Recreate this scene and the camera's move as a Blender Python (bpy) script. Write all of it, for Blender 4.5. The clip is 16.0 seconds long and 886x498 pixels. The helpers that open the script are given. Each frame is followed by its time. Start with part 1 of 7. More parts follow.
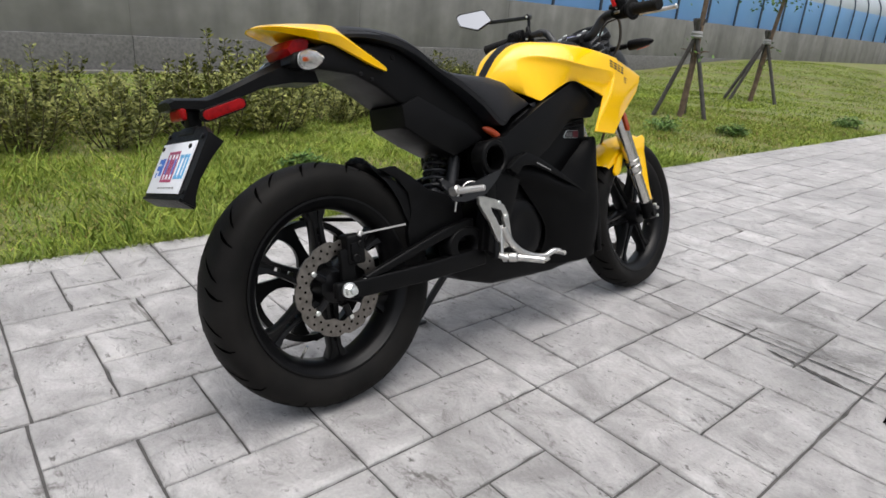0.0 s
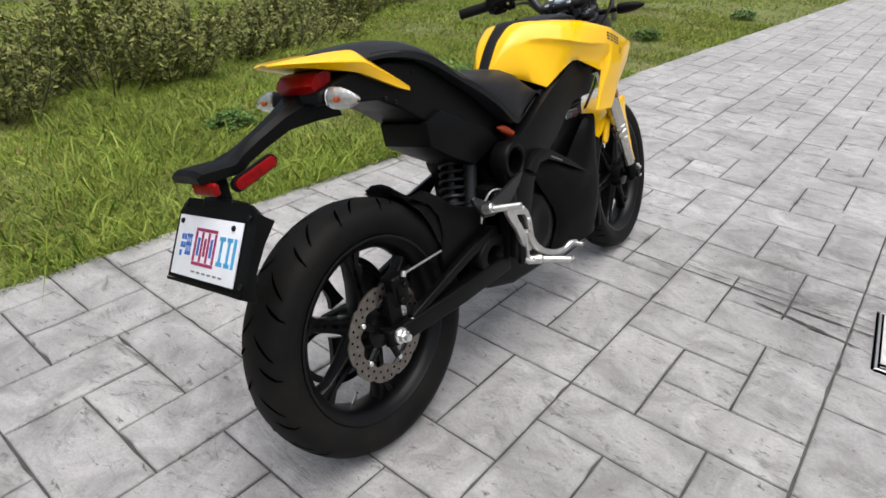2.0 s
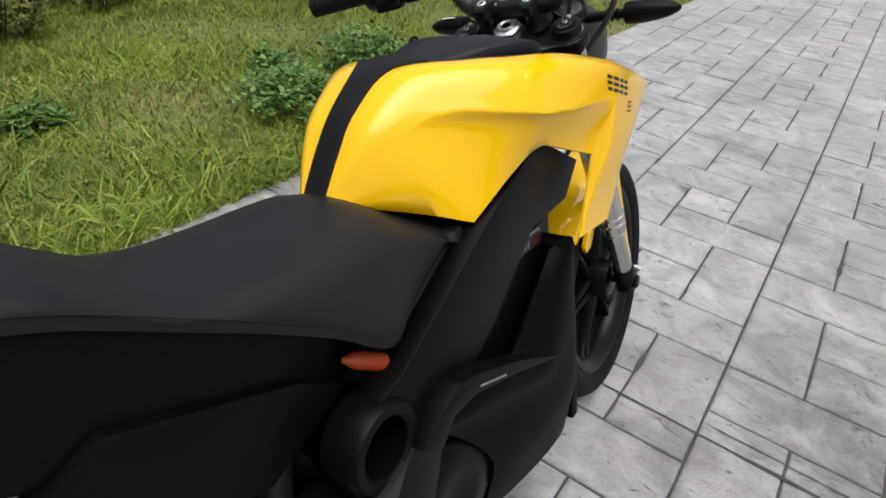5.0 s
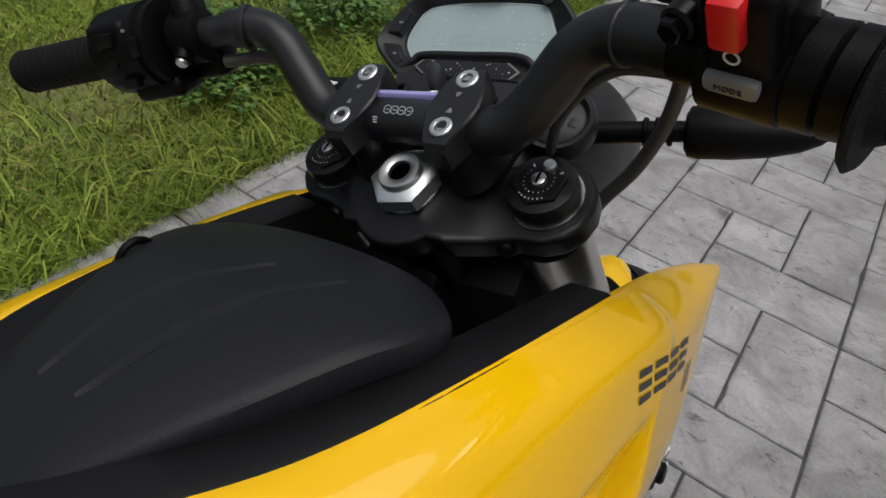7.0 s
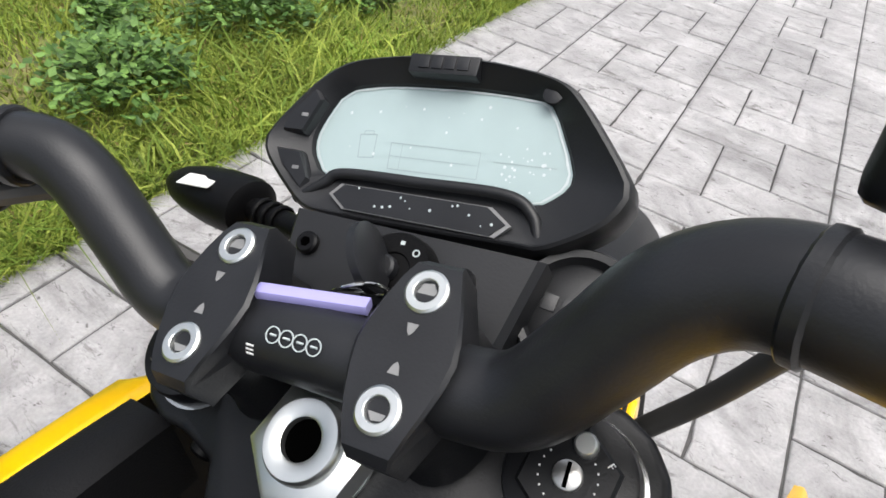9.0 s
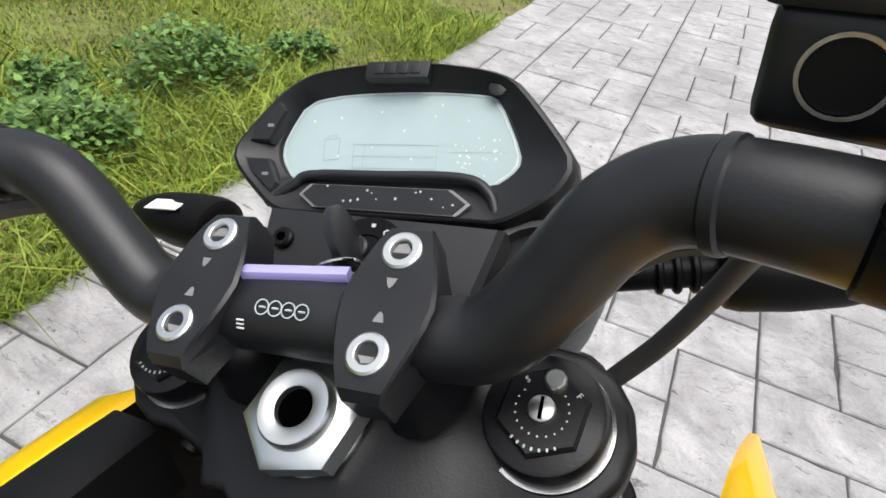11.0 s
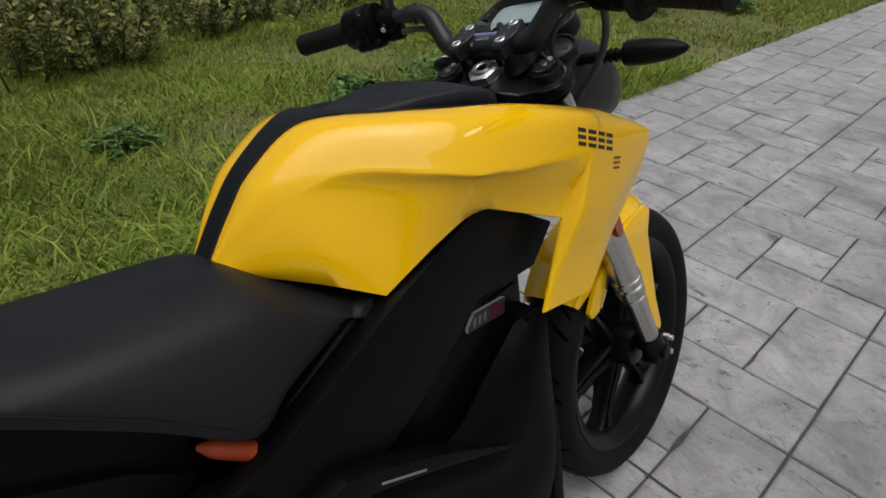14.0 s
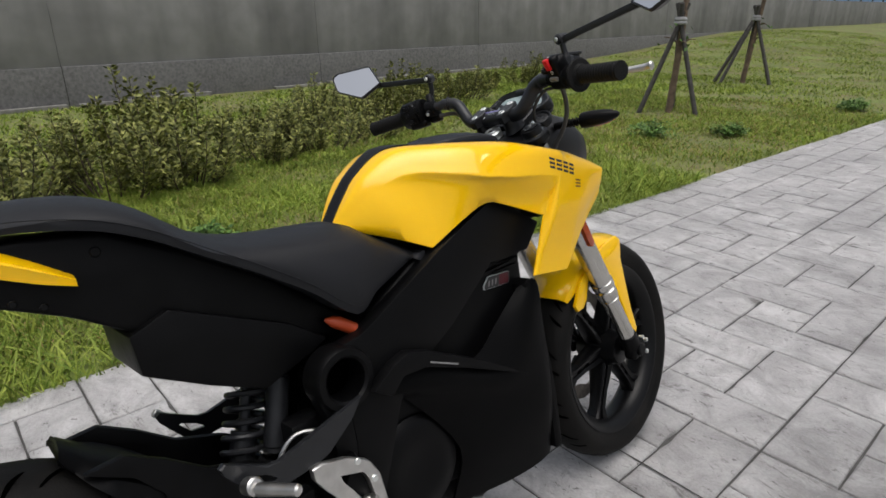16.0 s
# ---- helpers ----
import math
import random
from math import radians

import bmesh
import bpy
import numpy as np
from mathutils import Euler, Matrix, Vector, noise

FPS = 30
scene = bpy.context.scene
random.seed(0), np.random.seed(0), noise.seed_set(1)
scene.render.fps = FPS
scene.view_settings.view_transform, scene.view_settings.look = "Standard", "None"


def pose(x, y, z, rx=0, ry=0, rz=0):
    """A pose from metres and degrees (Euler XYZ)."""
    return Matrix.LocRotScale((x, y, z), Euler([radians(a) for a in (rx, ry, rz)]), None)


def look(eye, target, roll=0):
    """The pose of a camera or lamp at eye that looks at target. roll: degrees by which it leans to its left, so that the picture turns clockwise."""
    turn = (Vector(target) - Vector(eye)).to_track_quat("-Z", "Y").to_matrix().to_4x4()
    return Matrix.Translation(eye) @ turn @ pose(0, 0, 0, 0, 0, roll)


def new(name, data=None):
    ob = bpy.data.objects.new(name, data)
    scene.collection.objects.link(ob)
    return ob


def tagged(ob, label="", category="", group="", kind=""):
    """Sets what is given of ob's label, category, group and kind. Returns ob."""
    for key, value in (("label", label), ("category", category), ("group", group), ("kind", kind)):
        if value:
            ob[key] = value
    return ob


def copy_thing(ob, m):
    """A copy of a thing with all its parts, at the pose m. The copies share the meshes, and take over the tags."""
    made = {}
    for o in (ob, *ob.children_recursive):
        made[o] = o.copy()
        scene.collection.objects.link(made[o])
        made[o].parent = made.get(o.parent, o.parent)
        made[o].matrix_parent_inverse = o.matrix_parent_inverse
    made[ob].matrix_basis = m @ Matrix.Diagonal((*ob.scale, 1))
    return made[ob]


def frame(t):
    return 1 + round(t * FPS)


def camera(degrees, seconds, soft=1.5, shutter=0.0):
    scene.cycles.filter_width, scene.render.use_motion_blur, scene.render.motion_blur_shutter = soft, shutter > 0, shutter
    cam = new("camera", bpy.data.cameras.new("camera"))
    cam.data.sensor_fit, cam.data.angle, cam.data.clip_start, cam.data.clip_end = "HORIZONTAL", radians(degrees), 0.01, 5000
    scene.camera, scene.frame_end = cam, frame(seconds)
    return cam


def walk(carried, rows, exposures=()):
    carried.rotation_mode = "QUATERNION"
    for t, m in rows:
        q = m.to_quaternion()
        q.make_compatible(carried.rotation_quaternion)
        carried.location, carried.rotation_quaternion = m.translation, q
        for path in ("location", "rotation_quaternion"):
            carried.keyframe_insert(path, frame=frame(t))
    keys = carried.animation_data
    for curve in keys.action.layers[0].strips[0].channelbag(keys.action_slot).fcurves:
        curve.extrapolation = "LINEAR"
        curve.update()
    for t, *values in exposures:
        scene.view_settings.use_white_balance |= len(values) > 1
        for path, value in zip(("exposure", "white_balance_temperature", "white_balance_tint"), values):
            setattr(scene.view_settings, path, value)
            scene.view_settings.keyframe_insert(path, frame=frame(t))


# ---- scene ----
cam = camera(72.4, 16.0, soft=1.6)
PATH = [
    (0, (1.183, -0.737, 0.945), (-0.209, 0.523, 0.256), 3.9),
    (0.5, (1.046, -0.769, 0.957), (-0.26, 0.553, 0.218), 3.1),
    (1, (0.943, -0.788, 1.067), (-0.31, 0.501, 0.191), 3.9),
    (1.5, (0.876, -0.824, 1.125), (-0.296, 0.49, 0.176), 3.8),
    (2, (0.793, -0.837, 1.183), (-0.267, 0.553, 0.213), 2.2),
    (2.5, (0.726, -0.777, 1.216), (-0.296, 0.618, 0.211), 2.3),
    (3, (0.666, -0.646, 1.245), (-0.414, 0.707, 0.243), 3.0),
    (3.5, (0.59, -0.497, 1.236), (-0.386, 0.871, 0.151), 3.4),
    (3.7, (0.533, -0.425, 1.226), (-0.375, 0.984, 0.134), 4.6),
    (6, (0.123, 0.605, 1.122), (-0.72, 1.932, -0.114), 4.5),
    (6.5, (0.069, 0.726, 1.126), (-0.849, 1.937, -0.174), 5.0),
    (7, (-0.013, 0.806, 1.129), (-0.804, 2.071, -0.202), 6.2),
    (7.5, (-0.068, 0.875, 1.132), (-0.723, 2.207, -0.21), 9.0),
    (8, (-0.112, 0.948, 1.113), (-0.79, 2.245, -0.25), 8.5),
    (8.5, (-0.125, 0.974, 1.105), (-0.764, 2.303, -0.246), 9.3),
    (9, (-0.139, 0.983, 1.098), (-0.731, 2.338, -0.248), 10.2),
    (9.2, (-0.143, 0.987, 1.098), (-0.754, 2.322, -0.26), 9.1),
    (11.3, (-0.116, 0.928, 1.09), (-0.609, 2.443, -0.118), 9.2),
    (11.5, (-0.104, 0.906, 1.11), (-0.576, 2.351, -0.19), 10.2),
    (12, (-0.046, 0.832, 1.132), (-0.644, 2.272, -0.121), 8.5),
    (12.5, (0.007, 0.765, 1.149), (-0.776, 2.147, -0.066), 7.2),
    (13, (0.126, 0.668, 1.153), (-0.867, 1.889, -0.081), 5.9),
    (13.5, (0.22, 0.551, 1.16), (-0.955, 1.676, -0.003), 3.3),
    (14, (0.349, 0.42, 1.161), (-0.813, 1.611, 0.052), 1.7),
    (14.5, (0.44, 0.378, 1.158), (-0.783, 1.582, 0.131), 1.6),
    (15, (0.548, 0.369, 1.164), (-0.804, 1.456, 0.168), 2.6),
    (15.5, (0.634, 0.299, 1.174), (-0.742, 1.425, 0.257), 0.8),
    (16, (0.714, 0.072, 1.145), (-0.665, 1.328, 0.422), -0.4),
]
walk(cam, [(t, look(eye, target, roll)) for t, eye, target, roll in PATH],
     [(0, 0.6), (3.7, 0.45), (6.0, 0.12), (7.0, -0.3), (8.0, 0.6), (9.0, 0.9), (11.3, 0.88), (12.5, 0.42), (13.5, -0.3), (14.5, -0.25), (16.0, 0.2)])

from mathutils.bvhtree import BVHTree

# ---- light ----
SUN_EL, SUN_AZ = 80.0, 115.0
world = bpy.data.worlds.new("overcast")
scene.world = world
world.use_nodes = True
wn, wl = world.node_tree.nodes, world.node_tree.links
sky = wn.new("ShaderNodeTexSky")
sky.sky_type, sky.sun_disc = "NISHITA", False
sky.sun_elevation, sky.sun_rotation = radians(SUN_EL), radians(SUN_AZ)
sky.air_density, sky.dust_density, sky.ozone_density = 1.0, 6.0, 1.0
grey = wn.new("ShaderNodeHueSaturation")
grey.inputs["Saturation"].default_value = 0.42
wl.new(sky.outputs[0], grey.inputs["Color"])
wl.new(grey.outputs[0], wn["Background"].inputs["Color"])
wn["Background"].inputs["Strength"].default_value = 0.105
sun = new("sun", bpy.data.lights.new("sun", "SUN"))
sun.data.energy, sun.data.angle, sun.data.color = 1.5, radians(65), (1.0, 0.985, 0.975)
sa, se = radians(SUN_AZ), radians(SUN_EL)
sun.matrix_world = look((0, 0, 0), (-math.sin(sa) * math.cos(se), -math.cos(sa) * math.cos(se), -math.sin(se)))


# ---- materials ----
def mat(name, color, rough=0.5, metal=0.0, var=0.15, scale=8.0, bump=0.0, bscale=200.0, coat=0.0, spec=0.5,
        big=0.0, bigscale=1.5, tint=None, island=0.0, piece=0.0, trans=0.0, roughvar=0.1, detail=6.0):
    """A procedural surface: two scales of colour noise, uneven gloss, fine relief."""
    m = bpy.data.materials.new(name)
    m.use_nodes = True
    n, l = m.node_tree.nodes, m.node_tree.links
    b = n["Principled BSDF"]
    tc = n.new("ShaderNodeTexCoord")
    no = n.new("ShaderNodeTexNoise")
    no.inputs["Scale"].default_value, no.inputs["Detail"].default_value = scale, detail
    l.new(tc.outputs["Object"], no.inputs["Vector"])
    ramp = n.new("ShaderNodeMapRange")
    ramp.inputs["From Min"].default_value, ramp.inputs["From Max"].default_value = 0.3, 0.7
    ramp.inputs["To Min"].default_value, ramp.inputs["To Max"].default_value = 1 - var, 1 + var
    l.new(no.outputs["Fac"], ramp.inputs["Value"])
    fac = ramp.outputs[0]

    def times(a, c):
        k = n.new("ShaderNodeMath")
        k.operation = "MULTIPLY"
        l.new(a, k.inputs[0])
        l.new(c, k.inputs[1])
        return k.outputs[0]

    def spread(source, amount):
        r = n.new("ShaderNodeMapRange")
        r.inputs["To Min"].default_value, r.inputs["To Max"].default_value = 1 - amount, 1 + amount
        l.new(source, r.inputs["Value"])
        return r.outputs[0]

    if big:
        nb = n.new("ShaderNodeTexNoise")
        nb.inputs["Scale"].default_value, nb.inputs["Detail"].default_value = bigscale, 3
        l.new(tc.outputs["Object"], nb.inputs["Vector"])
        fac = times(fac, spread(nb.outputs["Fac"], big))
    if island:
        fac = times(fac, spread(n.new("ShaderNodeNewGeometry").outputs["Random Per Island"], island))
    if piece:
        fac = times(fac, spread(n.new("ShaderNodeObjectInfo").outputs["Random"], piece))
    src = None
    if tint:
        mix = n.new("ShaderNodeMix")
        mix.data_type = "RGBA"
        mix.inputs["A"].default_value, mix.inputs["B"].default_value = (*color, 1), (*tint, 1)
        if island:
            l.new(n.new("ShaderNodeNewGeometry").outputs["Random Per Island"], mix.inputs["Factor"])
        else:
            nt = n.new("ShaderNodeTexNoise")
            nt.inputs["Scale"].default_value, nt.inputs["Detail"].default_value = bigscale * 2.3, 5
            l.new(tc.outputs["Object"], nt.inputs["Vector"])
            r2 = n.new("ShaderNodeMapRange")
            r2.inputs["From Min"].default_value, r2.inputs["From Max"].default_value = 0.35, 0.65
            l.new(nt.outputs["Fac"], r2.inputs["Value"])
            l.new(r2.outputs[0], mix.inputs["Factor"])
        src = mix.outputs["Result"]
    sc = n.new("ShaderNodeVectorMath")
    sc.operation = "SCALE"
    if src:
        l.new(src, sc.inputs[0])
    else:
        sc.inputs[0].default_value = color
    l.new(fac, sc.inputs["Scale"])
    l.new(sc.outputs[0], b.inputs["Base Color"])
    rr = n.new("ShaderNodeMapRange")
    rr.inputs["To Min"].default_value = max(0.02, rough - roughvar * rough * 2)
    rr.inputs["To Max"].default_value = min(1.0, rough + roughvar * rough * 2)
    l.new(no.outputs["Fac"], rr.inputs["Value"])
    l.new(rr.outputs[0], b.inputs["Roughness"])
    b.inputs["Metallic"].default_value = metal
    b.inputs["Specular IOR Level"].default_value = spec
    if coat:
        b.inputs["Coat Weight"].default_value, b.inputs["Coat Roughness"].default_value = coat, 0.03
    if trans:
        b.inputs["Transmission Weight"].default_value = trans
    if bump:
        nf = n.new("ShaderNodeTexNoise")
        nf.inputs["Scale"].default_value, nf.inputs["Detail"].default_value = bscale, 4
        l.new(tc.outputs["Object"], nf.inputs["Vector"])
        bp = n.new("ShaderNodeBump")
        bp.inputs["Strength"].default_value, bp.inputs["Distance"].default_value = min(1, bump), 0.002 * max(1, bump)
        l.new(nf.outputs["Fac"], bp.inputs["Height"])
        l.new(bp.outputs[0], b.inputs["Normal"])
    return m


YELLOW = mat("yellow_paint", (0.95, 0.545, 0.0006), 0.30, var=0.02, scale=3, coat=0.8, roughvar=0.03, spec=0.12)
PLASTIC = mat("black_plastic", (0.0024, 0.0024, 0.0027), 0.44, var=0.25, scale=25, bump=0.12, bscale=900, spec=0.13)
FAIRING = mat("black_textured_fairing", (0.0022, 0.0022, 0.0024), 0.50, var=0.25, scale=25, bump=0.14, bscale=900, spec=0.07)
SATIN = mat("black_satin_frame", (0.0024, 0.0024, 0.0027), 0.42, var=0.2, scale=30, bump=0.1, bscale=700, spec=0.13)
BARBLACK = mat("black_anodised", (0.0120, 0.0126, 0.0145), 0.38, var=0.2, scale=40, bump=0.06, bscale=900, spec=0.42)
YOKEBLACK = mat("black_cast_paint", (0.0060, 0.0062, 0.0070), 0.36, var=0.2, scale=40, bump=0.08, bscale=900, spec=0.32)
VINYL = mat("black_vinyl", (0.0115, 0.0120, 0.0140), 0.46, var=0.15, scale=12, bump=0.18, bscale=700, spec=0.22)
PADBLACK = mat("black_soft_lid", (0.0125, 0.0134, 0.0165), 0.44, var=0.12, scale=9, bump=0.2, bscale=700, spec=0.22)
TRIM = mat("black_grained_trim", (0.0052, 0.0054, 0.0062), 0.52, var=0.15, scale=20, bump=0.15, bscale=900, spec=0.22)
DASHBLACK = mat("black_dash_plastic", (0.0105, 0.0110, 0.0125), 0.44, var=0.2, scale=25, bump=0.06, bscale=900, spec=0.42)
RUBBER = mat("tyre_rubber", (0.0062, 0.0060, 0.0058), 0.62, var=0.25, scale=14, big=0.3, bigscale=5, bump=0.25, bscale=400, tint=(0.0092, 0.0085, 0.0078), spec=0.11)
# near-black without gloss: paints the shade inside grooves, holes and open joints
HOLESHADE = mat("recess_shade", (0.0007, 0.0007, 0.0007), 1.0, spec=0.0)
RIMBLACK = mat("black_wheel_paint", (0.0029, 0.0029, 0.0033), 0.34, var=0.2, scale=30, spec=0.22)
DARK = mat("dark_recess", (0.006, 0.006, 0.006), 0.6, var=0.2, spec=0.22)
GRIP = mat("grip_rubber", (0.0042, 0.0042, 0.0042), 0.7, var=0.2, scale=60, bump=0.5, bscale=900, spec=0.22)
ALU = mat("brushed_aluminium", (0.62, 0.61, 0.59), 0.36, metal=1.0, var=0.1, scale=60, bump=0.08, bscale=900)
CHROME = mat("polished_steel", (0.72, 0.72, 0.70), 0.16, metal=1.0, var=0.05, scale=40)
ZINC = mat("zinc_plated_nut", (0.82, 0.84, 0.82), 0.34, metal=1.0, var=0.08, scale=40)
FORK = mat("fork_tube", (0.56, 0.55, 0.52), 0.24, metal=1.0, var=0.06, scale=30)
DISC = mat("brake_disc_steel", (0.22, 0.20, 0.18), 0.42, metal=1.0, var=0.25, scale=70)
REDLENS = mat("red_lens", (0.21, 0.002, 0.003), 0.30, var=0.25, scale=90, coat=0.04, spec=0.15)
ORANGE = mat("orange_lens", (0.65, 0.09, 0.01), 0.2, var=0.2, scale=60, coat=0.5)
AMBERRED = mat("amber_red_lens", (0.36, 0.050, 0.008), 0.22, var=0.2, scale=60, coat=0.3)
CLEAR = mat("clear_lens", (0.97, 0.97, 0.97), 0.03, var=0.02, scale=120, trans=1.0)
SILVERED = mat("lamp_reflector", (0.93, 0.93, 0.93), 0.20, metal=1.0, var=0.05, scale=90, bump=0.8, bscale=260)
WHITE = mat("white_print", (0.78, 0.78, 0.76), 0.5, var=0.05)
PLATEWHITE = mat("plate_enamel", (0.74, 0.76, 0.80), 0.35, var=0.06, scale=20)
INKBLUE = mat("blue_ink", (0.05, 0.16, 0.50), 0.4)
INKCYAN = mat("light_blue_ink", (0.06, 0.36, 0.66), 0.4)
INKRED = mat("red_ink", (0.34, 0.03, 0.11), 0.4)
BADGERED = mat("badge_red", (0.07, 0.004, 0.010), 0.4)
COVERPALE = mat("pale_worn_plate", (0.55, 0.55, 0.54), 0.5, var=0.15, scale=30, big=0.15, bigscale=6, bump=0.15)
SWRED = mat("red_switch", (0.72, 0.016, 0.018), 0.35, var=0.05)
GREYKEY = mat("grey_button", (0.20, 0.20, 0.20), 0.45)
LCD = mat("lcd_glass", (0.36, 0.45, 0.45), 0.16, var=0.05, scale=30, coat=0.4)
FILM = mat("film_edge", (0.48, 0.53, 0.53), 0.35, var=0.1)
LCDLINE = mat("lcd_segment", (0.25, 0.31, 0.31), 0.3)
MIRROR = mat("mirror_glass", (0.97, 0.97, 0.97), 0.02, metal=1.0, var=0.0, roughvar=0)
LAVENDER = mat("lavender_plastic", (0.33, 0.31, 0.62), 0.4)
CABLE = mat("cable_rubber", (0.055, 0.053, 0.050), 0.55)
LETTER = mat("letter_dark", (0.02, 0.02, 0.022), 0.35)
LETTERRED = mat("letter_brown", (0.16, 0.05, 0.015), 0.35)
GOLD = mat("gold_ring", (0.75, 0.45, 0.08), 0.3, metal=1.0)
ORANGEPIPE = mat("orange_sleeve", (0.42, 0.055, 0.012), 0.5)


# ---- building helpers ----
def put(name, bm, material, parent=None, label="", smooth=38):
    """Links a bmesh as one mesh object."""
    bmesh.ops.recalc_face_normals(bm, faces=bm.faces)
    me = bpy.data.meshes.new(name)
    bm.to_mesh(me)
    bm.free()
    me.materials.append(material)
    if smooth:
        me.shade_smooth()
        me.set_sharp_from_angle(angle=radians(smooth))
    ob = new(name, me)
    if parent:
        ob.parent = parent
    if label:
        ob["label"] = label
    return ob


def part(name, bm, material, parent, label="", smooth=38):
    return put(name, bm, material, parent, label, smooth)


def spl(points, n):
    """Catmull-Rom points through the given ones, n to a span."""
    p = [Vector(q) for q in points]
    p = [2 * p[0] - p[1]] + p + [2 * p[-1] - p[-2]]
    out = []
    for i in range(1, len(p) - 2):
        for k in range(n):
            t = k / n
            a, b, c, d = p[i - 1], p[i], p[i + 1], p[i + 2]
            out.append(0.5 * (2 * b + (c - a) * t + (2 * a - 5 * b + 4 * c - d) * t * t + (3 * b - a - 3 * c + d) * t ** 3))
    return out + [p[-2]]


def loft(rings, closed=True, caps=True, bm=None):
    bm = bm or bmesh.new()
    vs = [[bm.verts.new(q) for q in r] for r in rings]
    n = len(vs[0])
    for a, b in zip(vs, vs[1:]):
        for i in range(n if closed else n - 1):
            j = (i + 1) % n
            bm.faces.new((a[i], a[j], b[j], b[i]))
    if caps and closed:
        bm.faces.new(vs[0][::-1])
        bm.faces.new(vs[-1])
    return bm


def tube(points, r, seg=12, bm=None, caps=True):
    """A round tube along points; r a number or one for each point."""
    p = [Vector(q) for q in points]
    rad = r if isinstance(r, (list, tuple)) else [r] * len(p)
    up, rings = None, []
    for i, q in enumerate(p):
        d = (p[min(i + 1, len(p) - 1)] - p[max(i - 1, 0)]).normalized()
        if up is None:
            up = d.orthogonal().normalized()
        up = (up - d * up.dot(d)).normalized()
        side = d.cross(up)
        rings.append([q + rad[i] * (math.cos(2 * math.pi * k / seg) * up + math.sin(2 * math.pi * k / seg) * side) for k in range(seg)])
    return loft(rings, True, caps, bm)


def lathe(profile, seg=32, m=None, bm=None, closed=False):
    """profile: (height along z, radius); turned round z, then moved by m."""
    bm = bm or bmesh.new()
    m = m or Matrix()
    rings = [[m @ Vector((r * math.cos(2 * math.pi * k / seg), r * math.sin(2 * math.pi * k / seg), h)) for k in range(seg)] for h, r in profile]
    if closed:
        rings.append(rings[0])
        loft(rings, True, False, bm)
        bmesh.ops.remove_doubles(bm, verts=bm.verts, dist=1e-6)
        return bm
    return loft(rings, True, True, bm)


def along(a, b):
    """The pose at a whose z axis points to b."""
    a, b = Vector(a), Vector(b)
    return Matrix.Translation(a) @ (b - a).to_track_quat("Z", "Y").to_matrix().to_4x4()


def rod(a, b, r, seg=14, chamfer=0.0, bm=None, r2=None):
    h = (Vector(b) - Vector(a)).length
    r2 = r if r2 is None else r2
    c = chamfer
    prof = [(0, r - c), (c, r), (h - c, r2), (h, r2 - c)] if c else [(0, r), (h, r2)]
    return lathe(prof, seg, along(a, b), bm)


def slab(poly, x0, x1, bevel=0.003, m=None, seg=2):
    """A polygon in (y, z) drawn out from x0 to x1, edges rounded."""
    bm = bmesh.new()
    lo = [bm.verts.new((x0, y, z)) for y, z in poly]
    hi = [bm.verts.new((x1, y, z)) for y, z in poly]
    bm.faces.new(lo[::-1])
    bm.faces.new(hi)
    n = len(poly)
    for i in range(n):
        bm.faces.new((lo[i], lo[(i + 1) % n], hi[(i + 1) % n], hi[i]))
    bmesh.ops.recalc_face_normals(bm, faces=bm.faces)
    if bevel:
        bmesh.ops.bevel(bm, geom=bm.edges[:], offset=bevel, segments=seg, affect="EDGES", profile=0.6, clamp_overlap=True)
    if m:
        bm.transform(m)
    return bm


def box(c, s, bevel=0.004, m=None, seg=2):
    bm = bmesh.new()
    bmesh.ops.create_cube(bm, size=1, matrix=Matrix.LocRotScale(c, None, s))
    if bevel:
        bmesh.ops.bevel(bm, geom=bm.edges[:], offset=bevel, segments=seg, affect="EDGES", profile=0.6, clamp_overlap=True)
    if m:
        bm.transform(m)
    return bm


def join(*bms):
    out = bmesh.new()
    for b in bms:
        me = bpy.data.meshes.new("tmp")
        b.to_mesh(me)
        b.free()
        out.from_mesh(me)
        bpy.data.meshes.remove(me)
    return out


def mirrored(bm, xc=0.0):
    out = bm.copy()
    out.transform(Matrix.Translation((2 * xc, 0, 0)) @ Matrix.Diagonal((-1, 1, 1, 1)))
    return out


def turned(bm, m):
    bm.transform(m)
    return bm


def ngon(pts, m, bm=None):
    bm = bm or bmesh.new()
    bm.faces.new([bm.verts.new(m @ Vector(p)) for p in pts])
    return bm


# ---- ground, wall, barrier ----
def edge_x(y):
    """The pavement's edge against the grass."""
    return -1.47 + 0.05 * (y + 0.5)


def hill(x, y):
    """Height of the grass: flat by the pavement, a mound far along the wall."""
    d = max(0.0, min(1.0, (-x + edge_x(y) - 0.5) / 6.0))
    far = max(0.0, min(1.0, (y - 12) / 12))
    return 0.55 * d * d * (3 - 2 * d) * far * far * (3 - 2 * far) + 0.02 * noise.noise((x * 0.9, y * 0.9, 0.3)) * min(1, 2 * max(0.0, edge_x(y) - x)) - 0.005


GRASSGROUND = mat("grass_soil", (0.118, 0.155, 0.032), 0.95, var=0.4, scale=14, big=0.4, bigscale=0.8, tint=(0.135, 0.120, 0.046), bump=1.0, bscale=60)
SLAB = mat("stamped_concrete_joint", (0.062, 0.060, 0.058), 0.9, var=0.35, scale=20, bump=0.6, bscale=150)
WALLC = mat("wall_concrete", (0.205, 0.203, 0.199), 0.85, var=0.14, scale=3, big=0.62, bigscale=1.7, bump=0.4, bscale=60)
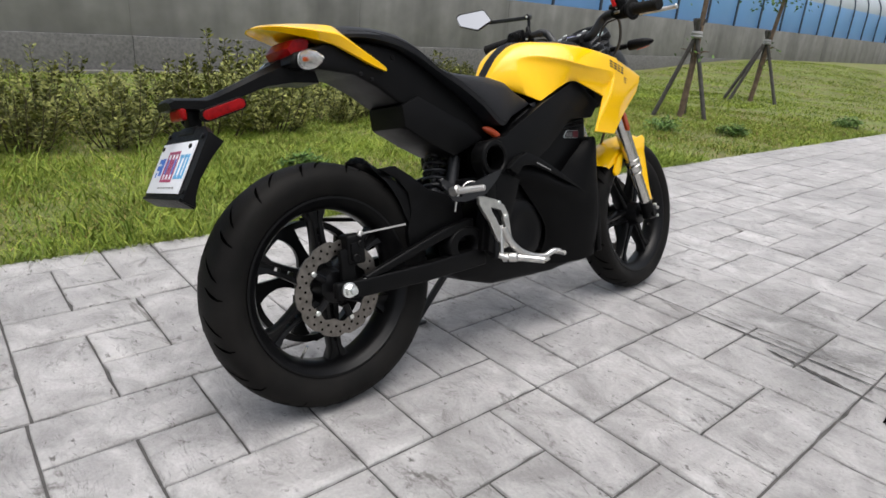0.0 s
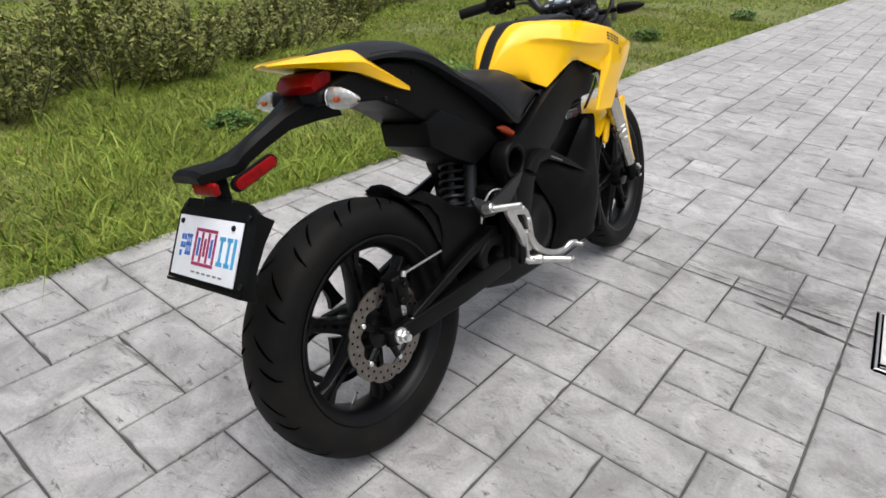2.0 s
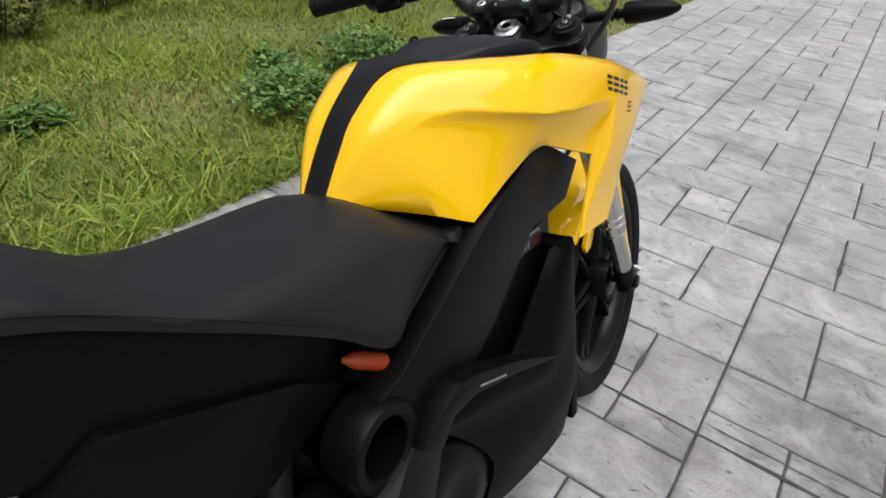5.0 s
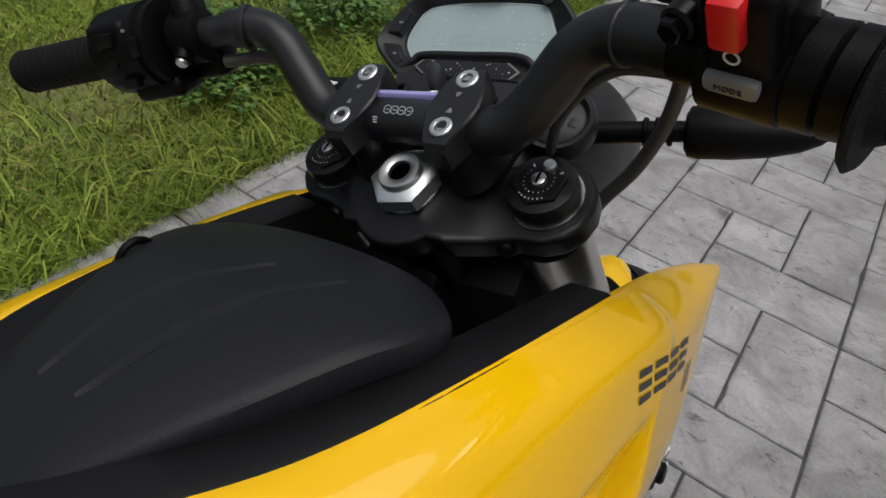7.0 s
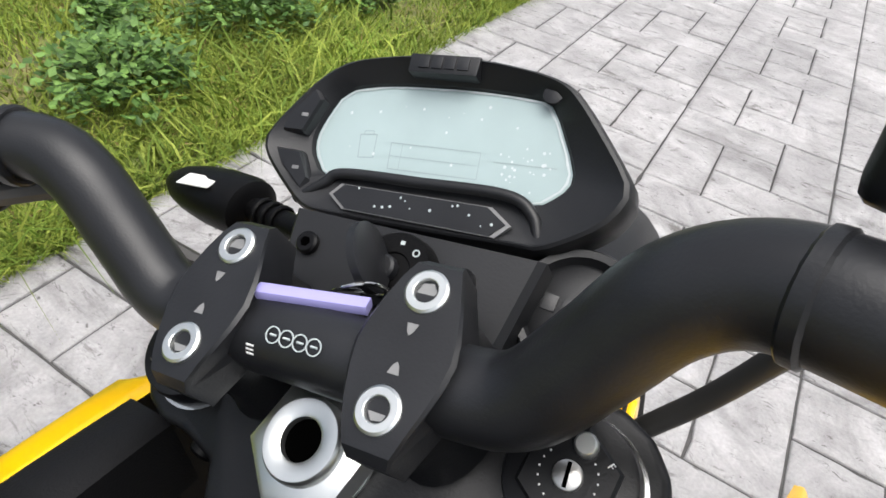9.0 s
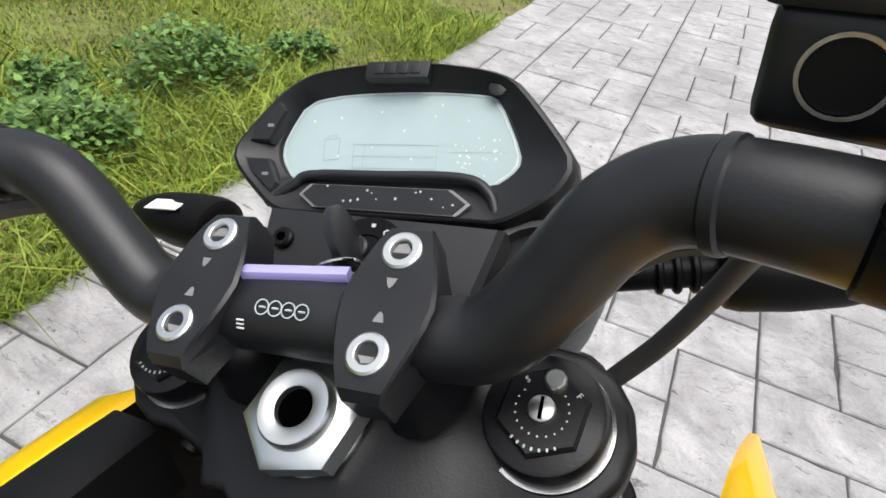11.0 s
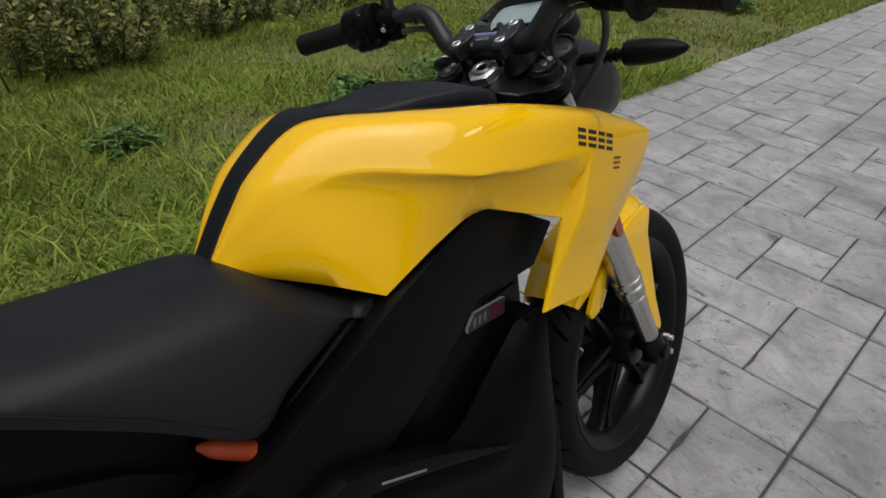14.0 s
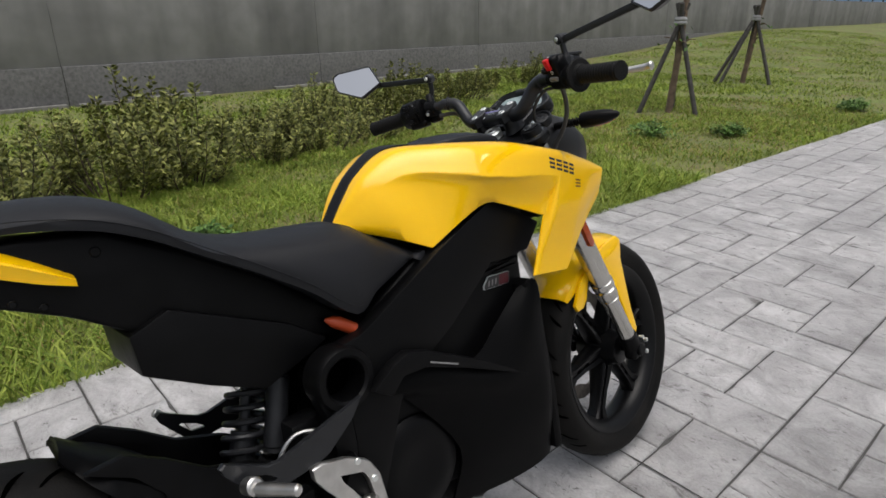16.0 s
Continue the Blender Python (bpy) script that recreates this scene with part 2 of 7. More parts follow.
# rain streaks run down the wall
wn2, wl2 = WALLC.node_tree.nodes, WALLC.node_tree.links
for nd in list(wn2):
    if nd.bl_idname == "ShaderNodeTexNoise" and abs(nd.inputs["Scale"].default_value - 1.7) < 0.01:
        run = wn2.new("ShaderNodeVectorMath")
        run.operation = "MULTIPLY"
        run.inputs[1].default_value = (1.0, 1.0, 0.12)
        src = nd.inputs["Vector"].links[0].from_socket
        wl2.new(src, run.inputs[0])
        wl2.new(run.outputs[0], nd.inputs["Vector"])
WALLROUGH = mat("wall_pebble_dash", (0.165, 0.162, 0.162), 0.95, var=0.28, scale=26, big=0.25, bigscale=0.6, bump=1.0, bscale=45)
KERBC = mat("kerb_concrete", (0.19, 0.185, 0.170), 0.9, var=0.35, scale=9, bump=0.4)
BLUEPANEL = mat("blue_barrier_panel", (0.17, 0.36, 0.66), 0.3, var=0.05, scale=0.6)
MULLION = mat("barrier_post", (0.05, 0.07, 0.10), 0.5)
TUBEROOF = mat("barrier_roof", (0.42, 0.47, 0.52), 0.4, var=0.08, scale=1.0)

bm = bmesh.new()
xs = [-400, -150, -60, -25, -14] + [-9.5 + 0.5 * i for i in range(17)] + [-1.2, -0.6, 30, 120, 400]
ys = [-400, -120, -40, -15] + [-8 + 0.8 * i for i in range(62)] + [60, 120, 400]
grid = [[bm.verts.new((x, y, hill(x, y) if -9.6 < x < -1.4 + 0.05 * y else (-0.06 if x > -2 else 0.55 * (y > 24) - 0.005))) for x in xs] for y in ys]
for r0, r1 in zip(grid, grid[1:]):
    for i in range(len(xs) - 1):
        bm.faces.new((r0[i], r0[i + 1], r1[i + 1], r1[i]))
tagged(put("ground", bm, GRASSGROUND), "grassy ground with bare earth patches", "ground", kind="structure")

pavement = new("pavement")
tagged(pavement, "grey stamped concrete paving in a pinwheel stone pattern", "pavement", kind="structure")
bm = bmesh.new()
ring = [(edge_x(y) + 0.012 * noise.noise((y * 3, 0, 0)), y) for y in np.arange(-6, 40.1, 0.25)]
top = [bm.verts.new((x, y, -0.007)) for x, y in ring] + [bm.verts.new((9, 40, -0.007)), bm.verts.new((9, -6, -0.007))]
low = [bm.verts.new((v.co.x, v.co.y, -0.12)) for v in top]
bm.faces.new(top)
for i in range(len(top)):
    j = (i + 1) % len(top)
    bm.faces.new((top[i], low[i], low[j], top[j]))
put("paving_bed", bm, SLAB, pavement, "darker recessed joints between the stones")

wall = new("wall_west")
tagged(wall, "long weathered grey concrete retaining wall with a pebble-dash foot", "wall", kind="structure")
for y in np.arange(-10, 60, 4.0):
    dx = 0.006 * math.sin(y * 2.1)
    part("wall_panel", box((-9.16 + dx, y + 2.0, 1.06), (0.30, 3.997, 1.08), 0.004), WALLC, wall)
    part("wall_foot", box((-9.15, y + 2.0, 0.16), (0.34, 3.995, 0.72), 0.012), WALLROUGH, wall, "rough pebble-dash band along the foot of the wall")
kerb = new("kerb_at_wall")
tagged(kerb, "pale broken concrete kerb along the foot of the wall", "kerb", kind="structure")
for k, y in enumerate(np.arange(-6, 20, 1.0)):
    if k % 4 != 2:
        part("kerb_stone", box((-8.93 + 0.01 * (k % 3), y + 0.5, 0.0), (0.12, 0.8 + 0.12 * (k % 2), 0.09 - 0.015 * (k % 3)), 0.012), KERBC, kerb)

barrier = new("noise_barrier")
tagged(barrier, "translucent blue noise barrier with a ribbed grey roof above the wall", "barrier", kind="structure")
for y in np.arange(-10, 60, 2.0):
    part("barrier_panel", box((-9.45, y + 1.0, 2.25), (0.03, 1.93, 1.3), 0.004), BLUEPANEL, barrier)
    part("barrier_post", box((-9.42, y, 2.25), (0.07, 0.06, 1.34), 0.006), MULLION, barrier)
arc = [(-9.45 - 1.5 + 1.5 * math.cos(a), 2.92 + 1.3 * math.sin(a)) for a in np.linspace(-0.1, 1.9, 12)]
for y in np.arange(-10, 60, 2.0):
    part("roof_sheet", loft([[(x, yy, z) for x, z in arc] for yy in (y + 0.03, y + 1.97)], False), TUBEROOF, barrier)
    part("roof_rib", tube([(x + 0.02, y, z + 0.02) for x, z in arc], 0.035, 6), MULLION, barrier)

# added backdrop: a dark tree ring all round, behind and beside the camera too
FARGREEN = mat("far_trees", (0.045, 0.06, 0.03), 0.95, var=0.5, scale=0.4)
bm = bmesh.new()
ring = []
for k in range(49):
    a = 2 * math.pi * k / 48
    ring.append((90 * math.cos(a), 90 * math.sin(a) + 10, 5 + 2.5 * noise.noise((math.cos(a) * 9, math.sin(a) * 9, 1))))
loft([[(x, y, -1) for x, y, z in ring], [(x, y, z) for x, y, z in ring]], False, False, bm)
tagged(put("backdrop_tree_line", bm, FARGREEN), "added backdrop ring standing in for a distant dark line of trees", "tree line", kind="structure")


# ---- grass ----
GRASS = mat("grass_blade", (0.118, 0.200, 0.022), 0.6, var=0.25, scale=3, big=0.45, bigscale=0.9, tint=(0.245, 0.285, 0.050), island=0.20, spec=0.2)
DRYGRASS = mat("dry_grass_blade", (0.285, 0.205, 0.090), 0.7, var=0.25, scale=3, big=0.3, bigscale=1.2, island=0.35, spec=0.2)
LEAFG = mat("weed_leaf", (0.048, 0.115, 0.020), 0.5, var=0.2, scale=6, island=0.35, tint=(0.115, 0.205, 0.045), spec=0.3)
rng = np.random.default_rng(7)


def blades(name, px, py, pz, length, width, lean, material, label):
    """Many bent blades as one mesh: five points each."""
    n = len(px)
    a, b = rng.uniform(0, 2 * np.pi, n), rng.uniform(0, 2 * np.pi, n)
    dx, dy = np.cos(a), np.sin(a)
    ox, oy = np.cos(b), np.sin(b)
    bend = lean * rng.uniform(0.3, 1.5, n)
    v = np.empty((n, 5, 3))
    for k, (h, w, s) in enumerate(((0, 1, -1), (0, 1, 1), (0.55, 0.8, 1), (0.55, 0.8, -1), (1, 0, 0))):
        off = bend * h * h * length
        v[:, k, 0] = px + s * w * width * dx / 2 + off * ox
        v[:, k, 1] = py + s * w * width * dy / 2 + off * oy
        v[:, k, 2] = pz + h * length * np.sqrt(np.maximum(0.1, 1 - (0.6 * bend * h) ** 2))
    me = bpy.data.meshes.new(name)
    base = (np.arange(n) * 5)[:, None]
    loops = np.concatenate([base + np.array([0, 1, 2, 3]), base + np.array([3, 2, 4])], axis=1).ravel()
    me.vertices.add(n * 5)
    me.vertices.foreach_set("co", v.ravel())
    me.loops.add(len(loops))
    me.loops.foreach_set("vertex_index", loops.astype(np.int32))
    me.polygons.add(2 * n)
    starts = (np.arange(n)[:, None] * 7 + np.array([0, 4])).ravel()
    me.polygons.foreach_set("loop_start", starts.astype(np.int32))
    me.update(calc_edges=True)
    me.validate()
    me.materials.append(material)
    return tagged(new(name, me), label, "grass", kind="stuff")


def scatter(n, y0, y1, d0, d1, power=1.0):
    """Places in a strip beside the pavement's edge, denser near it, thinned in patches."""
    y = rng.uniform(y0, y1, n)
    d = d0 + (d1 - d0) * rng.uniform(0, 1, n) ** power
    x = -1.47 + 0.05 * (y + 0.5) - d
    p = np.sin(x * 2.3 + 1.3 * np.sin(y * 1.7)) * np.sin(y * 2.9 + 0.8 * np.sin(x * 3.1))
    keep = rng.uniform(0, 1, n) < 0.72 + 0.5 * p
    return x[keep], y[keep], p[keep]


def lay(name, n, y0, y1, d0, d1, power, length, width, lean, material, label):
    x, y, p = scatter(n, y0, y1, d0, d1, power)
    z = np.array([hill(a, b) for a, b in zip(x, y)])
    l = length * rng.uniform(0.45, 1.35, len(x)) * (1 + 0.35 * p)
    blades(name, x, y, z, l, width * rng.uniform(0.6, 1.4, len(x)), lean, material, label)


lay("grass", 175000, -2.0, 4.5, -0.03, 2.6, 1.2, 0.046, 0.0046, 1.2, GRASS, "short uneven green grass beside the paving")
lay("grass", 120000, 0.5, 9.0, 0.0, 5.5, 1.0, 0.046, 0.0075, 1.2, GRASS, "short uneven green grass on the verge")
lay("grass", 95000, 6.0, 24.0, 0.0, 8.0, 1.0, 0.036, 0.013, 1.7, GRASS, "short green grass towards the mound")
lay("grass", 70000, -4.0, 12.0, 2.2, 7.4, 1.0, 0.045, 0.013, 1.2, GRASS, "mown grass between hedge and wall")
lay("tall_grass", 5200, -2.0, 4.5, 0.0, 1.6, 1.6, 0.150, 0.0070, 1.3, GRASS, "longer arching grass tufts")
lay("dry_grass", 34000, -2.0, 9.0, 0.10, 3.6, 1.0, 0.045, 0.0050, 1.5, DRYGRASS, "dry straw-coloured grass between the green")


# ---- shrubs, weeds, trees ----
SHRUBLEAF = mat("shrub_leaf", (0.086, 0.108, 0.025), 0.55, var=0.25, scale=5, island=0.5, tint=(0.238, 0.242, 0.072), spec=0.2)
TWIG = mat("twig_bark", (0.075, 0.055, 0.040), 0.9, var=0.3, scale=30)
BARK = mat("trunk_bark", (0.155, 0.110, 0.078), 0.9, var=0.35, scale=18, big=0.2, bump=1.0, bscale=50)
STAKE = mat("stake_wood", (0.060, 0.056, 0.052), 0.9, var=0.4, scale=14, bump=0.6, bscale=60)
TIE = mat("white_tie_cloth", (0.30, 0.30, 0.30), 0.9, var=0.2)


def leaf(bm, at, direction, up, size, width):
    side = direction.cross(up).normalized() * size * width
    mid = at + direction * size * 0.5 - up * size * 0.06
    tip = at + direction * size
    vs = [bm.verts.new(q) for q in (at, mid + side, tip, mid - side)]
    bm.faces.new(vs)


def shrub(seed, height, spread, leaves):
    r = random.Random(seed)
    ob = new("shrub")
    tagged(ob, "small-leaved evergreen shrub of a loose hedge", "shrub", "hedge shrubs")
    stems, crown = bmesh.new(), bmesh.new()
    for k in range(leaves // 105):
        a, w = r.uniform(0, 6.28), spread * r.uniform(0.05, 1) ** 0.6
        h = height * r.uniform(0.50, 1.05) * (1 - 0.30 * (w / spread) ** 2) * (1.22 if r.random() < 0.18 else 1.0)
        foot = Vector((0.55 * w * math.cos(a), 0.55 * w * math.sin(a), 0))
        top = Vector((w * math.cos(a) + r.uniform(-0.05, 0.05), w * math.sin(a) + r.uniform(-0.05, 0.05), h))
        line = spl([foot, foot.lerp(top, 0.5) + Vector((0.02 * math.cos(a), 0.02 * math.sin(a), -0.02)), top], 4)
        tube(line, [0.0055 - 0.0005 * i for i in range(len(line))], 4, stems)
        for _ in range(105):
            q = r.uniform(0.16, 1.0) ** 0.75
            at = line[min(8, int(q * 8))].lerp(line[min(8, int(q * 8) + 1)], q * 8 - int(q * 8))
            fat = 0.050 * (1.15 - 0.75 * q)
            turn = r.uniform(0, 6.28)
            out = Vector((math.cos(turn), math.sin(turn), r.uniform(0.25, 1.3)))
            leaf(crown, at + Vector((math.cos(turn), math.sin(turn), 0)) * fat * r.random(), out.normalized(), out.orthogonal().normalized(), r.uniform(0.022, 0.044), 0.25)
    tagged(part("stem", stems, TWIG, ob), kind="stuff")
    part("leaves", crown, SHRUBLEAF, ob, smooth=0)
    return ob


kinds = [shrub(11 + k, h, w, 3150) for k, (h, w) in enumerate(((0.60, 0.42), (0.52, 0.46), (0.64, 0.40), (0.46, 0.40)))]
hedge = [(-3.55, -2.2), (-3.6, -1.5), (-3.5, -0.85), (-3.6, -0.2), (-3.55, 0.45), (-3.65, 1.05), (-3.7, 1.7), (-3.95, 2.3), (-4.2, 2.95), (-4.5, 3.6),
         (-4.8, 4.3), (-5.1, 5.0), (-5.45, 5.7), (-5.8, 6.5), (-4.35, -1.6), (-4.4, -0.8), (-4.35, 0.0), (-4.45, 0.8), (-4.6, 1.6), (-4.9, 2.6), (-5.3, 3.6), (-5.7, 4.6), (-6.2, 5.7), (-6.2, 7.4), (-6.6, 8.5)]
rs = random.Random(5)
for k, (x, y) in enumerate(hedge):
    s = rs.uniform(0.86, 1.12) * (1.0 - 0.055 * min(4.0, max(0.0, y - 0.3)))
    m = pose(x + rs.uniform(-0.12, 0.12), y + rs.uniform(-0.1, 0.1), -0.01, 0, 0, rs.uniform(0, 360)) @ Matrix.Diagonal((max(s, 0.92) * 1.08, max(s, 0.92) * 1.08, s, 1))
    if k < 4:
        kinds[k].matrix_basis = m
    else:
        copy_thing(kinds[k % 4], m)


def weed(seed, size, n, x, y):
    r = random.Random(seed)
    ob = new("weed_clump")
    tagged(ob, "leafy green weed clump growing in the grass", "weed", "weed clumps")
    st, lv = bmesh.new(), bmesh.new()
    for _ in range(n):
        a, w = r.uniform(0, 6.28), size * r.uniform(0.1, 1) ** 0.7
        tip = Vector((w * math.cos(a), w * math.sin(a), size * r.uniform(0.35, 0.85) * (1.15 - 0.6 * w / size)))
        tube(spl([Vector((0.02 * math.cos(a), 0.02 * math.sin(a), 0)), Vector((tip.x * 0.45, tip.y * 0.45, tip.z * 0.75)), tip], 3), 0.0022, 4, st)
        for _ in range(15):
            d = Vector((r.uniform(-1, 1), r.uniform(-1, 1), r.uniform(-0.25, 0.55))).normalized()
            up = Vector((r.uniform(-0.4, 0.4), r.uniform(-0.4, 0.4), 1)).normalized()
            leaf(lv, tip + Vector((r.gauss(0, 1), r.gauss(0, 1), r.gauss(0, 0.7))) * size * 0.13, d, up, r.uniform(0.020, 0.044), 0.33)
    tagged(part("stem", st, LEAFG, ob), kind="stuff")
    part("leaves", lv, LEAFG, ob, smooth=0)
    ob.matrix_basis = pose(x, y, hill(x, y), 0, 0, r.uniform(0, 360))


for k, (s, n, x, y) in enumerate(((0.24, 70, -1.82, 2.05), (0.27, 80, -1.95, 2.75), (0.15, 40, -2.25, 2.35), (0.14, 36, -1.75, 3.25), (0.18, 50, -1.5, 9.0), (0.16, 40, -1.8, 6.2), (0.13, 36, -2.4, 1.2), (0.2, 40, -2.3, 5.6))):
    weed(40 + k, s, n, x, y)


def staked_tree(seed, x, y, tilt, reach, angles):
    r = random.Random(seed)
    ob = new("young_tree")
    tagged(ob, "young tree with slim brown trunk, crown above", "tree", "young trees")
    z0 = hill(x, y)
    line = spl([(0, 0, 0), (0.02 + tilt * 0.3, 0.02, 0.8), (tilt, 0.05, 1.7), (tilt * 1.6, 0.02, 2.6)], 6)
    part("trunk", tube(line, [0.044 - 0.0011 * i for i in range(len(line))], 12), BARK, ob)
    lim, crown = bmesh.new(), bmesh.new()
    for k in range(16):
        q = line[r.randrange(12, len(line))] if k > 3 else line[r.randrange(5, 9)]
        d = Vector((r.uniform(-1, 1), r.uniform(-1, 1), r.uniform(0.1, 0.9))).normalized()
        ln = 0.22 if k <= 3 else r.uniform(0.4, 0.9)
        tube(spl([q, q + d * ln * 0.5 + Vector((0, 0, 0.03)), q + d * ln], 3), [0.013, 0.012, 0.010, 0.009, 0.008, 0.006, 0.004], 6, lim)
        for _ in range(4 if k <= 3 else 90):
            at = q + d * ln * r.uniform(0.35, 1.05) + Vector((r.gauss(0, 1), r.gauss(0, 1), r.gauss(0, 1))) * (0.06 if k <= 3 else 0.16)
            dd = Vector((r.uniform(-1, 1), r.uniform(-1, 1), r.uniform(-0.6, 0.6))).normalized()
            leaf(crown, at, dd, dd.orthogonal().normalized(), r.uniform(0.05, 0.09), 0.3)
    tagged(part("limbs", lim, BARK, ob), kind="stuff")
    part("crown", crown, LEAFG, ob, smooth=0)
    ob.matrix_basis = pose(x, y, z0 - 0.01)
    st = new("tree_stakes")
    tagged(st, "weathered wooden tripod stakes tied round a young tree", "tree stakes", "tree stakes")
    for a in angles:
        c, s = math.cos(radians(a)), math.sin(radians(a))
        foot, head = Vector((reach * c, reach * s, -0.03)), Vector((tilt * 0.4 - 0.07 * c, -0.07 * s, 1.26))
        part("stake", rod(foot, head, 0.030, 10, 0.004, r2=0.027), STAKE, st)
    part("tie", lathe([(0, 0.066), (0.02, 0.080), (0.045, 0.070), (0.06, 0.078), (0.09, 0.062)], 9, pose(tilt * 0.4, 0, 1.02)), TIE, st, "white cloth tie")
    st.matrix_basis = pose(x, y, z0)


staked_tree(3, -3.03, 7.29, 0.03, 0.39, (232, 352, 112))
staked_tree(4, -3.83, 11.33, 0.16, 0.50, (222, 246, 352, 112))


# ---- motorcycle ----
# Built upright: x to its right, y ahead, z up; it leans to its left on the side stand.
bike = new("motorcycle")
tagged(bike, "yellow and black naked electric motorcycle leaning on its side stand", "motorcycle")
bike.matrix_basis = pose(0, -0.004, 0, 0, -13.2, 0.2)
RAKE = 25.8
HEAD = Vector((0, 1.073, 0.920))
TC = Matrix.Translation(HEAD) @ pose(0, 0, 0, RAKE)
STEER = 4.3
ST = TC @ pose(0, 0, 0, 0, 0, STEER) @ TC.inverted()
XAX = pose(0, 0, 0, 0, 90, 0)


def steered(name, bm, material, parent=None, label="", smooth=38):
    return part(name, turned(bm, ST), material, parent or bike, label, smooth)


def wheel(name, centre, R, W, turn, spoke0, front):
    w = new(name)
    w.parent = bike
    C = turn @ Matrix.Translation(centre) @ XAX
    h = W / 2
    side = R - 0.225
    prof = [(-h * 0.62, 0.219), (-h * 0.86, 0.225 + 0.14 * side), (-h, 0.225 + 0.42 * side), (-h * 0.985, 0.225 + 0.60 * side), (-h * 0.86, R - 0.016), (-h * 0.62, R - 0.007), (-h * 0.3, R - 0.0018), (0, R)]
    prof = prof + [(-a, b) for a, b in prof[-2::-1]]
    tyre = part("tyre", lathe(prof + [(h * 0.55, 0.214), (-h * 0.55, 0.214)], 96, C, closed=True), RUBBER, w, "worn black road tyre")

    def on_tyre(x, a, lift):
        u = abs(x) / h
        r = R - (0.0018 * (u / 0.3) ** 2 if u < 0.3 else 0.0018 + 0.0052 * (u - 0.3) / 0.32 if u < 0.62 else 0.007 + 0.009 * (u - 0.62) / 0.24 if u < 0.86 else 0.016 + (u - 0.86) / 0.125 * 0.018)
        return C @ Vector(((r + lift) * math.cos(a), (r + lift) * math.sin(a), x))

    # tread grooves are not cut: raised near-black strips paint their shade
    gv = bmesh.new()
    for k in range(30):
        a0 = 2 * math.pi * k / 30
        for s in (-1, 1):
            x0, x1, sweep = (0.10, 0.80, 0.16) if k % 2 == 0 else (0.34, 0.93, 0.09)
            lo, hi = [], []
            for i in range(8):
                t = i / 7
                x = s * h * (x0 + (x1 - x0) * t)
                a = a0 + (0.5 * s + 0.5) * 0.105 + sweep * t ** 0.8
                wd = (0.0034 * math.sin(math.pi * min(1, 0.12 + 0.8 * t)) + 0.0008) / R
                lo.append(gv.verts.new(on_tyre(x, a - wd, 0.0012)))
                hi.append(gv.verts.new(on_tyre(x, a + wd, 0.0012)))
            for i in range(7):
                gv.faces.new((lo[i], lo[i + 1], hi[i + 1], hi[i]))
    tagged(part("tread_grooves", gv, HOLESHADE, tyre, smooth=0), kind="stuff")
    rp = [(-h * 0.72, 0.216), (-h * 0.80, 0.222), (-h * 0.80, 0.228), (-h * 0.72, 0.228), (-h * 0.60, 0.219), (h * 0.60, 0.219), (h * 0.72, 0.228), (h * 0.80, 0.228), (h * 0.80, 0.222), (h * 0.72, 0.216), (h * 0.62, 0.205), (h * 0.3, 0.194), (-h * 0.3, 0.194), (-h * 0.62, 0.205)]
    rim = part("rim", lathe(rp, 72, C, closed=True), RIMBLACK, w, "gloss black cast rim")
    part("hub", lathe([(-0.062, 0.030), (-0.058, 0.040), (-0.02, 0.050), (0.02, 0.050), (0.058, 0.040), (0.062, 0.030)], 28, C), RIMBLACK, w)
    for k in range(6):
        a = radians(spoke0 + 60 * k)
        bits = []
        for sgn in (-1, 1):
            rings = []
            for r, q, tw, th in ((0.035, 0.014, 0.010, 0.026), (0.075, 0.0130, 0.0072, 0.024), (0.12, 0.0105, 0.0058, 0.019), (0.165, 0.0105, 0.0058, 0.017), (0.199, 0.0205, 0.012, 0.021)):
                sec = [(q - tw, -th * 0.8), (q + tw * 0.5, -th), (q + tw, -th * 0.75), (q + tw, th * 0.75), (q + tw * 0.5, th), (q - tw, th * 0.8)]
                rings.append([C @ Vector((r * math.cos(a) - sgn * t * math.sin(a), r * math.sin(a) + sgn * t * math.cos(a), z)) for t, z in sec])
            bits.append(loft(rings))
        for r0, r1, th in ((0.035, 0.098, 0.014), (0.114, 0.132, 0.011), (0.150, 0.199, 0.011)):
            rings = [[C @ Vector((r * math.cos(a) - t * math.sin(a), r * math.sin(a) + t * math.cos(a), z)) for t, z in ((-0.010, -th), (0.010, -th), (0.010, th), (-0.010, th))] for r in (r0, r1)]
            bits.append(loft(rings))
        part("spoke", join(*bits), RIMBLACK, w)
    # tyre valve
    a = radians(spoke0 - 30)
    part("valve", rod(C @ Vector((0.196 * math.cos(a), 0.196 * math.sin(a), 0)), C @ Vector((0.160 * math.cos(a), 0.160 * math.sin(a), 0.012)), 0.004, 8), CHROME, w, "small steel tyre valve")
    return w, C


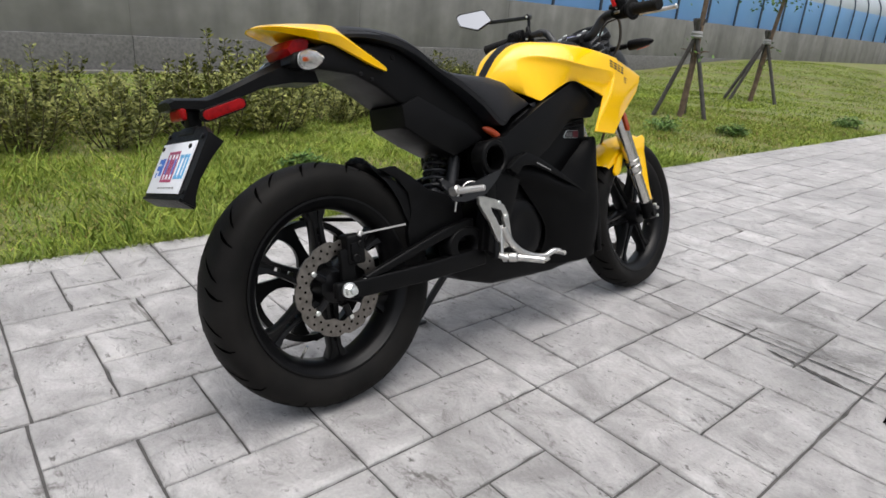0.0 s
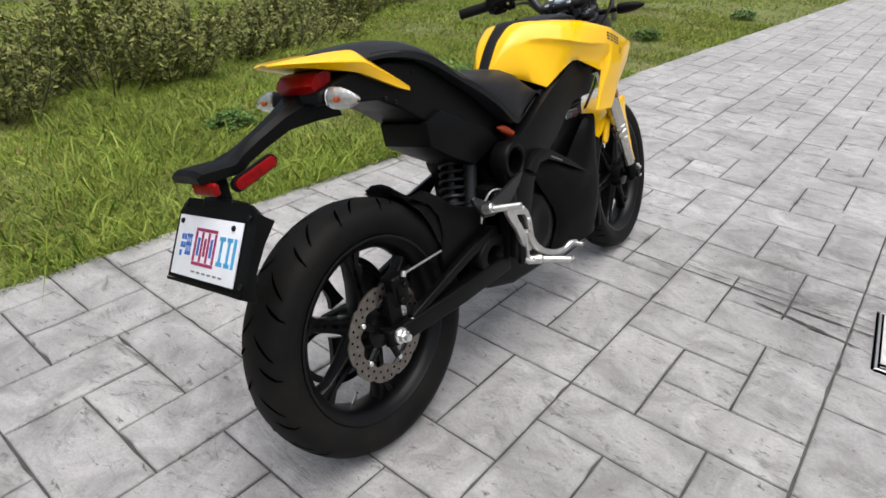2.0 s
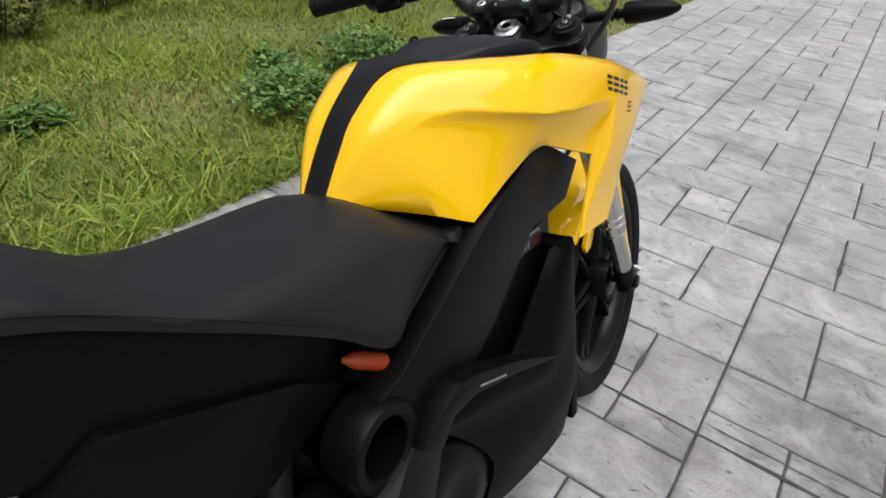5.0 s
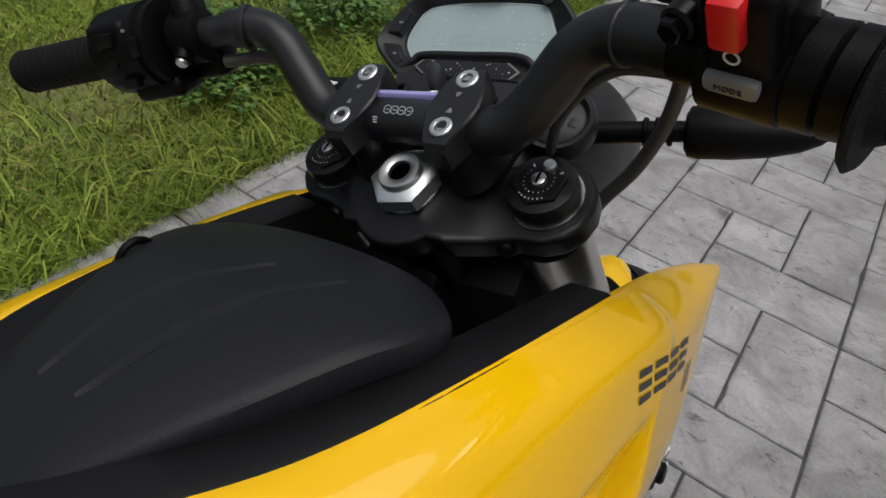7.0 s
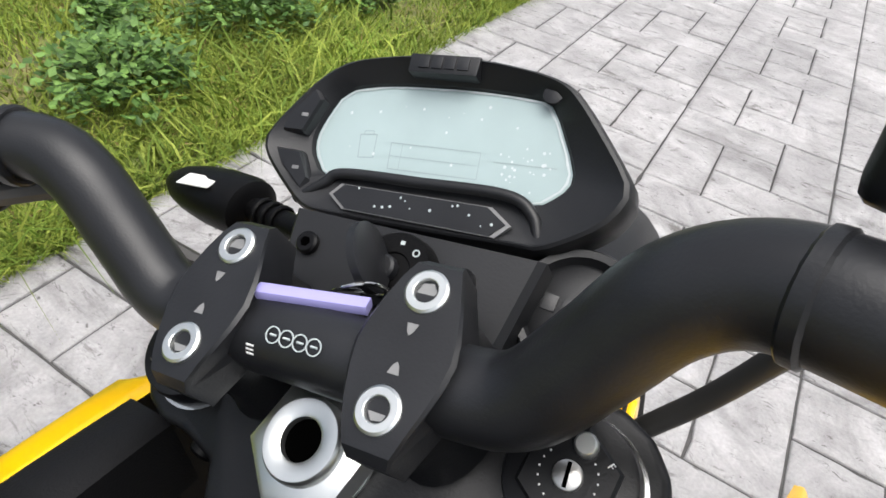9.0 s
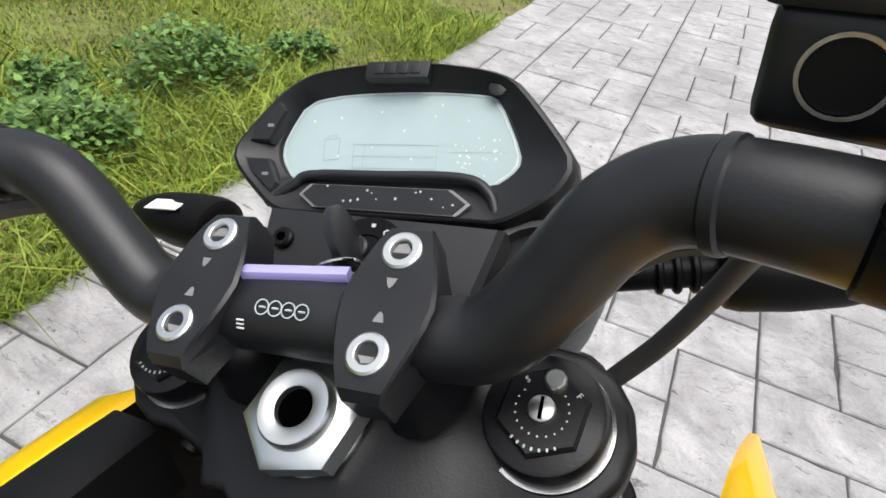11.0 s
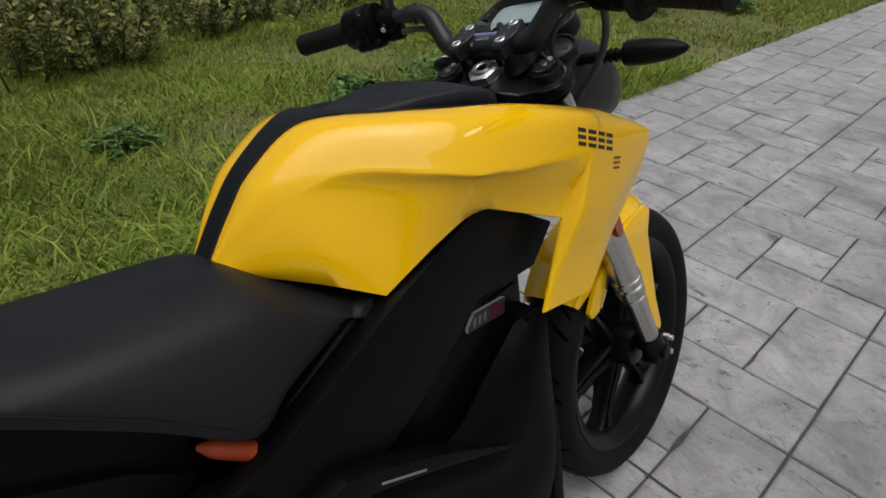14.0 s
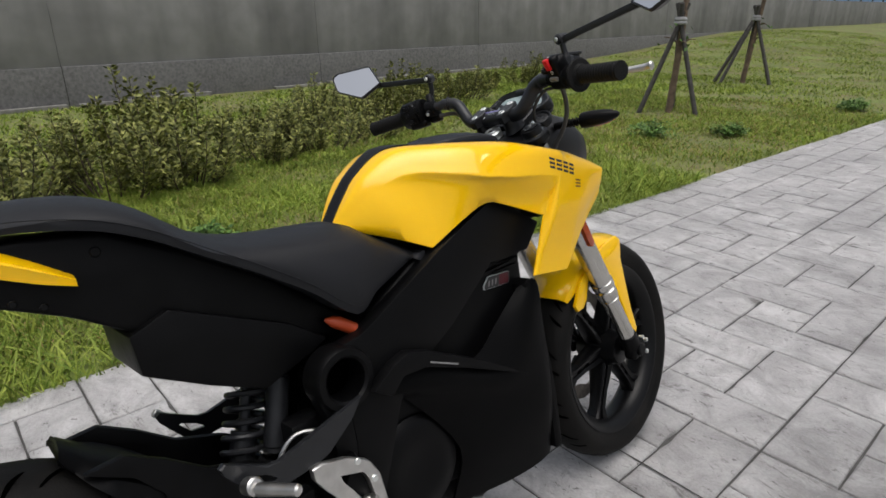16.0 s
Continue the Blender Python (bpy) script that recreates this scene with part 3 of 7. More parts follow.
def petal_disc(C, x, r_out, r_in, holes, parent):
    """A wavy drilled rotor, its carrier and bolts."""
    n, t = 120, 0.0022
    def rr(k):
        return r_out - 0.005 * max(0.0, math.cos(10 * 2 * math.pi * k / n)) ** 4
    rings = []
    for q, z in ((1, -t), (1, t), (0, t), (0, -t)):
        rings.append([C @ Vector(((rr(k) if q else r_in + 0.004 * math.cos(10 * 2 * math.pi * k / n)) * math.cos(2 * math.pi * k / n), (rr(k) if q else r_in + 0.004 * math.cos(10 * 2 * math.pi * k / n)) * math.sin(2 * math.pi * k / n), x + z)) for k in range(n)])
    rings.append(rings[0])
    bm = loft(rings, True, False)
    bmesh.ops.remove_doubles(bm, verts=bm.verts, dist=1e-6)
    d = part("brake_disc", bm, DISC, parent, "drilled wavy steel brake disc")
    # holes are not cut: near-black discs on the rotor paint their shade
    hb = bmesh.new()
    s = 1 if x > 0 else -1
    for k in range(holes):
        a = 2 * math.pi * k / holes
        for j in range(2):
            r = r_in + (r_out - r_in) * (0.35 + 0.36 * j)
            aa = a + j * math.pi / holes
            p = Vector((r * math.cos(aa), r * math.sin(aa), x + s * (t + 0.0004)))
            ngon([p + Vector((0.0034 * math.cos(q * math.pi / 4), 0.0034 * math.sin(q * math.pi / 4), 0)) for q in range(8)], C, hb)
    tagged(part("drill_holes", hb, HOLESHADE, d, smooth=0), kind="stuff")
    for k in range(5):
        a = 2 * math.pi * k / 5 + 0.3
        part("disc_arm", rod(C @ Vector((0.045 * math.cos(a), 0.045 * math.sin(a), x - s * 0.004)), C @ Vector(((r_in + 0.006) * math.cos(a), (r_in + 0.006) * math.sin(a), x - s * 0.002)), 0.009, 8), RIMBLACK, parent)
        q = Vector(((r_in + 0.002) * math.cos(a), (r_in + 0.002) * math.sin(a), x))
        part("disc_bolt", rod(C @ q, C @ (q + Vector((0, 0, s * 0.007))), 0.0065, 10, 0.0015), ZINC, parent)


rear, RC = wheel("rear_wheel", (0, 0, 0.312), 0.312, 0.140, Matrix(), 2, False)
petal_disc(RC, 0.074, 0.120, 0.080, 26, rear)
front, FC = wheel("front_wheel", (0, 1.386, 0.295), 0.293, 0.112, ST, 96, True)
petal_disc(FC, -0.066, 0.155, 0.118, 30, front)

# rear axle, caliper, swingarm
part("axle_nut", join(lathe([(0, 0.019), (0.006, 0.019), (0.007, 0.017)], 24, Matrix.Translation((0.118, 0, 0.314)) @ XAX),
     lathe([(0.006, 0.0155), (0.018, 0.0155), (0.020, 0.013)], 6, Matrix.Translation((0.118, 0, 0.314)) @ XAX),
     lathe([(0.018, 0.009), (0.030, 0.009), (0.031, 0.007)], 14, Matrix.Translation((0.118, 0, 0.314)) @ XAX)), ZINC, bike, "zinc-plated axle nut")
part("axle", rod((-0.13, 0, 0.314), (0.12, 0, 0.314), 0.011), RIMBLACK, bike)
part("wheel_adjuster", rod((0.108, 0.028, 0.322), (0.112, 0.058, 0.326), 0.0055, 10, 0.001), ZINC, bike)
part("brake_caliper", join(box((0.083, 0.045, 0.405), (0.045, 0.050, 0.075), 0.010, seg=3), box((0.098, 0.042, 0.400), (0.030, 0.034, 0.048), 0.010), box((0.090, 0.020, 0.36), (0.018, 0.04, 0.10), 0.006),
     rod((0.10, 0.035, 0.385), (0.118, 0.035, 0.385), 0.011, 14, 0.002), rod((0.10, 0.052, 0.418), (0.116, 0.052, 0.418), 0.009, 14, 0.002)), SATIN, bike, "black rear brake caliper")
part("brake_hose_union", join(rod((0.108, 0.052, 0.437), (0.108, 0.060, 0.449), 0.007, 10, 0.001), rod((0.104, 0.056, 0.441), (0.104, 0.200, 0.443), 0.0028, 8)), ALU, bike, "braided silver brake line")


def beam(stations, seg=3):
    """A box beam; stations: y, z low, z high, x in, x out."""
    rings = [[(xi, y, a), (xo, y, a), (xo, y, b), (xi, y, b)] for y, a, b, xi, xo in stations]
    bm = loft(rings)
    bmesh.ops.bevel(bm, geom=bm.edges[:], offset=0.006, segments=seg, affect="EDGES", profile=0.6, clamp_overlap=True)
    return bm


for s in (1, -1):
    arm = join(beam([(-0.03, 0.292, 0.334, 0.094, 0.118), (0.05, 0.286, 0.330, 0.092, 0.120), (0.25, 0.281, 0.329, 0.086, 0.122), (0.47, 0.283, 0.335, 0.075, 0.118)]),
               beam([(0.055, 0.318, 0.336, 0.094, 0.116), (0.20, 0.352, 0.376, 0.092, 0.114), (0.33, 0.383, 0.410, 0.085, 0.112), (0.44, 0.392, 0.425, 0.075, 0.110)]),
               lathe([(0.070, 0.030), (0.070, 0.072), (0.108, 0.072), (0.116, 0.066), (0.116, 0.040), (0.108, 0.034), (0.080, 0.030)], 32, Matrix.Translation((0, 0.405, 0.350)) @ pose(0, 0, 0, 0, 90, 0) @ Matrix.Diagonal((0.78, 1.0, 1, 1)), closed=True))
    if s < 0:
        arm = join(mirrored(arm))
    part("swingarm_side", arm, SATIN, bike, "black cast swingarm")
part("swingarm_bridge", join(rod((-0.08, 0.42, 0.39), (0.08, 0.42, 0.39), 0.035, 20, 0.004), box((0, 0.36, 0.40), (0.15, 0.10, 0.06), 0.02), rod((-0.13, 0.50, 0.345), (0.13, 0.50, 0.345), 0.022, 20, 0.003)), SATIN, bike)
# belt pulley on the far side
pulley = part("belt_pulley", lathe([(-0.100, 0.146), (-0.100, 0.163), (-0.074, 0.163), (-0.074, 0.146)], 72, RC, closed=True), RIMBLACK, rear, "large black belt pulley")
for k in range(5):
    line = [Vector((r * math.cos(radians(40 + 72 * k) + 2.6 * (r - 0.05)), r * math.sin(radians(40 + 72 * k) + 2.6 * (r - 0.05)), -0.087)) for r in np.linspace(0.045, 0.150, 8)]
    rings = []
    for q, p in enumerate(line):
        d = (line[min(q + 1, 7)] - line[max(q - 1, 0)]).normalized()
        n = Vector((-d.y, d.x, 0)) * (0.013 + 0.012 * (q / 7 - 0.45) ** 2 * 4)
        rings.append([RC @ (p + n + Vector((0, 0, 0.007))), RC @ (p - n + Vector((0, 0, 0.007))), RC @ (p - n - Vector((0, 0, 0.007))), RC @ (p + n - Vector((0, 0, 0.007)))])
    part("pulley_arm", loft(rings), RIMBLACK, pulley)
part("drive_belt", join(tube([(-0.087, 0.0, 0.477), (-0.087, 0.25, 0.440), (-0.087, 0.5, 0.402)], 0.006, 6), tube([(-0.087, 0.0, 0.147), (-0.087, 0.25, 0.212), (-0.087, 0.5, 0.277)], 0.006, 6)), RUBBER, bike)

# hugger over the tyre
rings = []
for d in np.linspace(66, 14, 16):
    a = radians(d)
    k = (66 - d) / 52
    r = 0.327 + 0.006 * k + (0.012 * max(0, 0.12 - k) / 0.12)
    hw = 0.052 + 0.030 * min(1, k * 5)
    drop = 0.012 + 0.055 * min(1, k * 1.6)
    sec = [(-hw, r - drop), (-hw * 0.93, r - 0.014), (-hw * 0.62, r), (0, r + 0.005), (hw * 0.62, r), (hw * 0.93, r - 0.014), (hw, r - drop), (hw - 0.005, r - drop), (hw * 0.88, r - 0.018), (hw * 0.58, r - 0.005), (0, r), (-hw * 0.58, r - 0.005), (-hw * 0.88, r - 0.018), (-hw + 0.005, r - drop)]
    rings.append([(x, q * math.cos(a), 0.312 + q * math.sin(a)) for x, q in sec])
part("rear_hugger", loft(rings), PLASTIC, bike, "matt black plastic rear mudguard")
for sx in (1, -1):
    bm = slab([(0.150, 0.592), (0.205, 0.560), (0.235, 0.520), (0.240, 0.470), (0.222, 0.420), (0.225, 0.365), (0.262, 0.372), (0.36, 0.408), (0.425, 0.425), (0.42, 0.47), (0.37, 0.500), (0.30, 0.525), (0.25, 0.565), (0.20, 0.596)], 0.068, 0.084, 0.004)
    part("hugger_side", bm if sx > 0 else mirrored(bm), PLASTIC, bike)

# shock absorber
sa0, sa1 = Vector((0.030, 0.345, 0.425)), Vector((-0.012, 0.432, 0.645))
part("shock_body", join(rod(sa0, sa0.lerp(sa1, 0.45), 0.021, 18), rod(sa0.lerp(sa1, 0.4), sa1, 0.010, 14), rod(sa0.lerp(sa1, 0.14), sa0.lerp(sa1, 0.20), 0.037, 24, 0.002), rod(sa0.lerp(sa1, 0.86), sa0.lerp(sa1, 0.92), 0.034, 24, 0.002)), BARBLACK, bike, "black shock absorber")
M = along(sa0.lerp(sa1, 0.20), sa1)
hgt = (sa1 - sa0).length * 0.66
part("coil_spring", tube([M @ Vector((0.031 * math.cos(k * 0.42), 0.031 * math.sin(k * 0.42), hgt * k / 105)) for k in range(106)], 0.0052, 8), BARBLACK, bike, "black coil spring")
part("shock_reservoir", join(rod((0.045, 0.415, 0.49), (0.034, 0.452, 0.60), 0.019, 18, 0.003), rod((0.045, 0.415, 0.49), (0.0455, 0.412, 0.483), 0.016, 12)), BARBLACK, bike)
part("shock_rings", join(*[rod(sa0.lerp(sa1, q), sa0.lerp(sa1, q + 0.022), 0.040, 24, 0.001) for q in (-0.02, 0.03, 0.08)]), BARBLACK, bike)

# frame
for s in (1, -1):
    hc = [(0.517 + 0.036 * math.cos(radians(a)), 0.586 + 0.036 * math.sin(radians(a))) for a in range(90, -271, -15)]
    beam_r = join(slab([(1.035, 0.728), (0.925, 0.792), (0.895, 0.797), (0.756, 0.738), (0.63, 0.676), (0.565, 0.645), (0.528, 0.640)] + hc[:13] + [(0.517, 0.47), (0.49, 0.32), (0.53, 0.32), (0.57, 0.40), (0.615, 0.50), (0.645, 0.535), (0.76, 0.595), (0.88, 0.68), (0.99, 0.68)], 0.098, 0.132, 0.003, seg=2),
                  slab([(0.528, 0.640), (0.485, 0.620), (0.462, 0.580), (0.474, 0.540), (0.478, 0.47), (0.455, 0.40), (0.44, 0.33), (0.49, 0.32), (0.517, 0.47)] + hc[12:], 0.098, 0.132, 0.003, seg=2))
    boss = lathe([(0.090, 0.036), (0.090, 0.052), (0.134, 0.054), (0.141, 0.050), (0.142, 0.040), (0.138, 0.0355), (0.090, 0.0355)], 40, Matrix.Translation((0, 0.517, 0.586)) @ XAX, closed=True)
    # added near-black disc deep in the open ring, painting the hole's shade
    cap = lathe([(0.070, 0.050), (0.074, 0.050), (0.075, 0.048)], 32, Matrix.Translation((0, 0.517, 0.586)) @ XAX)
    if s < 0:
        beam_r, boss, cap = mirrored(beam_r), mirrored(boss), mirrored(cap)
    part("frame_beam", beam_r, SATIN, bike, "matt black aluminium frame beam")
    part("pivot_ring", boss, SATIN, bike)
    part("pivot_cap", cap, HOLESHADE, bike)
part("head_tube", turned(lathe([(-0.20, 0.036), (-0.04, 0.034), (-0.03, 0.032)], 24), TC), SATIN, bike)
part("steering_gusset", join(slab([(0.98, 0.66), (0.98, 0.74), (1.06, 0.86), (1.09, 0.80), (1.12, 0.72), (1.04, 0.66)], -0.03, 0.03, 0.006), box((0, 0.93, 0.76), (0.19, 0.20, 0.06), 0.02)), SATIN, bike)

# battery, motor, belly and side fairing
part("battery_box", slab([(0.58, 0.30), (0.60, 0.66), (0.72, 0.73), (0.90, 0.78), (1.00, 0.72), (1.00, 0.60), (0.985, 0.28), (0.90, 0.245)], -0.100, 0.100, 0.015, seg=3), SATIN, bike, "black battery case")
for k in range(5):
    part("battery_fin", slab([(0.855 + 0.012 * k, 0.655 + 0.011 * k), (0.985, 0.665 + 0.016 * k), (0.985, 0.660 + 0.016 * k), (0.860 + 0.012 * k, 0.649 + 0.011 * k)], 0.096, 0.106, 0.0015), SATIN, bike)
part("motor", join(lathe([(-0.115, 0.085), (-0.105, 0.098), (0.105, 0.098), (0.116, 0.085), (0.118, 0.05), (0.112, 0.03)], 44, Matrix.Translation((0, 0.64, 0.355)) @ XAX), box((0, 0.58, 0.42), (0.19, 0.12, 0.14), 0.02)), SATIN, bike, "black electric motor casing")
part("belly_pan", slab([(0.33, 0.285), (0.34, 0.325), (0.45, 0.34), (0.75, 0.30), (0.96, 0.26), (0.955, 0.205), (0.80, 0.192), (0.52, 0.208), (0.40, 0.245)], -0.088, 0.088, 0.014, seg=3), PLASTIC, bike, "matt black belly pan")


def shell(rows, thick=0.004, cuts=6):
    """A curved skin through rows of points (each row a rail), given an inner side."""
    fine = [spl(r, 4) for r in rows]
    cols = list(zip(*fine))
    net = [spl(c, cuts) for c in cols]
    bm = bmesh.new()
    vs = [[bm.verts.new(q) for q in c] for c in net]
    for a, b in zip(vs, vs[1:]):
        for i in range(len(a) - 1):
            bm.faces.new((a[i], b[i], b[i + 1], a[i + 1]))
    bmesh.ops.recalc_face_normals(bm, faces=bm.faces)
    bmesh.ops.solidify(bm, geom=bm.faces[:], thickness=thick)
    return bm


for s in (1, -1):
    fair = shell([[(0.118, 0.955, 0.605), (0.124, 0.875, 0.555), (0.128, 0.80, 0.512), (0.134, 0.71, 0.548), (0.128, 0.608, 0.566)],
                  [(0.142, 0.990, 0.615), (0.150, 0.925, 0.520), (0.156, 0.86, 0.455), (0.150, 0.72, 0.500), (0.136, 0.588, 0.530)],
                  [(0.138, 1.000, 0.52), (0.152, 0.965, 0.43), (0.150, 0.88, 0.405), (0.136, 0.75, 0.44), (0.120, 0.64, 0.49)],
                  [(0.130, 1.010, 0.36), (0.148, 0.970, 0.33), (0.146, 0.88, 0.32), (0.134, 0.78, 0.33), (0.122, 0.735, 0.35)],
                  [(0.110, 1.008, 0.225), (0.126, 0.965, 0.215), (0.120, 0.88, 0.212), (0.108, 0.78, 0.222), (0.100, 0.715, 0.238)]], 0.006, 4)
    ridge = slab([(0.553, 0.553), (0.600, 0.582), (0.634, 0.592), (0.678, 0.577), (0.786, 0.520), (0.921, 0.4355), (0.759, 0.513), (0.665, 0.552), (0.615, 0.556), (0.587, 0.531)], 0.126, 0.157, 0.003)
    front_lip = slab([(0.985, 0.62), (1.003, 0.53), (1.016, 0.36), (1.014, 0.225), (0.99, 0.225), (0.99, 0.36), (0.975, 0.53), (0.962, 0.61)], 0.07, 0.136, 0.006)
    if s < 0:
        fair, ridge, front_lip = mirrored(fair), mirrored(ridge), mirrored(front_lip)
    part("side_fairing", fair, FAIRING, bike, "matt black lower side fairing")
    part("fairing_ridge", ridge, PLASTIC, bike)
    part("fairing_front", front_lip, FAIRING, bike)
for k in range(4):
    part("battery_fin", box((0.100, 0.945 + 0.004 * k, 0.650 + 0.0072 * k), (0.010, 0.070, 0.0034), 0.001), SATIN, bike)
part("frame_screw", rod((0.110, 0.600, 0.466), (0.119, 0.600, 0.466), 0.009, 14, 0.002), ZINC, bike, "small bright screw")
part("fairing_mark", slab([(0.674, 0.560), (0.736, 0.532), (0.735, 0.529), (0.673, 0.557)], 0.1555, 0.1578, 0.0005), GREYKEY, bike)
part("orange_sleeve", tube(spl([(0.082, 0.530, 0.675), (0.091, 0.550, 0.664), (0.097, 0.574, 0.646)], 4), [0.003, 0.006, 0.009, 0.0105, 0.011, 0.011, 0.011, 0.011, 0.011], 12), ORANGEPIPE, bike, "orange cable sleeve")
BADGE = [(0.878, 0.6215), (0.878, 0.629), (0.894, 0.6455), (0.953, 0.6415), (0.956, 0.639), (0.9525, 0.6185), (0.949, 0.617)]
badge = part("side_badge", slab(BADGE, 0.099, 0.1040, 0.0008), FILM, bike, "small badge with a thin white rim")
mid = (0.918, 0.631)
part("badge_field", slab([(mid[0] + (y - mid[0]) * 0.97, mid[1] + (z - mid[1]) * 0.93) for y, z in BADGE], 0.1035, 0.1046, 0), LETTER, badge, "black field", smooth=0)
part("badge_red", slab([(0.920, 0.621), (0.925, 0.6415), (0.950, 0.6398), (0.948, 0.6195)], 0.1045, 0.1050, 0), BADGERED, badge, "dark red field", smooth=0)
for k in range(3):
    part("badge_bar", slab([(0.889 + 0.010 * k, 0.626), (0.8925 + 0.010 * k, 0.637), (0.896 + 0.010 * k, 0.637), (0.893 + 0.010 * k, 0.626)], 0.1045, 0.1050, 0), GREYKEY, badge, smooth=0)

# ---- tank ----
XC = -0.010
TOP = [(0.006, 0.620, 0.812), (0.007, 0.655, 0.856), (0.008, 0.692, 0.893), (0.019, 0.757, 0.928), (0.076, 0.832, 0.924), (0.110, 0.890, 0.916), (0.134, 0.975, 0.902), (0.151, 1.100, 0.868), (0.157, 1.150, 0.848), (0.164, 1.190, 0.829), (0.1715, 1.222, 0.810)]
LOW = [(0.024, 0.624, 0.805), (0.058, 0.670, 0.786), (0.088, 0.713, 0.766), (0.116, 0.756, 0.742), (0.130, 0.823, 0.777), (0.145, 0.900, 0.798), (0.157, 1.017, 0.746), (0.162, 0.957, 0.635), (0.166, 1.060, 0.621), (0.166, 1.122, 0.684), (0.169, 1.204, 0.755)]
BUL = [0.004, 0.022, 0.034, 0.042, 0.042, 0.037, 0.032, 0.031, 0.026, 0.016, 0.004]
VC = [0.22, 0.22, 0.24, 0.27, 0.42, 0.60, 0.42, 0.36, 0.32, 0.32, 0.32]
SHAPE = ((0.0, 0.0), (0.02, 0.20), (0.05, 0.42), (0.10, 0.64), (0.17, 0.80), (0.26, 0.92), (0.36, 1.02), (0.44, 1.10), (0.475, 1.12), (0.49, 1.11), (0.505, 1.03), (0.53, 0.90), (0.56, 0.80), (0.62, 0.68), (0.72, 0.52), (0.86, 0.27), (1.0, 0.0))
NU = 8
t_f, l_f, b_f = spl(TOP, NU), spl(LOW, NU), spl([(b, 0, 0) for b in BUL], NU)
# the lower outline keeps its corners
for i in (3, 6, 7, 8):
    for k in range(1, NU):
        l_f[NU * (i - 1) + k] = Vector(LOW[i - 1]).lerp(Vector(LOW[i]), k / NU)
        if i < 10:
            l_f[NU * i + k] = Vector(LOW[i]).lerp(Vector(LOW[i + 1]), k / NU)
c_f = spl([(c, 0, 0) for c in VC], NU)
skin = bmesh.new()
net = []


def ahead(u):
    """Rows past the middle lean forward, so that they fan round the corner above the arm."""
    return u if u < 4.6 or u > 7 else 4.6 + (u - 4.6) * 2.28 / 1.4 if u < 6 else 6.88 + 0.12 * (u - 6)


for i, (l, b, c) in enumerate(zip(l_f, b_f, c_f)):
    u = ahead(i / NU)
    t = t_f[int(u * NU)].lerp(t_f[min(10 * NU, int(u * NU) + 1)], u * NU - int(u * NU))
    crease = min(1.0, max(0.0, (u - 2.0) / 1.2)) * min(1.0, max(0.0, (6.5 - u) / 0.8))
    line = []
    for v, q in SHAPE:
        if v > 0.40:
            q = q * crease + (1 - crease) * 1.04 * math.cos((v - 0.40) / 0.60 * math.pi / 2) ** 0.8
        vv = v * c.x / 0.49 if v < 0.49 else c.x + (v - 0.49) * (1 - c.x) / 0.51
        fall = min(1.0, max(0.0, (vv - 0.40) / 0.55))
        boxy = (math.sin(min(1.0, vv / 0.15) * math.pi / 2) ** 0.8) * (1 - 0.75 * fall * fall * (3 - 2 * fall))
        lead = min(1.0, max(0.0, (u - 4.7) / 2.2))
        lead = lead * lead * (3 - 2 * lead)
        q = q * (1 - lead) + boxy * lead
        p = t.lerp(l, vv)
        line.append((p.x + b.x * q, p.y, p.z + 0.009 * math.sin(math.pi * min(1, v * 2.4)) * min(1, b.x / 0.03)))
    net.append(line)
# the shoulder runs out smoothly into the cheek
for _ in range(60):
    before = [list(line) for line in net]
    for i in range(int(4.8 * NU), 10 * NU):
        for k in range(1, len(SHAPE) - 1):
            (x0, y0, z0), (x, y, z), (x1, y1, z1) = before[i - 1][k], before[i][k], before[i + 1][k]
            d0, d1 = math.hypot(y - y0, z - z0) + 0.002, math.hypot(y - y1, z - z1) + 0.002
            net[i][k] = (0.5 * x + 0.5 * (x0 * d1 + x1 * d0) / (d0 + d1), y, z)
rows_out = [[skin.verts.new(q) for q in line] for line in net]
rows_in = [[skin.verts.new((x - 0.004, y, z - 0.001)) for x, y, z in line] for line in net]
last = len(net[0]) - 1
for i in range(len(net) - 1):
    for k in range(last):
        skin.faces.new((rows_out[i][k], rows_out[i][k + 1], rows_out[i + 1][k + 1], rows_out[i + 1][k]))
        skin.faces.new((rows_in[i][k], rows_in[i + 1][k], rows_in[i + 1][k + 1], rows_in[i][k + 1])).material_index = 1
    for k in (0, last):
        skin.faces.new((rows_out[i][k], rows_out[i + 1][k], rows_in[i + 1][k], rows_in[i][k]))
for i in (0, -1):
    for k in range(last):
        skin.faces.new((rows_out[i][k], rows_out[i][k + 1], rows_in[i][k + 1], rows_in[i][k]))
bmesh.ops.recalc_face_normals(skin, faces=skin.faces)


def centre_x(y):
    """The tank's own middle line."""
    return XC + 0.020 * min(1.0, max(0.0, (y - 0.77) / 0.19))


def other_side(bm):
    out = mirrored(bm)
    for v in out.verts:
        v.co.x += 2 * centre_x(v.co.y)
    return out


tank_tree = BVHTree.FromBMesh(skin)
left_skin = other_side(skin)
for name, bm in (("tank_side", skin), ("tank_side", left_skin)):
    ob = part(name, bm, YELLOW, bike, "glossy yellow tank cover", smooth=60)
    ob.data.materials.append(PLASTIC)

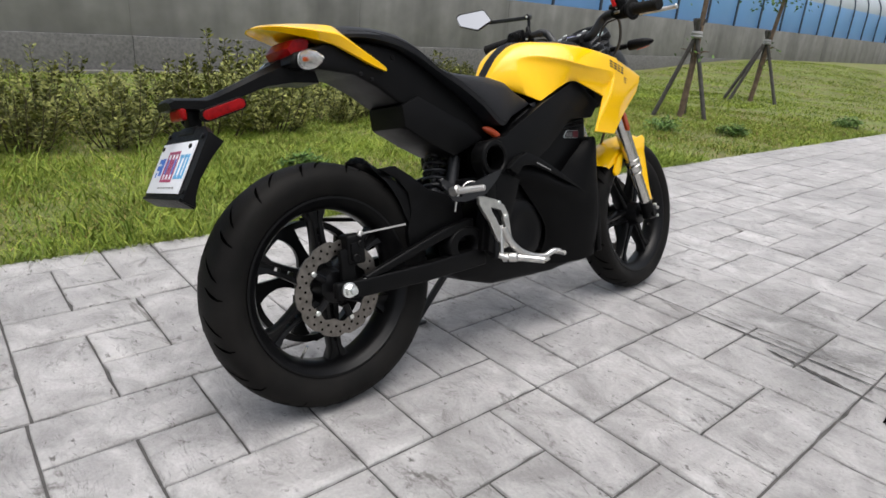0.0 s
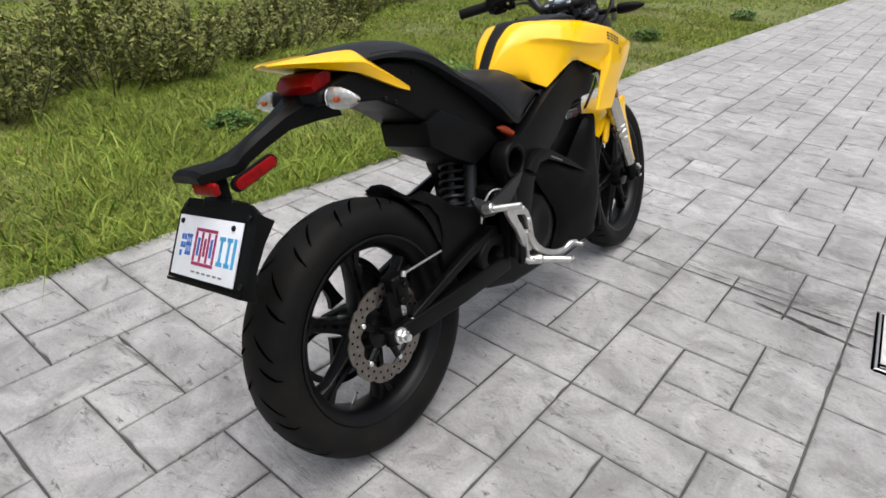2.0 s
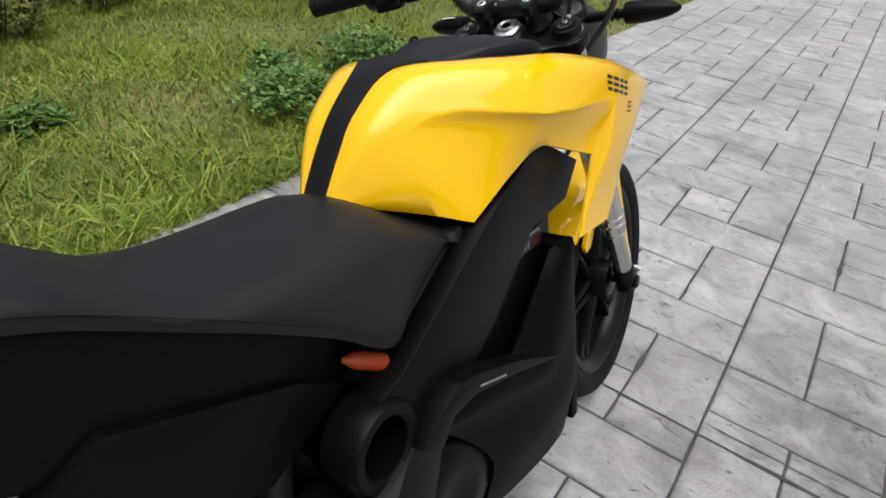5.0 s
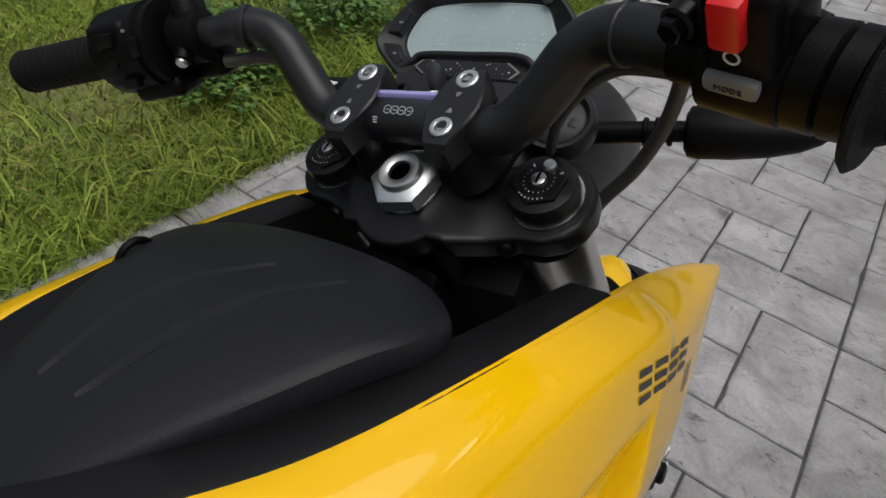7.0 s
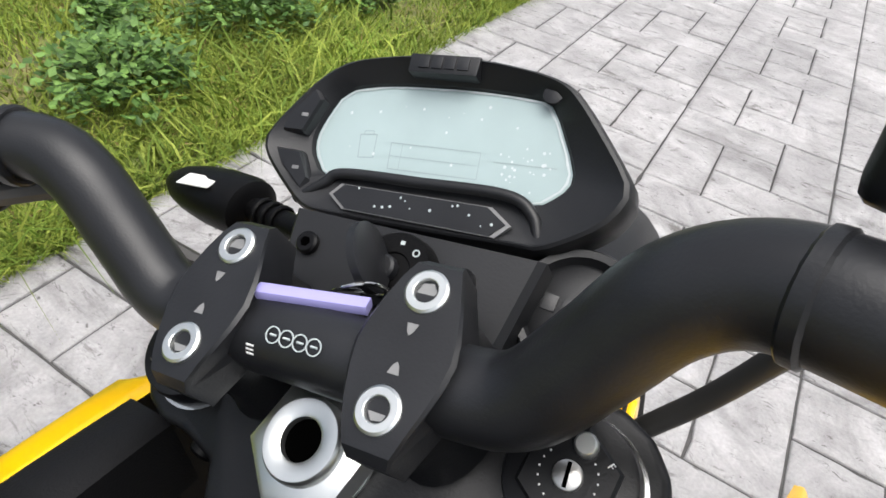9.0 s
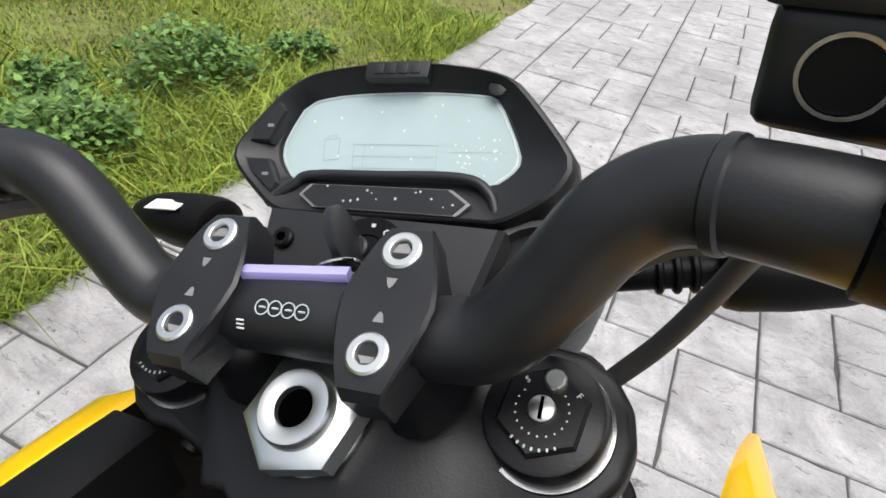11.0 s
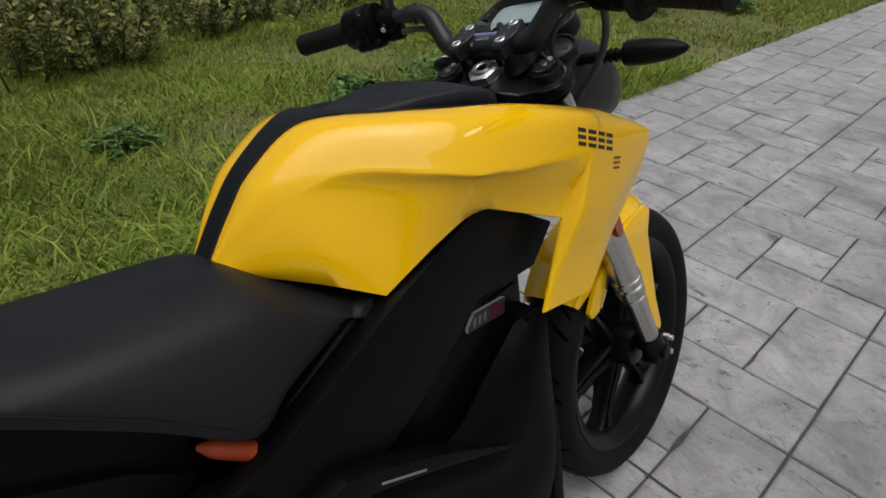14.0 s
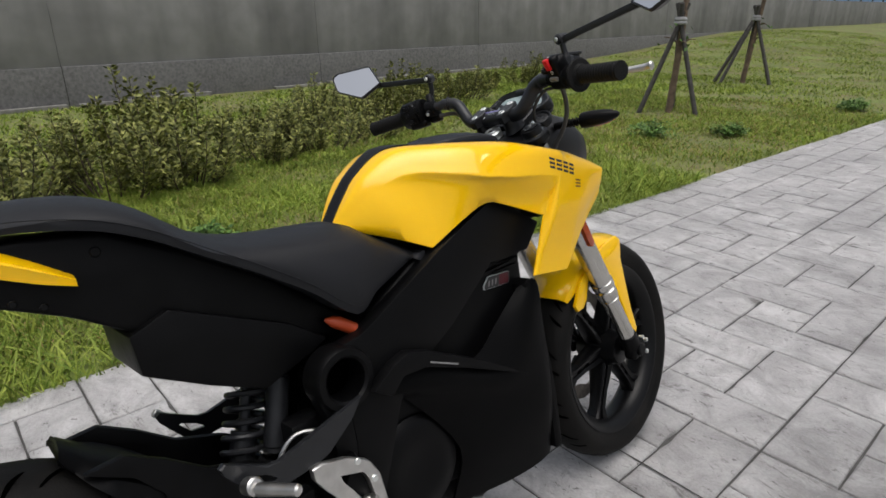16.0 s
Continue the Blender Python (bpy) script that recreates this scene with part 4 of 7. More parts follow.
# black stripe, trim and lid
stripe = []
for p in t_f[:29]:
    stripe.append([(2 * XC - p.x - 0.003, p.y, p.z - 0.004), (2 * XC - p.x, p.y - 0.001, p.z + 0.0025), (XC, p.y - 0.002, p.z + 0.006), (p.x, p.y - 0.001, p.z + 0.0025), (p.x + 0.003, p.y, p.z - 0.004), (p.x, p.y + 0.004, p.z - 0.012), (2 * XC - p.x, p.y + 0.004, p.z - 0.012)])
part("tank_stripe", loft(stripe), TRIM, bike, "matt black centre stripe")
for s in (1, -1):
    rings = []
    for i, p in enumerate(t_f[24:55]):
        k = i / 30
        w = (0.040 - 0.010 * k) * min(1, 0.72 + 2.2 * k)
        z = p.z - 0.001
        sec = [(p.x + 0.002, z - 0.008), (p.x + 0.001, z), (p.x - 0.004, z + 0.002), (p.x - w + 0.004, z + 0.001), (p.x - w, z - 0.002), (p.x - w, z - 0.045)]
        sec += [(p.x - w + 0.004, z - 0.045), (p.x - w + 0.004, z - 0.010)]
        rings.append([(x, p.y, zz) for x, zz in sec])
    bm = loft(rings)
    if s < 0:
        bm = other_side(bm)
    part("tank_trim", bm, TRIM, bike, "matt black trim along the lid")


def lid_ring(scale, z, dy=0.0):
    """The lid's outline: pointed at the back, broad in front."""
    half = [(0.0, 0.785), (0.021, 0.794), (0.043, 0.826), (0.066, 0.872), (0.086, 0.920), (0.097, 0.958), (0.086, 0.985), (0.052, 1.004), (0.0, 1.010)]
    pts = [Vector((x, y, 0)) for x, y in half] + [Vector((-x, y, 0)) for x, y in half[-2:0:-1]]
    pts = spl(pts + [pts[0]], 3)[:-1]
    c = Vector((0, 0.915, 0))
    out = []
    for p in pts:
        q = c + (p - c) * scale
        out.append((q.x * 1.03 + centre_x(q.y), q.y + dy, z - 0.006 + 0.012 * math.sin(math.pi * (q.y - 0.78) / 0.26) - 0.18 * max(0, q.y - 0.93)))
    return out


lid_bm = loft([lid_ring(0.955, 0.890), lid_ring(0.965, 0.904), lid_ring(1.0, 0.9065), lid_ring(1.008, 0.911), lid_ring(1.0, 0.9170), lid_ring(0.985, 0.9205), lid_ring(0.955, 0.9225), lid_ring(0.90, 0.9240), lid_ring(0.80, 0.9258), lid_ring(0.60, 0.9285), lid_ring(0.35, 0.9298), lid_ring(0.1, 0.9302)])
lid_tree = BVHTree.FromBMesh(lid_bm)
part("tank_lid", lid_bm, PADBLACK, bike, "black moulded storage lid on the tank", smooth=30)
for ends in (((-0.016, 0.846), (-0.019, 0.900), (0.013, 0.9535)), ((0.0125, 0.848), (0.0225, 0.905), (0.0532, 0.9640))):
    line = spl([Vector((x, y, 0)) for x, y in ends], 9)
    rings = []
    for k, p in enumerate(line):
        hit = lid_tree.ray_cast(Vector((p.x, p.y, 1.2)), Vector((0, 0, -1)))[0]
        w = 0.0052 * math.sin(math.pi * (k + 0.6) / (len(line) + 0.2)) ** 0.6
        rings.append([(p.x - w, p.y + 0.4 * w, hit.z - 0.003), (p.x - 0.35 * w, p.y, hit.z + 0.0011), (p.x + 0.2 * w, p.y, hit.z + 0.0006), (p.x + w, p.y - 0.4 * w, hit.z - 0.0002), (p.x + w, p.y - 0.4 * w, hit.z - 0.003)])
    part("lid_rib", loft(rings), PADBLACK, bike, smooth=20)
part("lid_loop", tube([(-0.076 + 0.004 * math.sin(a), 0.924 + 0.011 * math.cos(a), 0.922 + 0.013 * abs(math.sin(a))) for a in np.linspace(0.0, 3.1416, 11)], 0.0024, 8), PLASTIC, bike, "black bungee loop")
part("tank_inner", slab([(0.80, 0.80), (0.84, 0.895), (0.985, 0.885), (1.01, 0.80), (0.99, 0.72), (0.86, 0.76)], -0.090, 0.098, 0.01), DARK, bike)


# ---- seat and tail ----
def seat_ring(y, zt, zb, w):
    pts = [(0, zt), (0.45 * w, zt - 0.005), (0.78 * w, zt - 0.017 - 0.05 * max(0, zt - zb - 0.06)), (0.97 * w, min(zt - 0.030, max(zb + 0.014, zt - 0.030 - 0.18 * max(0, zt - zb - 0.06)))), (w, min(zt - 0.032, zb + 0.012)), (0.97 * w, zb), (0.5 * w, zb), (0, zb)]
    pts += [(-x, z) for x, z in pts[-2:0:-1]]
    return [(x - 0.006, y, z - (0.10 * max(0.0, -x) if z > zb + 0.006 else 0)) for x, z in pts]


SEAT = [(0.004, 0.936, 0.914, 0.044), (0.018, 0.947, 0.912, 0.066), (0.10, 0.951, 0.912, 0.088), (0.16, 0.951, 0.911, 0.097), (0.235, 0.944, 0.896, 0.103), (0.292, 0.922, 0.872, 0.108), (0.335, 0.890, 0.846, 0.111), (0.375, 0.862, 0.820, 0.116), (0.43, 0.843, 0.785, 0.124), (0.50, 0.834, 0.735, 0.130), (0.572, 0.828, 0.676, 0.130), (0.62, 0.820, 0.700, 0.124), (0.66, 0.795, 0.714, 0.118), (0.705, 0.770, 0.730, 0.114), (0.745, 0.748, 0.740, 0.112)]
fine = spl([Vector((a, b, c)) for a, b, c, d in SEAT], 4)
fw = spl([Vector((d, 0, 0)) for a, b, c, d in SEAT], 4)
seat = part("seat", loft([seat_ring(p.x, p.y, p.z, w.x) for p, w in zip(fine, fw)]), VINYL, bike, "black vinyl two-step seat", smooth=60)
seam = []
for p, w in zip(fine[8:42], fw[8:42]):
    seam.append((w.x - 0.006 + 0.0005, p.x, p.z + 0.014))
part("seat_seam", tube(seam, 0.0009, 6), VINYL, seat)

tail_poly = [(-0.052, 0.848), (-0.042, 0.874), (0.05, 0.900), (0.16, 0.904), (0.25, 0.892), (0.34, 0.845), (0.44, 0.782), (0.575, 0.672), (0.55, 0.640), (0.47, 0.660), (0.36, 0.700), (0.26, 0.745), (0.19, 0.792), (0.12, 0.826), (0.04, 0.836)]
part("tail_panel", slab(tail_poly, -0.090, 0.072, 0.010, seg=3), PLASTIC, bike, "matt black tail side panel")
part("undertray", slab([(0.247, 0.690), (0.243, 0.748), (0.30, 0.770), (0.47, 0.69), (0.53, 0.645), (0.50, 0.632), (0.41, 0.602), (0.33, 0.642)], -0.074, 0.084, 0.006, seg=2), PLASTIC, bike, "black undertray below the seat")
# near-black sheet behind the bars paints the shade inside the mesh
part("undertray_grille", box((0.005, 0.2425, 0.719), (0.140, 0.006, 0.046), 0.001, pose(0, 0.004, 0, -4)), HOLESHADE, bike, "dark mesh grille")
for k in range(7):
    part("grille_bar", box((0.005, 0.2395, 0.700 + 0.0062 * k), (0.136, 0.002, 0.0012), 0, pose(0, 0.004, 0, -4)), PLASTIC, bike, smooth=0)
for y, z in ((0.235, 0.868), (0.165, 0.815), (0.135, 0.828)):
    part("tail_screw", rod((0.070, y, z), (0.075, y, z), 0.007 if z > 0.85 else 0.005, 12, 0.0015), RIMBLACK if z < 0.85 else PLASTIC, bike)
# yellow tail cowl: a beak over the lamp and two side wings
COWL = [(-0.104, 0.9375, 0.934, 0.020, 0.014), (-0.094, 0.940, 0.931, 0.046, 0.034), (-0.06, 0.942, 0.924, 0.074, 0.054), (0.00, 0.943, 0.910, 0.096, 0.076), (0.05, 0.942, 0.897, 0.107, 0.091), (0.078, 0.937, 0.886, 0.109, 0.096), (0.13, 0.908, 0.862, 0.101, 0.097), (0.168, 0.882, 0.845, 0.099, 0.097), (0.204, 0.852, 0.832, 0.096, 0.095)]
rings = []
for p, w in zip(spl([Vector((a, b, c)) for a, b, c, d, e in COWL], 4), spl([Vector((d, e, 0)) for a, b, c, d, e in COWL], 4)):
    y, zt, zb = p
    wo, wi = w.x, w.y
    h = zt - zb
    half = [(0, zt - 0.10 * h), (0.42 * wo, zt - 0.04 * h), (0.60 * wo, zt), (0.66 * wo, zt - 0.02 * h), (0.985 * wo, zt - 0.50 * h), (1.005 * wo, zt - 0.58 * h), (0.995 * wo, zt - 0.64 * h), (wi, zb), (0.75 * wi, zb + 0.003), (0, zb + 0.004)]
    rings.append([(x - 0.010, y, z) for x, z in half + [(-a, b) for a, b in half[-2:0:-1]]])
part("tail_cowl", loft(rings), YELLOW, bike, "glossy yellow tail cowl", smooth=22)
lamp = []
for x, k in ((-0.066, 0.3), (-0.058, 0.75), (-0.032, 0.98), (0.0, 1.0), (0.040, 0.92), (0.054, 0.6)):
    lamp.append([(x, -0.014 - 0.026 * k, 0.906), (x, -0.036 - 0.018 * k, 0.886), (x, -0.032 - 0.010 * k, 0.868), (x, -0.005, 0.860), (x, 0.01, 0.905), (x, -0.005, 0.910)])
part("tail_lamp", loft(lamp), REDLENS, bike, "dark red tail lamp lens", smooth=20)
part("lamp_housing", box((-0.014, 0.00, 0.872), (0.112, 0.08, 0.062), 0.012), PLASTIC, bike)
for x0, x1 in ((0.074, 0.154), (-0.104, -0.192)):
    d = x1 - x0
    sig = part("rear_indicator", turned(loft([[(0.018 * r * math.cos(a), 0.0225 * r * math.sin(a), abs(d) * k) for a in np.linspace(0, 2 * math.pi, 20, endpoint=False)] for k, r in ((0.0, 0.92), (0.12, 1.0), (0.35, 0.97), (0.6, 0.80), (0.82, 0.5), (0.95, 0.22), (1.0, 0.05))]), along((x0, -0.020, 0.858), (x1, -0.016, 0.850))), CLEAR, bike, "clear rear indicator lens")
    part("indicator_reflector", turned(loft([[(0.0155 * r * math.cos(a), 0.0195 * r * math.sin(a), abs(d) * k) for a in np.linspace(0, 2 * math.pi, 16, endpoint=False)] for k, r in ((0.0, 0.9), (0.1, 0.98), (0.35, 0.9), (0.6, 0.7), (0.8, 0.4), (0.92, 0.1))]), along((x0, -0.013, 0.858), (x1, -0.010, 0.851))), SILVERED, sig)
    part("indicator_bulb", rod((x0 + 0.28 * d, -0.032, 0.856), (x0 + 0.44 * d, -0.031, 0.854), 0.0050, 10, 0.002), ORANGE, sig, "orange bulb")
    part("indicator_base", rod((x0 - 0.35 * d, -0.010, 0.862), (x0, -0.018, 0.858), 0.014, 16, r2=0.0175), PLASTIC, bike)

# number plate bracket
arm = []
for y, z, w, t in ((0.03, 0.842, 0.050, 0.030), (-0.035, 0.842, 0.046, 0.028), (-0.09, 0.826, 0.027, 0.018), (-0.15, 0.802, 0.023, 0.015), (-0.20, 0.782, 0.026, 0.014), (-0.235, 0.772, 0.048, 0.013), (-0.305, 0.774, 0.050, 0.012), (-0.316, 0.770, 0.044, 0.008)):
    arm.append([(-0.020 + x, y - 0.3 * dz, z + dz) for x, dz in ((-w, -t), (-w, t * 0.4), (-w * 0.55, t), (w * 0.55, t), (w, t * 0.4), (w, -t))])
part("plate_arm", loft(arm), PLASTIC, bike, "matt black plate bracket arm")
PL = Matrix.Translation((0.0015, -0.3265, 0.6415)) @ pose(0, 0, 0, -29)
HOLD = [(-0.122, 0.064), (-0.098, 0.092), (0.104, 0.092), (0.140, 0.076), (0.140, -0.068), (0.128, -0.074), (-0.124, -0.066)]
holder = part("plate_holder", turned(loft([[(x, y, z) for x, z in HOLD] for y in (0.014, 0.003)]), PL), PLASTIC, bike, "black moulded number plate holder", smooth=20)
part("holder_wall", turned(slab([(0.004, 0.078), (0.038, 0.072), (0.027, 0.030), (0.021, -0.020), (0.026, -0.058), (0.033, -0.074), (0.004, -0.072)], 0.128, 0.1405, 0.002), PL), PLASTIC, holder)
part("holder_wall", turned(slab([(0.004, 0.064), (0.030, 0.060), (0.024, 0.0), (0.028, -0.064), (0.004, -0.066)], -0.123, -0.114, 0.002), PL), PLASTIC, holder)
part("holder_lip", turned(slab([(-0.002, -0.066), (0.032, -0.072), (0.032, -0.078), (-0.002, -0.072)], -0.118, 0.134, 0.001), PL), PLASTIC, holder)
part("holder_hinge", turned(box((0.004, 0.022, 0.086), (0.10, 0.040, 0.024), 0.007, seg=3), PL), PLASTIC, holder)
for x, z in ((-0.100, 0.078), (0.118, 0.068), (0.128, -0.052)):
    part("holder_screw", turned(rod((x, 0.003, z), (x, -0.001, z), 0.0055, 12, 0.001), PL), RIMBLACK, holder)
plate = part("number_plate", turned(box((0, -0.0004, 0), (0.216, 0.003, 0.116), 0.001), PL), PLATEWHITE, bike, "white number plate with coloured plain bars")


def plate_bars(rows, material, name):
    bm = join(*[turned(box((x * 0.93, -0.0022, z), (w * 0.93, 0.0012, h), 0), PL) for x, z, w, h in rows])
    part(name, bm, material, plate, smooth=0)


for k in range(5):
    plate_bars([(-0.090 + 0.0105 * (k % 2), 0.016 - 0.016 * (k // 2), 0.008, 0.011)], INKBLUE, "blue_bar")
for k in range(3):
    plate_bars([(-0.063, 0.020 - 0.017 * k, 0.020, 0.006)], INKBLUE, "blue_bar")
    plate_bars([(-0.063 + 0.007 * (k - 1), 0.002, 0.003, 0.040)], INKBLUE, "blue_bar")
for z, h in ((0.034, 0.006), (-0.030, 0.006)):
    plate_bars([(-0.002, z, 0.078, h)], INKRED, "red_bar")
for k in range(4):
    plate_bars([(-0.038 + 0.0238 * k, 0.002, 0.007, 0.056)], INKRED, "red_bar")
for k in range(3):
    plate_bars([(-0.026 + 0.0238 * k, 0.002, 0.008, 0.034)], INKBLUE if k != 1 else INKRED, "blue_bar" if k != 1 else "red_bar")
for x, w in ((0.058, 0.020), (0.084, 0.018)):
    plate_bars([(x, 0.024, w, 0.0075)], INKCYAN, "light_blue_bar")
    plate_bars([(x, -0.022, w, 0.0075)], INKCYAN, "light_blue_bar")
    plate_bars([(x - 0.001, 0.001, 0.0075, 0.046)], INKCYAN, "light_blue_bar")
plate_bars([(0.103, 0.001, 0.0085, 0.054)], INKCYAN, "light_blue_bar")
for k in range(6):
    plate_bars([(-0.03 + 0.02 * k, -0.046, 0.012, 0.0035)], GREYKEY, "grey_bar")
for x in (-0.094, 0.082):
    part("plate_screw", turned(rod((x, -0.001, 0.046), (x, -0.005, 0.046), 0.0055, 10, 0.001), PL), RIMBLACK, plate)


def oblong(a, b, r, x0, x1, bevel=0.002):
    """A flat bar with round ends in the (y, z) plane."""
    t = math.atan2(b[1] - a[1], b[0] - a[0])
    outl = [(a[0] + r * math.cos(t + q), a[1] + r * math.sin(t + q)) for q in np.linspace(math.pi / 2, 1.5 * math.pi, 9)]
    outl += [(b[0] + r * math.cos(t + q), b[1] + r * math.sin(t + q)) for q in np.linspace(-math.pi / 2, math.pi / 2, 9)]
    return slab(outl, x0, x1, bevel)


for x in (0.040, -0.082):
    arm_bm = oblong((-0.172, 0.768), (-0.250, 0.745), 0.0140, x - 0.005, x + 0.006)
    out = (0.0055, 0.0105) if x > 0 else (-0.0095, -0.0045)
    holder_bar = part("reflector_bracket", arm_bm, PLASTIC, bike)
    part("side_reflector", oblong((-0.174, 0.7675), (-0.248, 0.7455), 0.0110, x + out[0], x + out[1]), REDLENS, holder_bar, "oblong red side reflector")
part("bracket_neck", box((-0.010, -0.262, 0.740), (0.030, 0.030, 0.062), 0.005), PLASTIC, bike)
part("rear_reflector", box((0.012, -0.298, 0.749), (0.078, 0.012, 0.024), 0.006, seg=3), REDLENS, bike, "small red rear reflector")

# ---- foot pegs and controls ----
guard = [(0.385, 0.500), (0.400, 0.508), (0.455, 0.492), (0.490, 0.470), (0.505, 0.440), (0.512, 0.370), (0.498, 0.345), (0.478, 0.346), (0.455, 0.370), (0.428, 0.430), (0.400, 0.470)]
hole = [(0.428, 0.473), (0.475, 0.457), (0.482, 0.440), (0.490, 0.393), (0.484, 0.386), (0.474, 0.398), (0.450, 0.440)]


def plate_with_hole(outer, inner, x0, x1, n=48):
    cy, cz = sum(p[0] for p in inner) / len(inner), sum(p[1] for p in inner) / len(inner)
    def ray(poly, a):
        d = (math.cos(a), math.sin(a))
        best = 0
        for (y0, z0), (y1, z1) in zip(poly, poly[1:] + poly[:1]):
            ey, ez = y1 - y0, z1 - z0
            det = d[0] * -ez + d[1] * ey
            if abs(det) < 1e-12:
                continue
            t = ((y0 - cy) * -ez + (z0 - cz) * ey) / det
            u = (d[0] * (z0 - cz) - d[1] * (y0 - cy)) / det
            if t > 0 and -1e-6 <= u <= 1 + 1e-6:
                best = max(best, t)
        return best
    rings = []
    for poly, x, k in ((outer, x0, 0), (outer, x1 - 0.002, 0), (outer, x1, -0.002), (inner, x1, 0.001), (inner, x1 - 0.002, 0), (inner, x0, 0), (outer, x0, 0)):
        rings.append([(x, cy + (ray(poly, a) + k) * math.cos(a), cz + (ray(poly, a) + k) * math.sin(a)) for a in np.linspace(0, 2 * math.pi, n, endpoint=False)])
    bm = loft(rings, True, False)
    bmesh.ops.remove_doubles(bm, verts=bm.verts, dist=1e-6)
    return bm


for s in (1, -1):
    g = turned(plate_with_hole(guard, hole, 0.150, 0.162), Matrix.Translation((0.0, 0.026, -0.018)))
    peg = join(rod((0.150, 0.505, 0.300), (0.186, 0.530, 0.298), 0.014, 14, 0.003), rod((0.186, 0.530, 0.298), (0.250, 0.575, 0.287), 0.0105, 14, 0.002, r2=0.0095), rod((0.250, 0.575, 0.287), (0.259, 0.582, 0.294), 0.006, 10))
    lever = join(tube(spl([(0.160, 0.505, 0.390), (0.168, 0.53, 0.335), (0.176, 0.585, 0.296), (0.186, 0.645, 0.280), (0.194, 0.680, 0.290), (0.200, 0.705, 0.284)], 4), [0.011] * 6 + [0.009] * 15, 10), rod((0.186, 0.692, 0.288), (0.225, 0.70, 0.282), 0.007, 10, 0.001))
    pp = join(rod((0.158, 0.322, 0.512), (0.186, 0.325, 0.520), 0.013, 14, 0.003), rod((0.186, 0.325, 0.516), (0.250, 0.357, 0.521), 0.0100, 12, 0.003, r2=0.0085))
    if s < 0:
        pp = join(rod((0.158, 0.322, 0.512), (0.178, 0.325, 0.518), 0.011, 14, 0.003), rod((0.172, 0.326, 0.516), (0.176, 0.300, 0.545), 0.008, 12, 0.002))
        g, peg, lever, pp = mirrored(g), mirrored(peg), mirrored(lever), mirrored(pp)
    part("heel_guard", g, ALU, bike, "silver cast heel guard")
    part("foot_peg", peg, ALU, bike, "silver folding foot peg")
    if s > 0:
        part("brake_pedal", lever, ALU, bike, "silver brake pedal")
    part("passenger_peg", pp, ALU, bike, "silver passenger foot peg")
    br = plate_with_hole([(0.290, 0.545), (0.302, 0.552), (0.36, 0.520), (0.43, 0.512), (0.53, 0.560), (0.535, 0.545), (0.45, 0.485), (0.375, 0.478), (0.335, 0.486)], [(0.322, 0.523), (0.355, 0.508), (0.372, 0.494), (0.345, 0.497)], 0.140, 0.150)
    hang = slab([(0.45, 0.33), (0.47, 0.42), (0.50, 0.47), (0.525, 0.42), (0.53, 0.33), (0.49, 0.30)], 0.120, 0.150, 0.006)
    for y, z in ((0.492, 0.437), (0.503, 0.372), (0.468, 0.480)):
        part("guard_bolt", rod((s * 0.158, y + 0.026, z - 0.018), (s * 0.165, y + 0.026, z - 0.018), 0.006, 10, 0.001), ZINC, bike)
    if s < 0:
        br, hang = mirrored(br), mirrored(hang)
    part("peg_bracket", br, BARBLACK, bike)
    part("peg_hanger", hang, SATIN, bike)
part("brake_master", join(rod((0.142, 0.495, 0.385), (0.152, 0.48, 0.30), 0.013, 14, 0.002), rod((0.15, 0.51, 0.30), (0.172, 0.515, 0.298), 0.013, 12, 0.002)), RIMBLACK, bike)
part("brake_link", join(rod((0.158, 0.500, 0.395), (0.165, 0.487, 0.310), 0.006, 8), rod((0.160, 0.478, 0.312), (0.176, 0.500, 0.300), 0.008, 10, 0.001)), ALU, bike, "silver brake linkage")
part("rear_brake_hose", tube(spl([(0.122, 0.50, 0.43), (0.128, 0.485, 0.49), (0.122, 0.455, 0.522), (0.112, 0.42, 0.525), (0.104, 0.39, 0.49), (0.100, 0.38, 0.45)], 5), 0.0034, 8), ALU, bike, "braided silver hose")
part("regulator", join(box((0.075, 0.455, 0.50), (0.05, 0.06, 0.07), 0.012), rod((0.10, 0.455, 0.5), (0.112, 0.455, 0.5), 0.02, 16, 0.003)), RIMBLACK, bike)
part("side_stand", join(rod((-0.115, 0.55, 0.26), (-0.215, 0.44, 0.056), 0.012, 12, 0.002), turned(box((-0.218, 0.44, 0.053), (0.05, 0.06, 0.010), 0.003), Matrix())), BARBLACK, bike, "black side stand swung out")

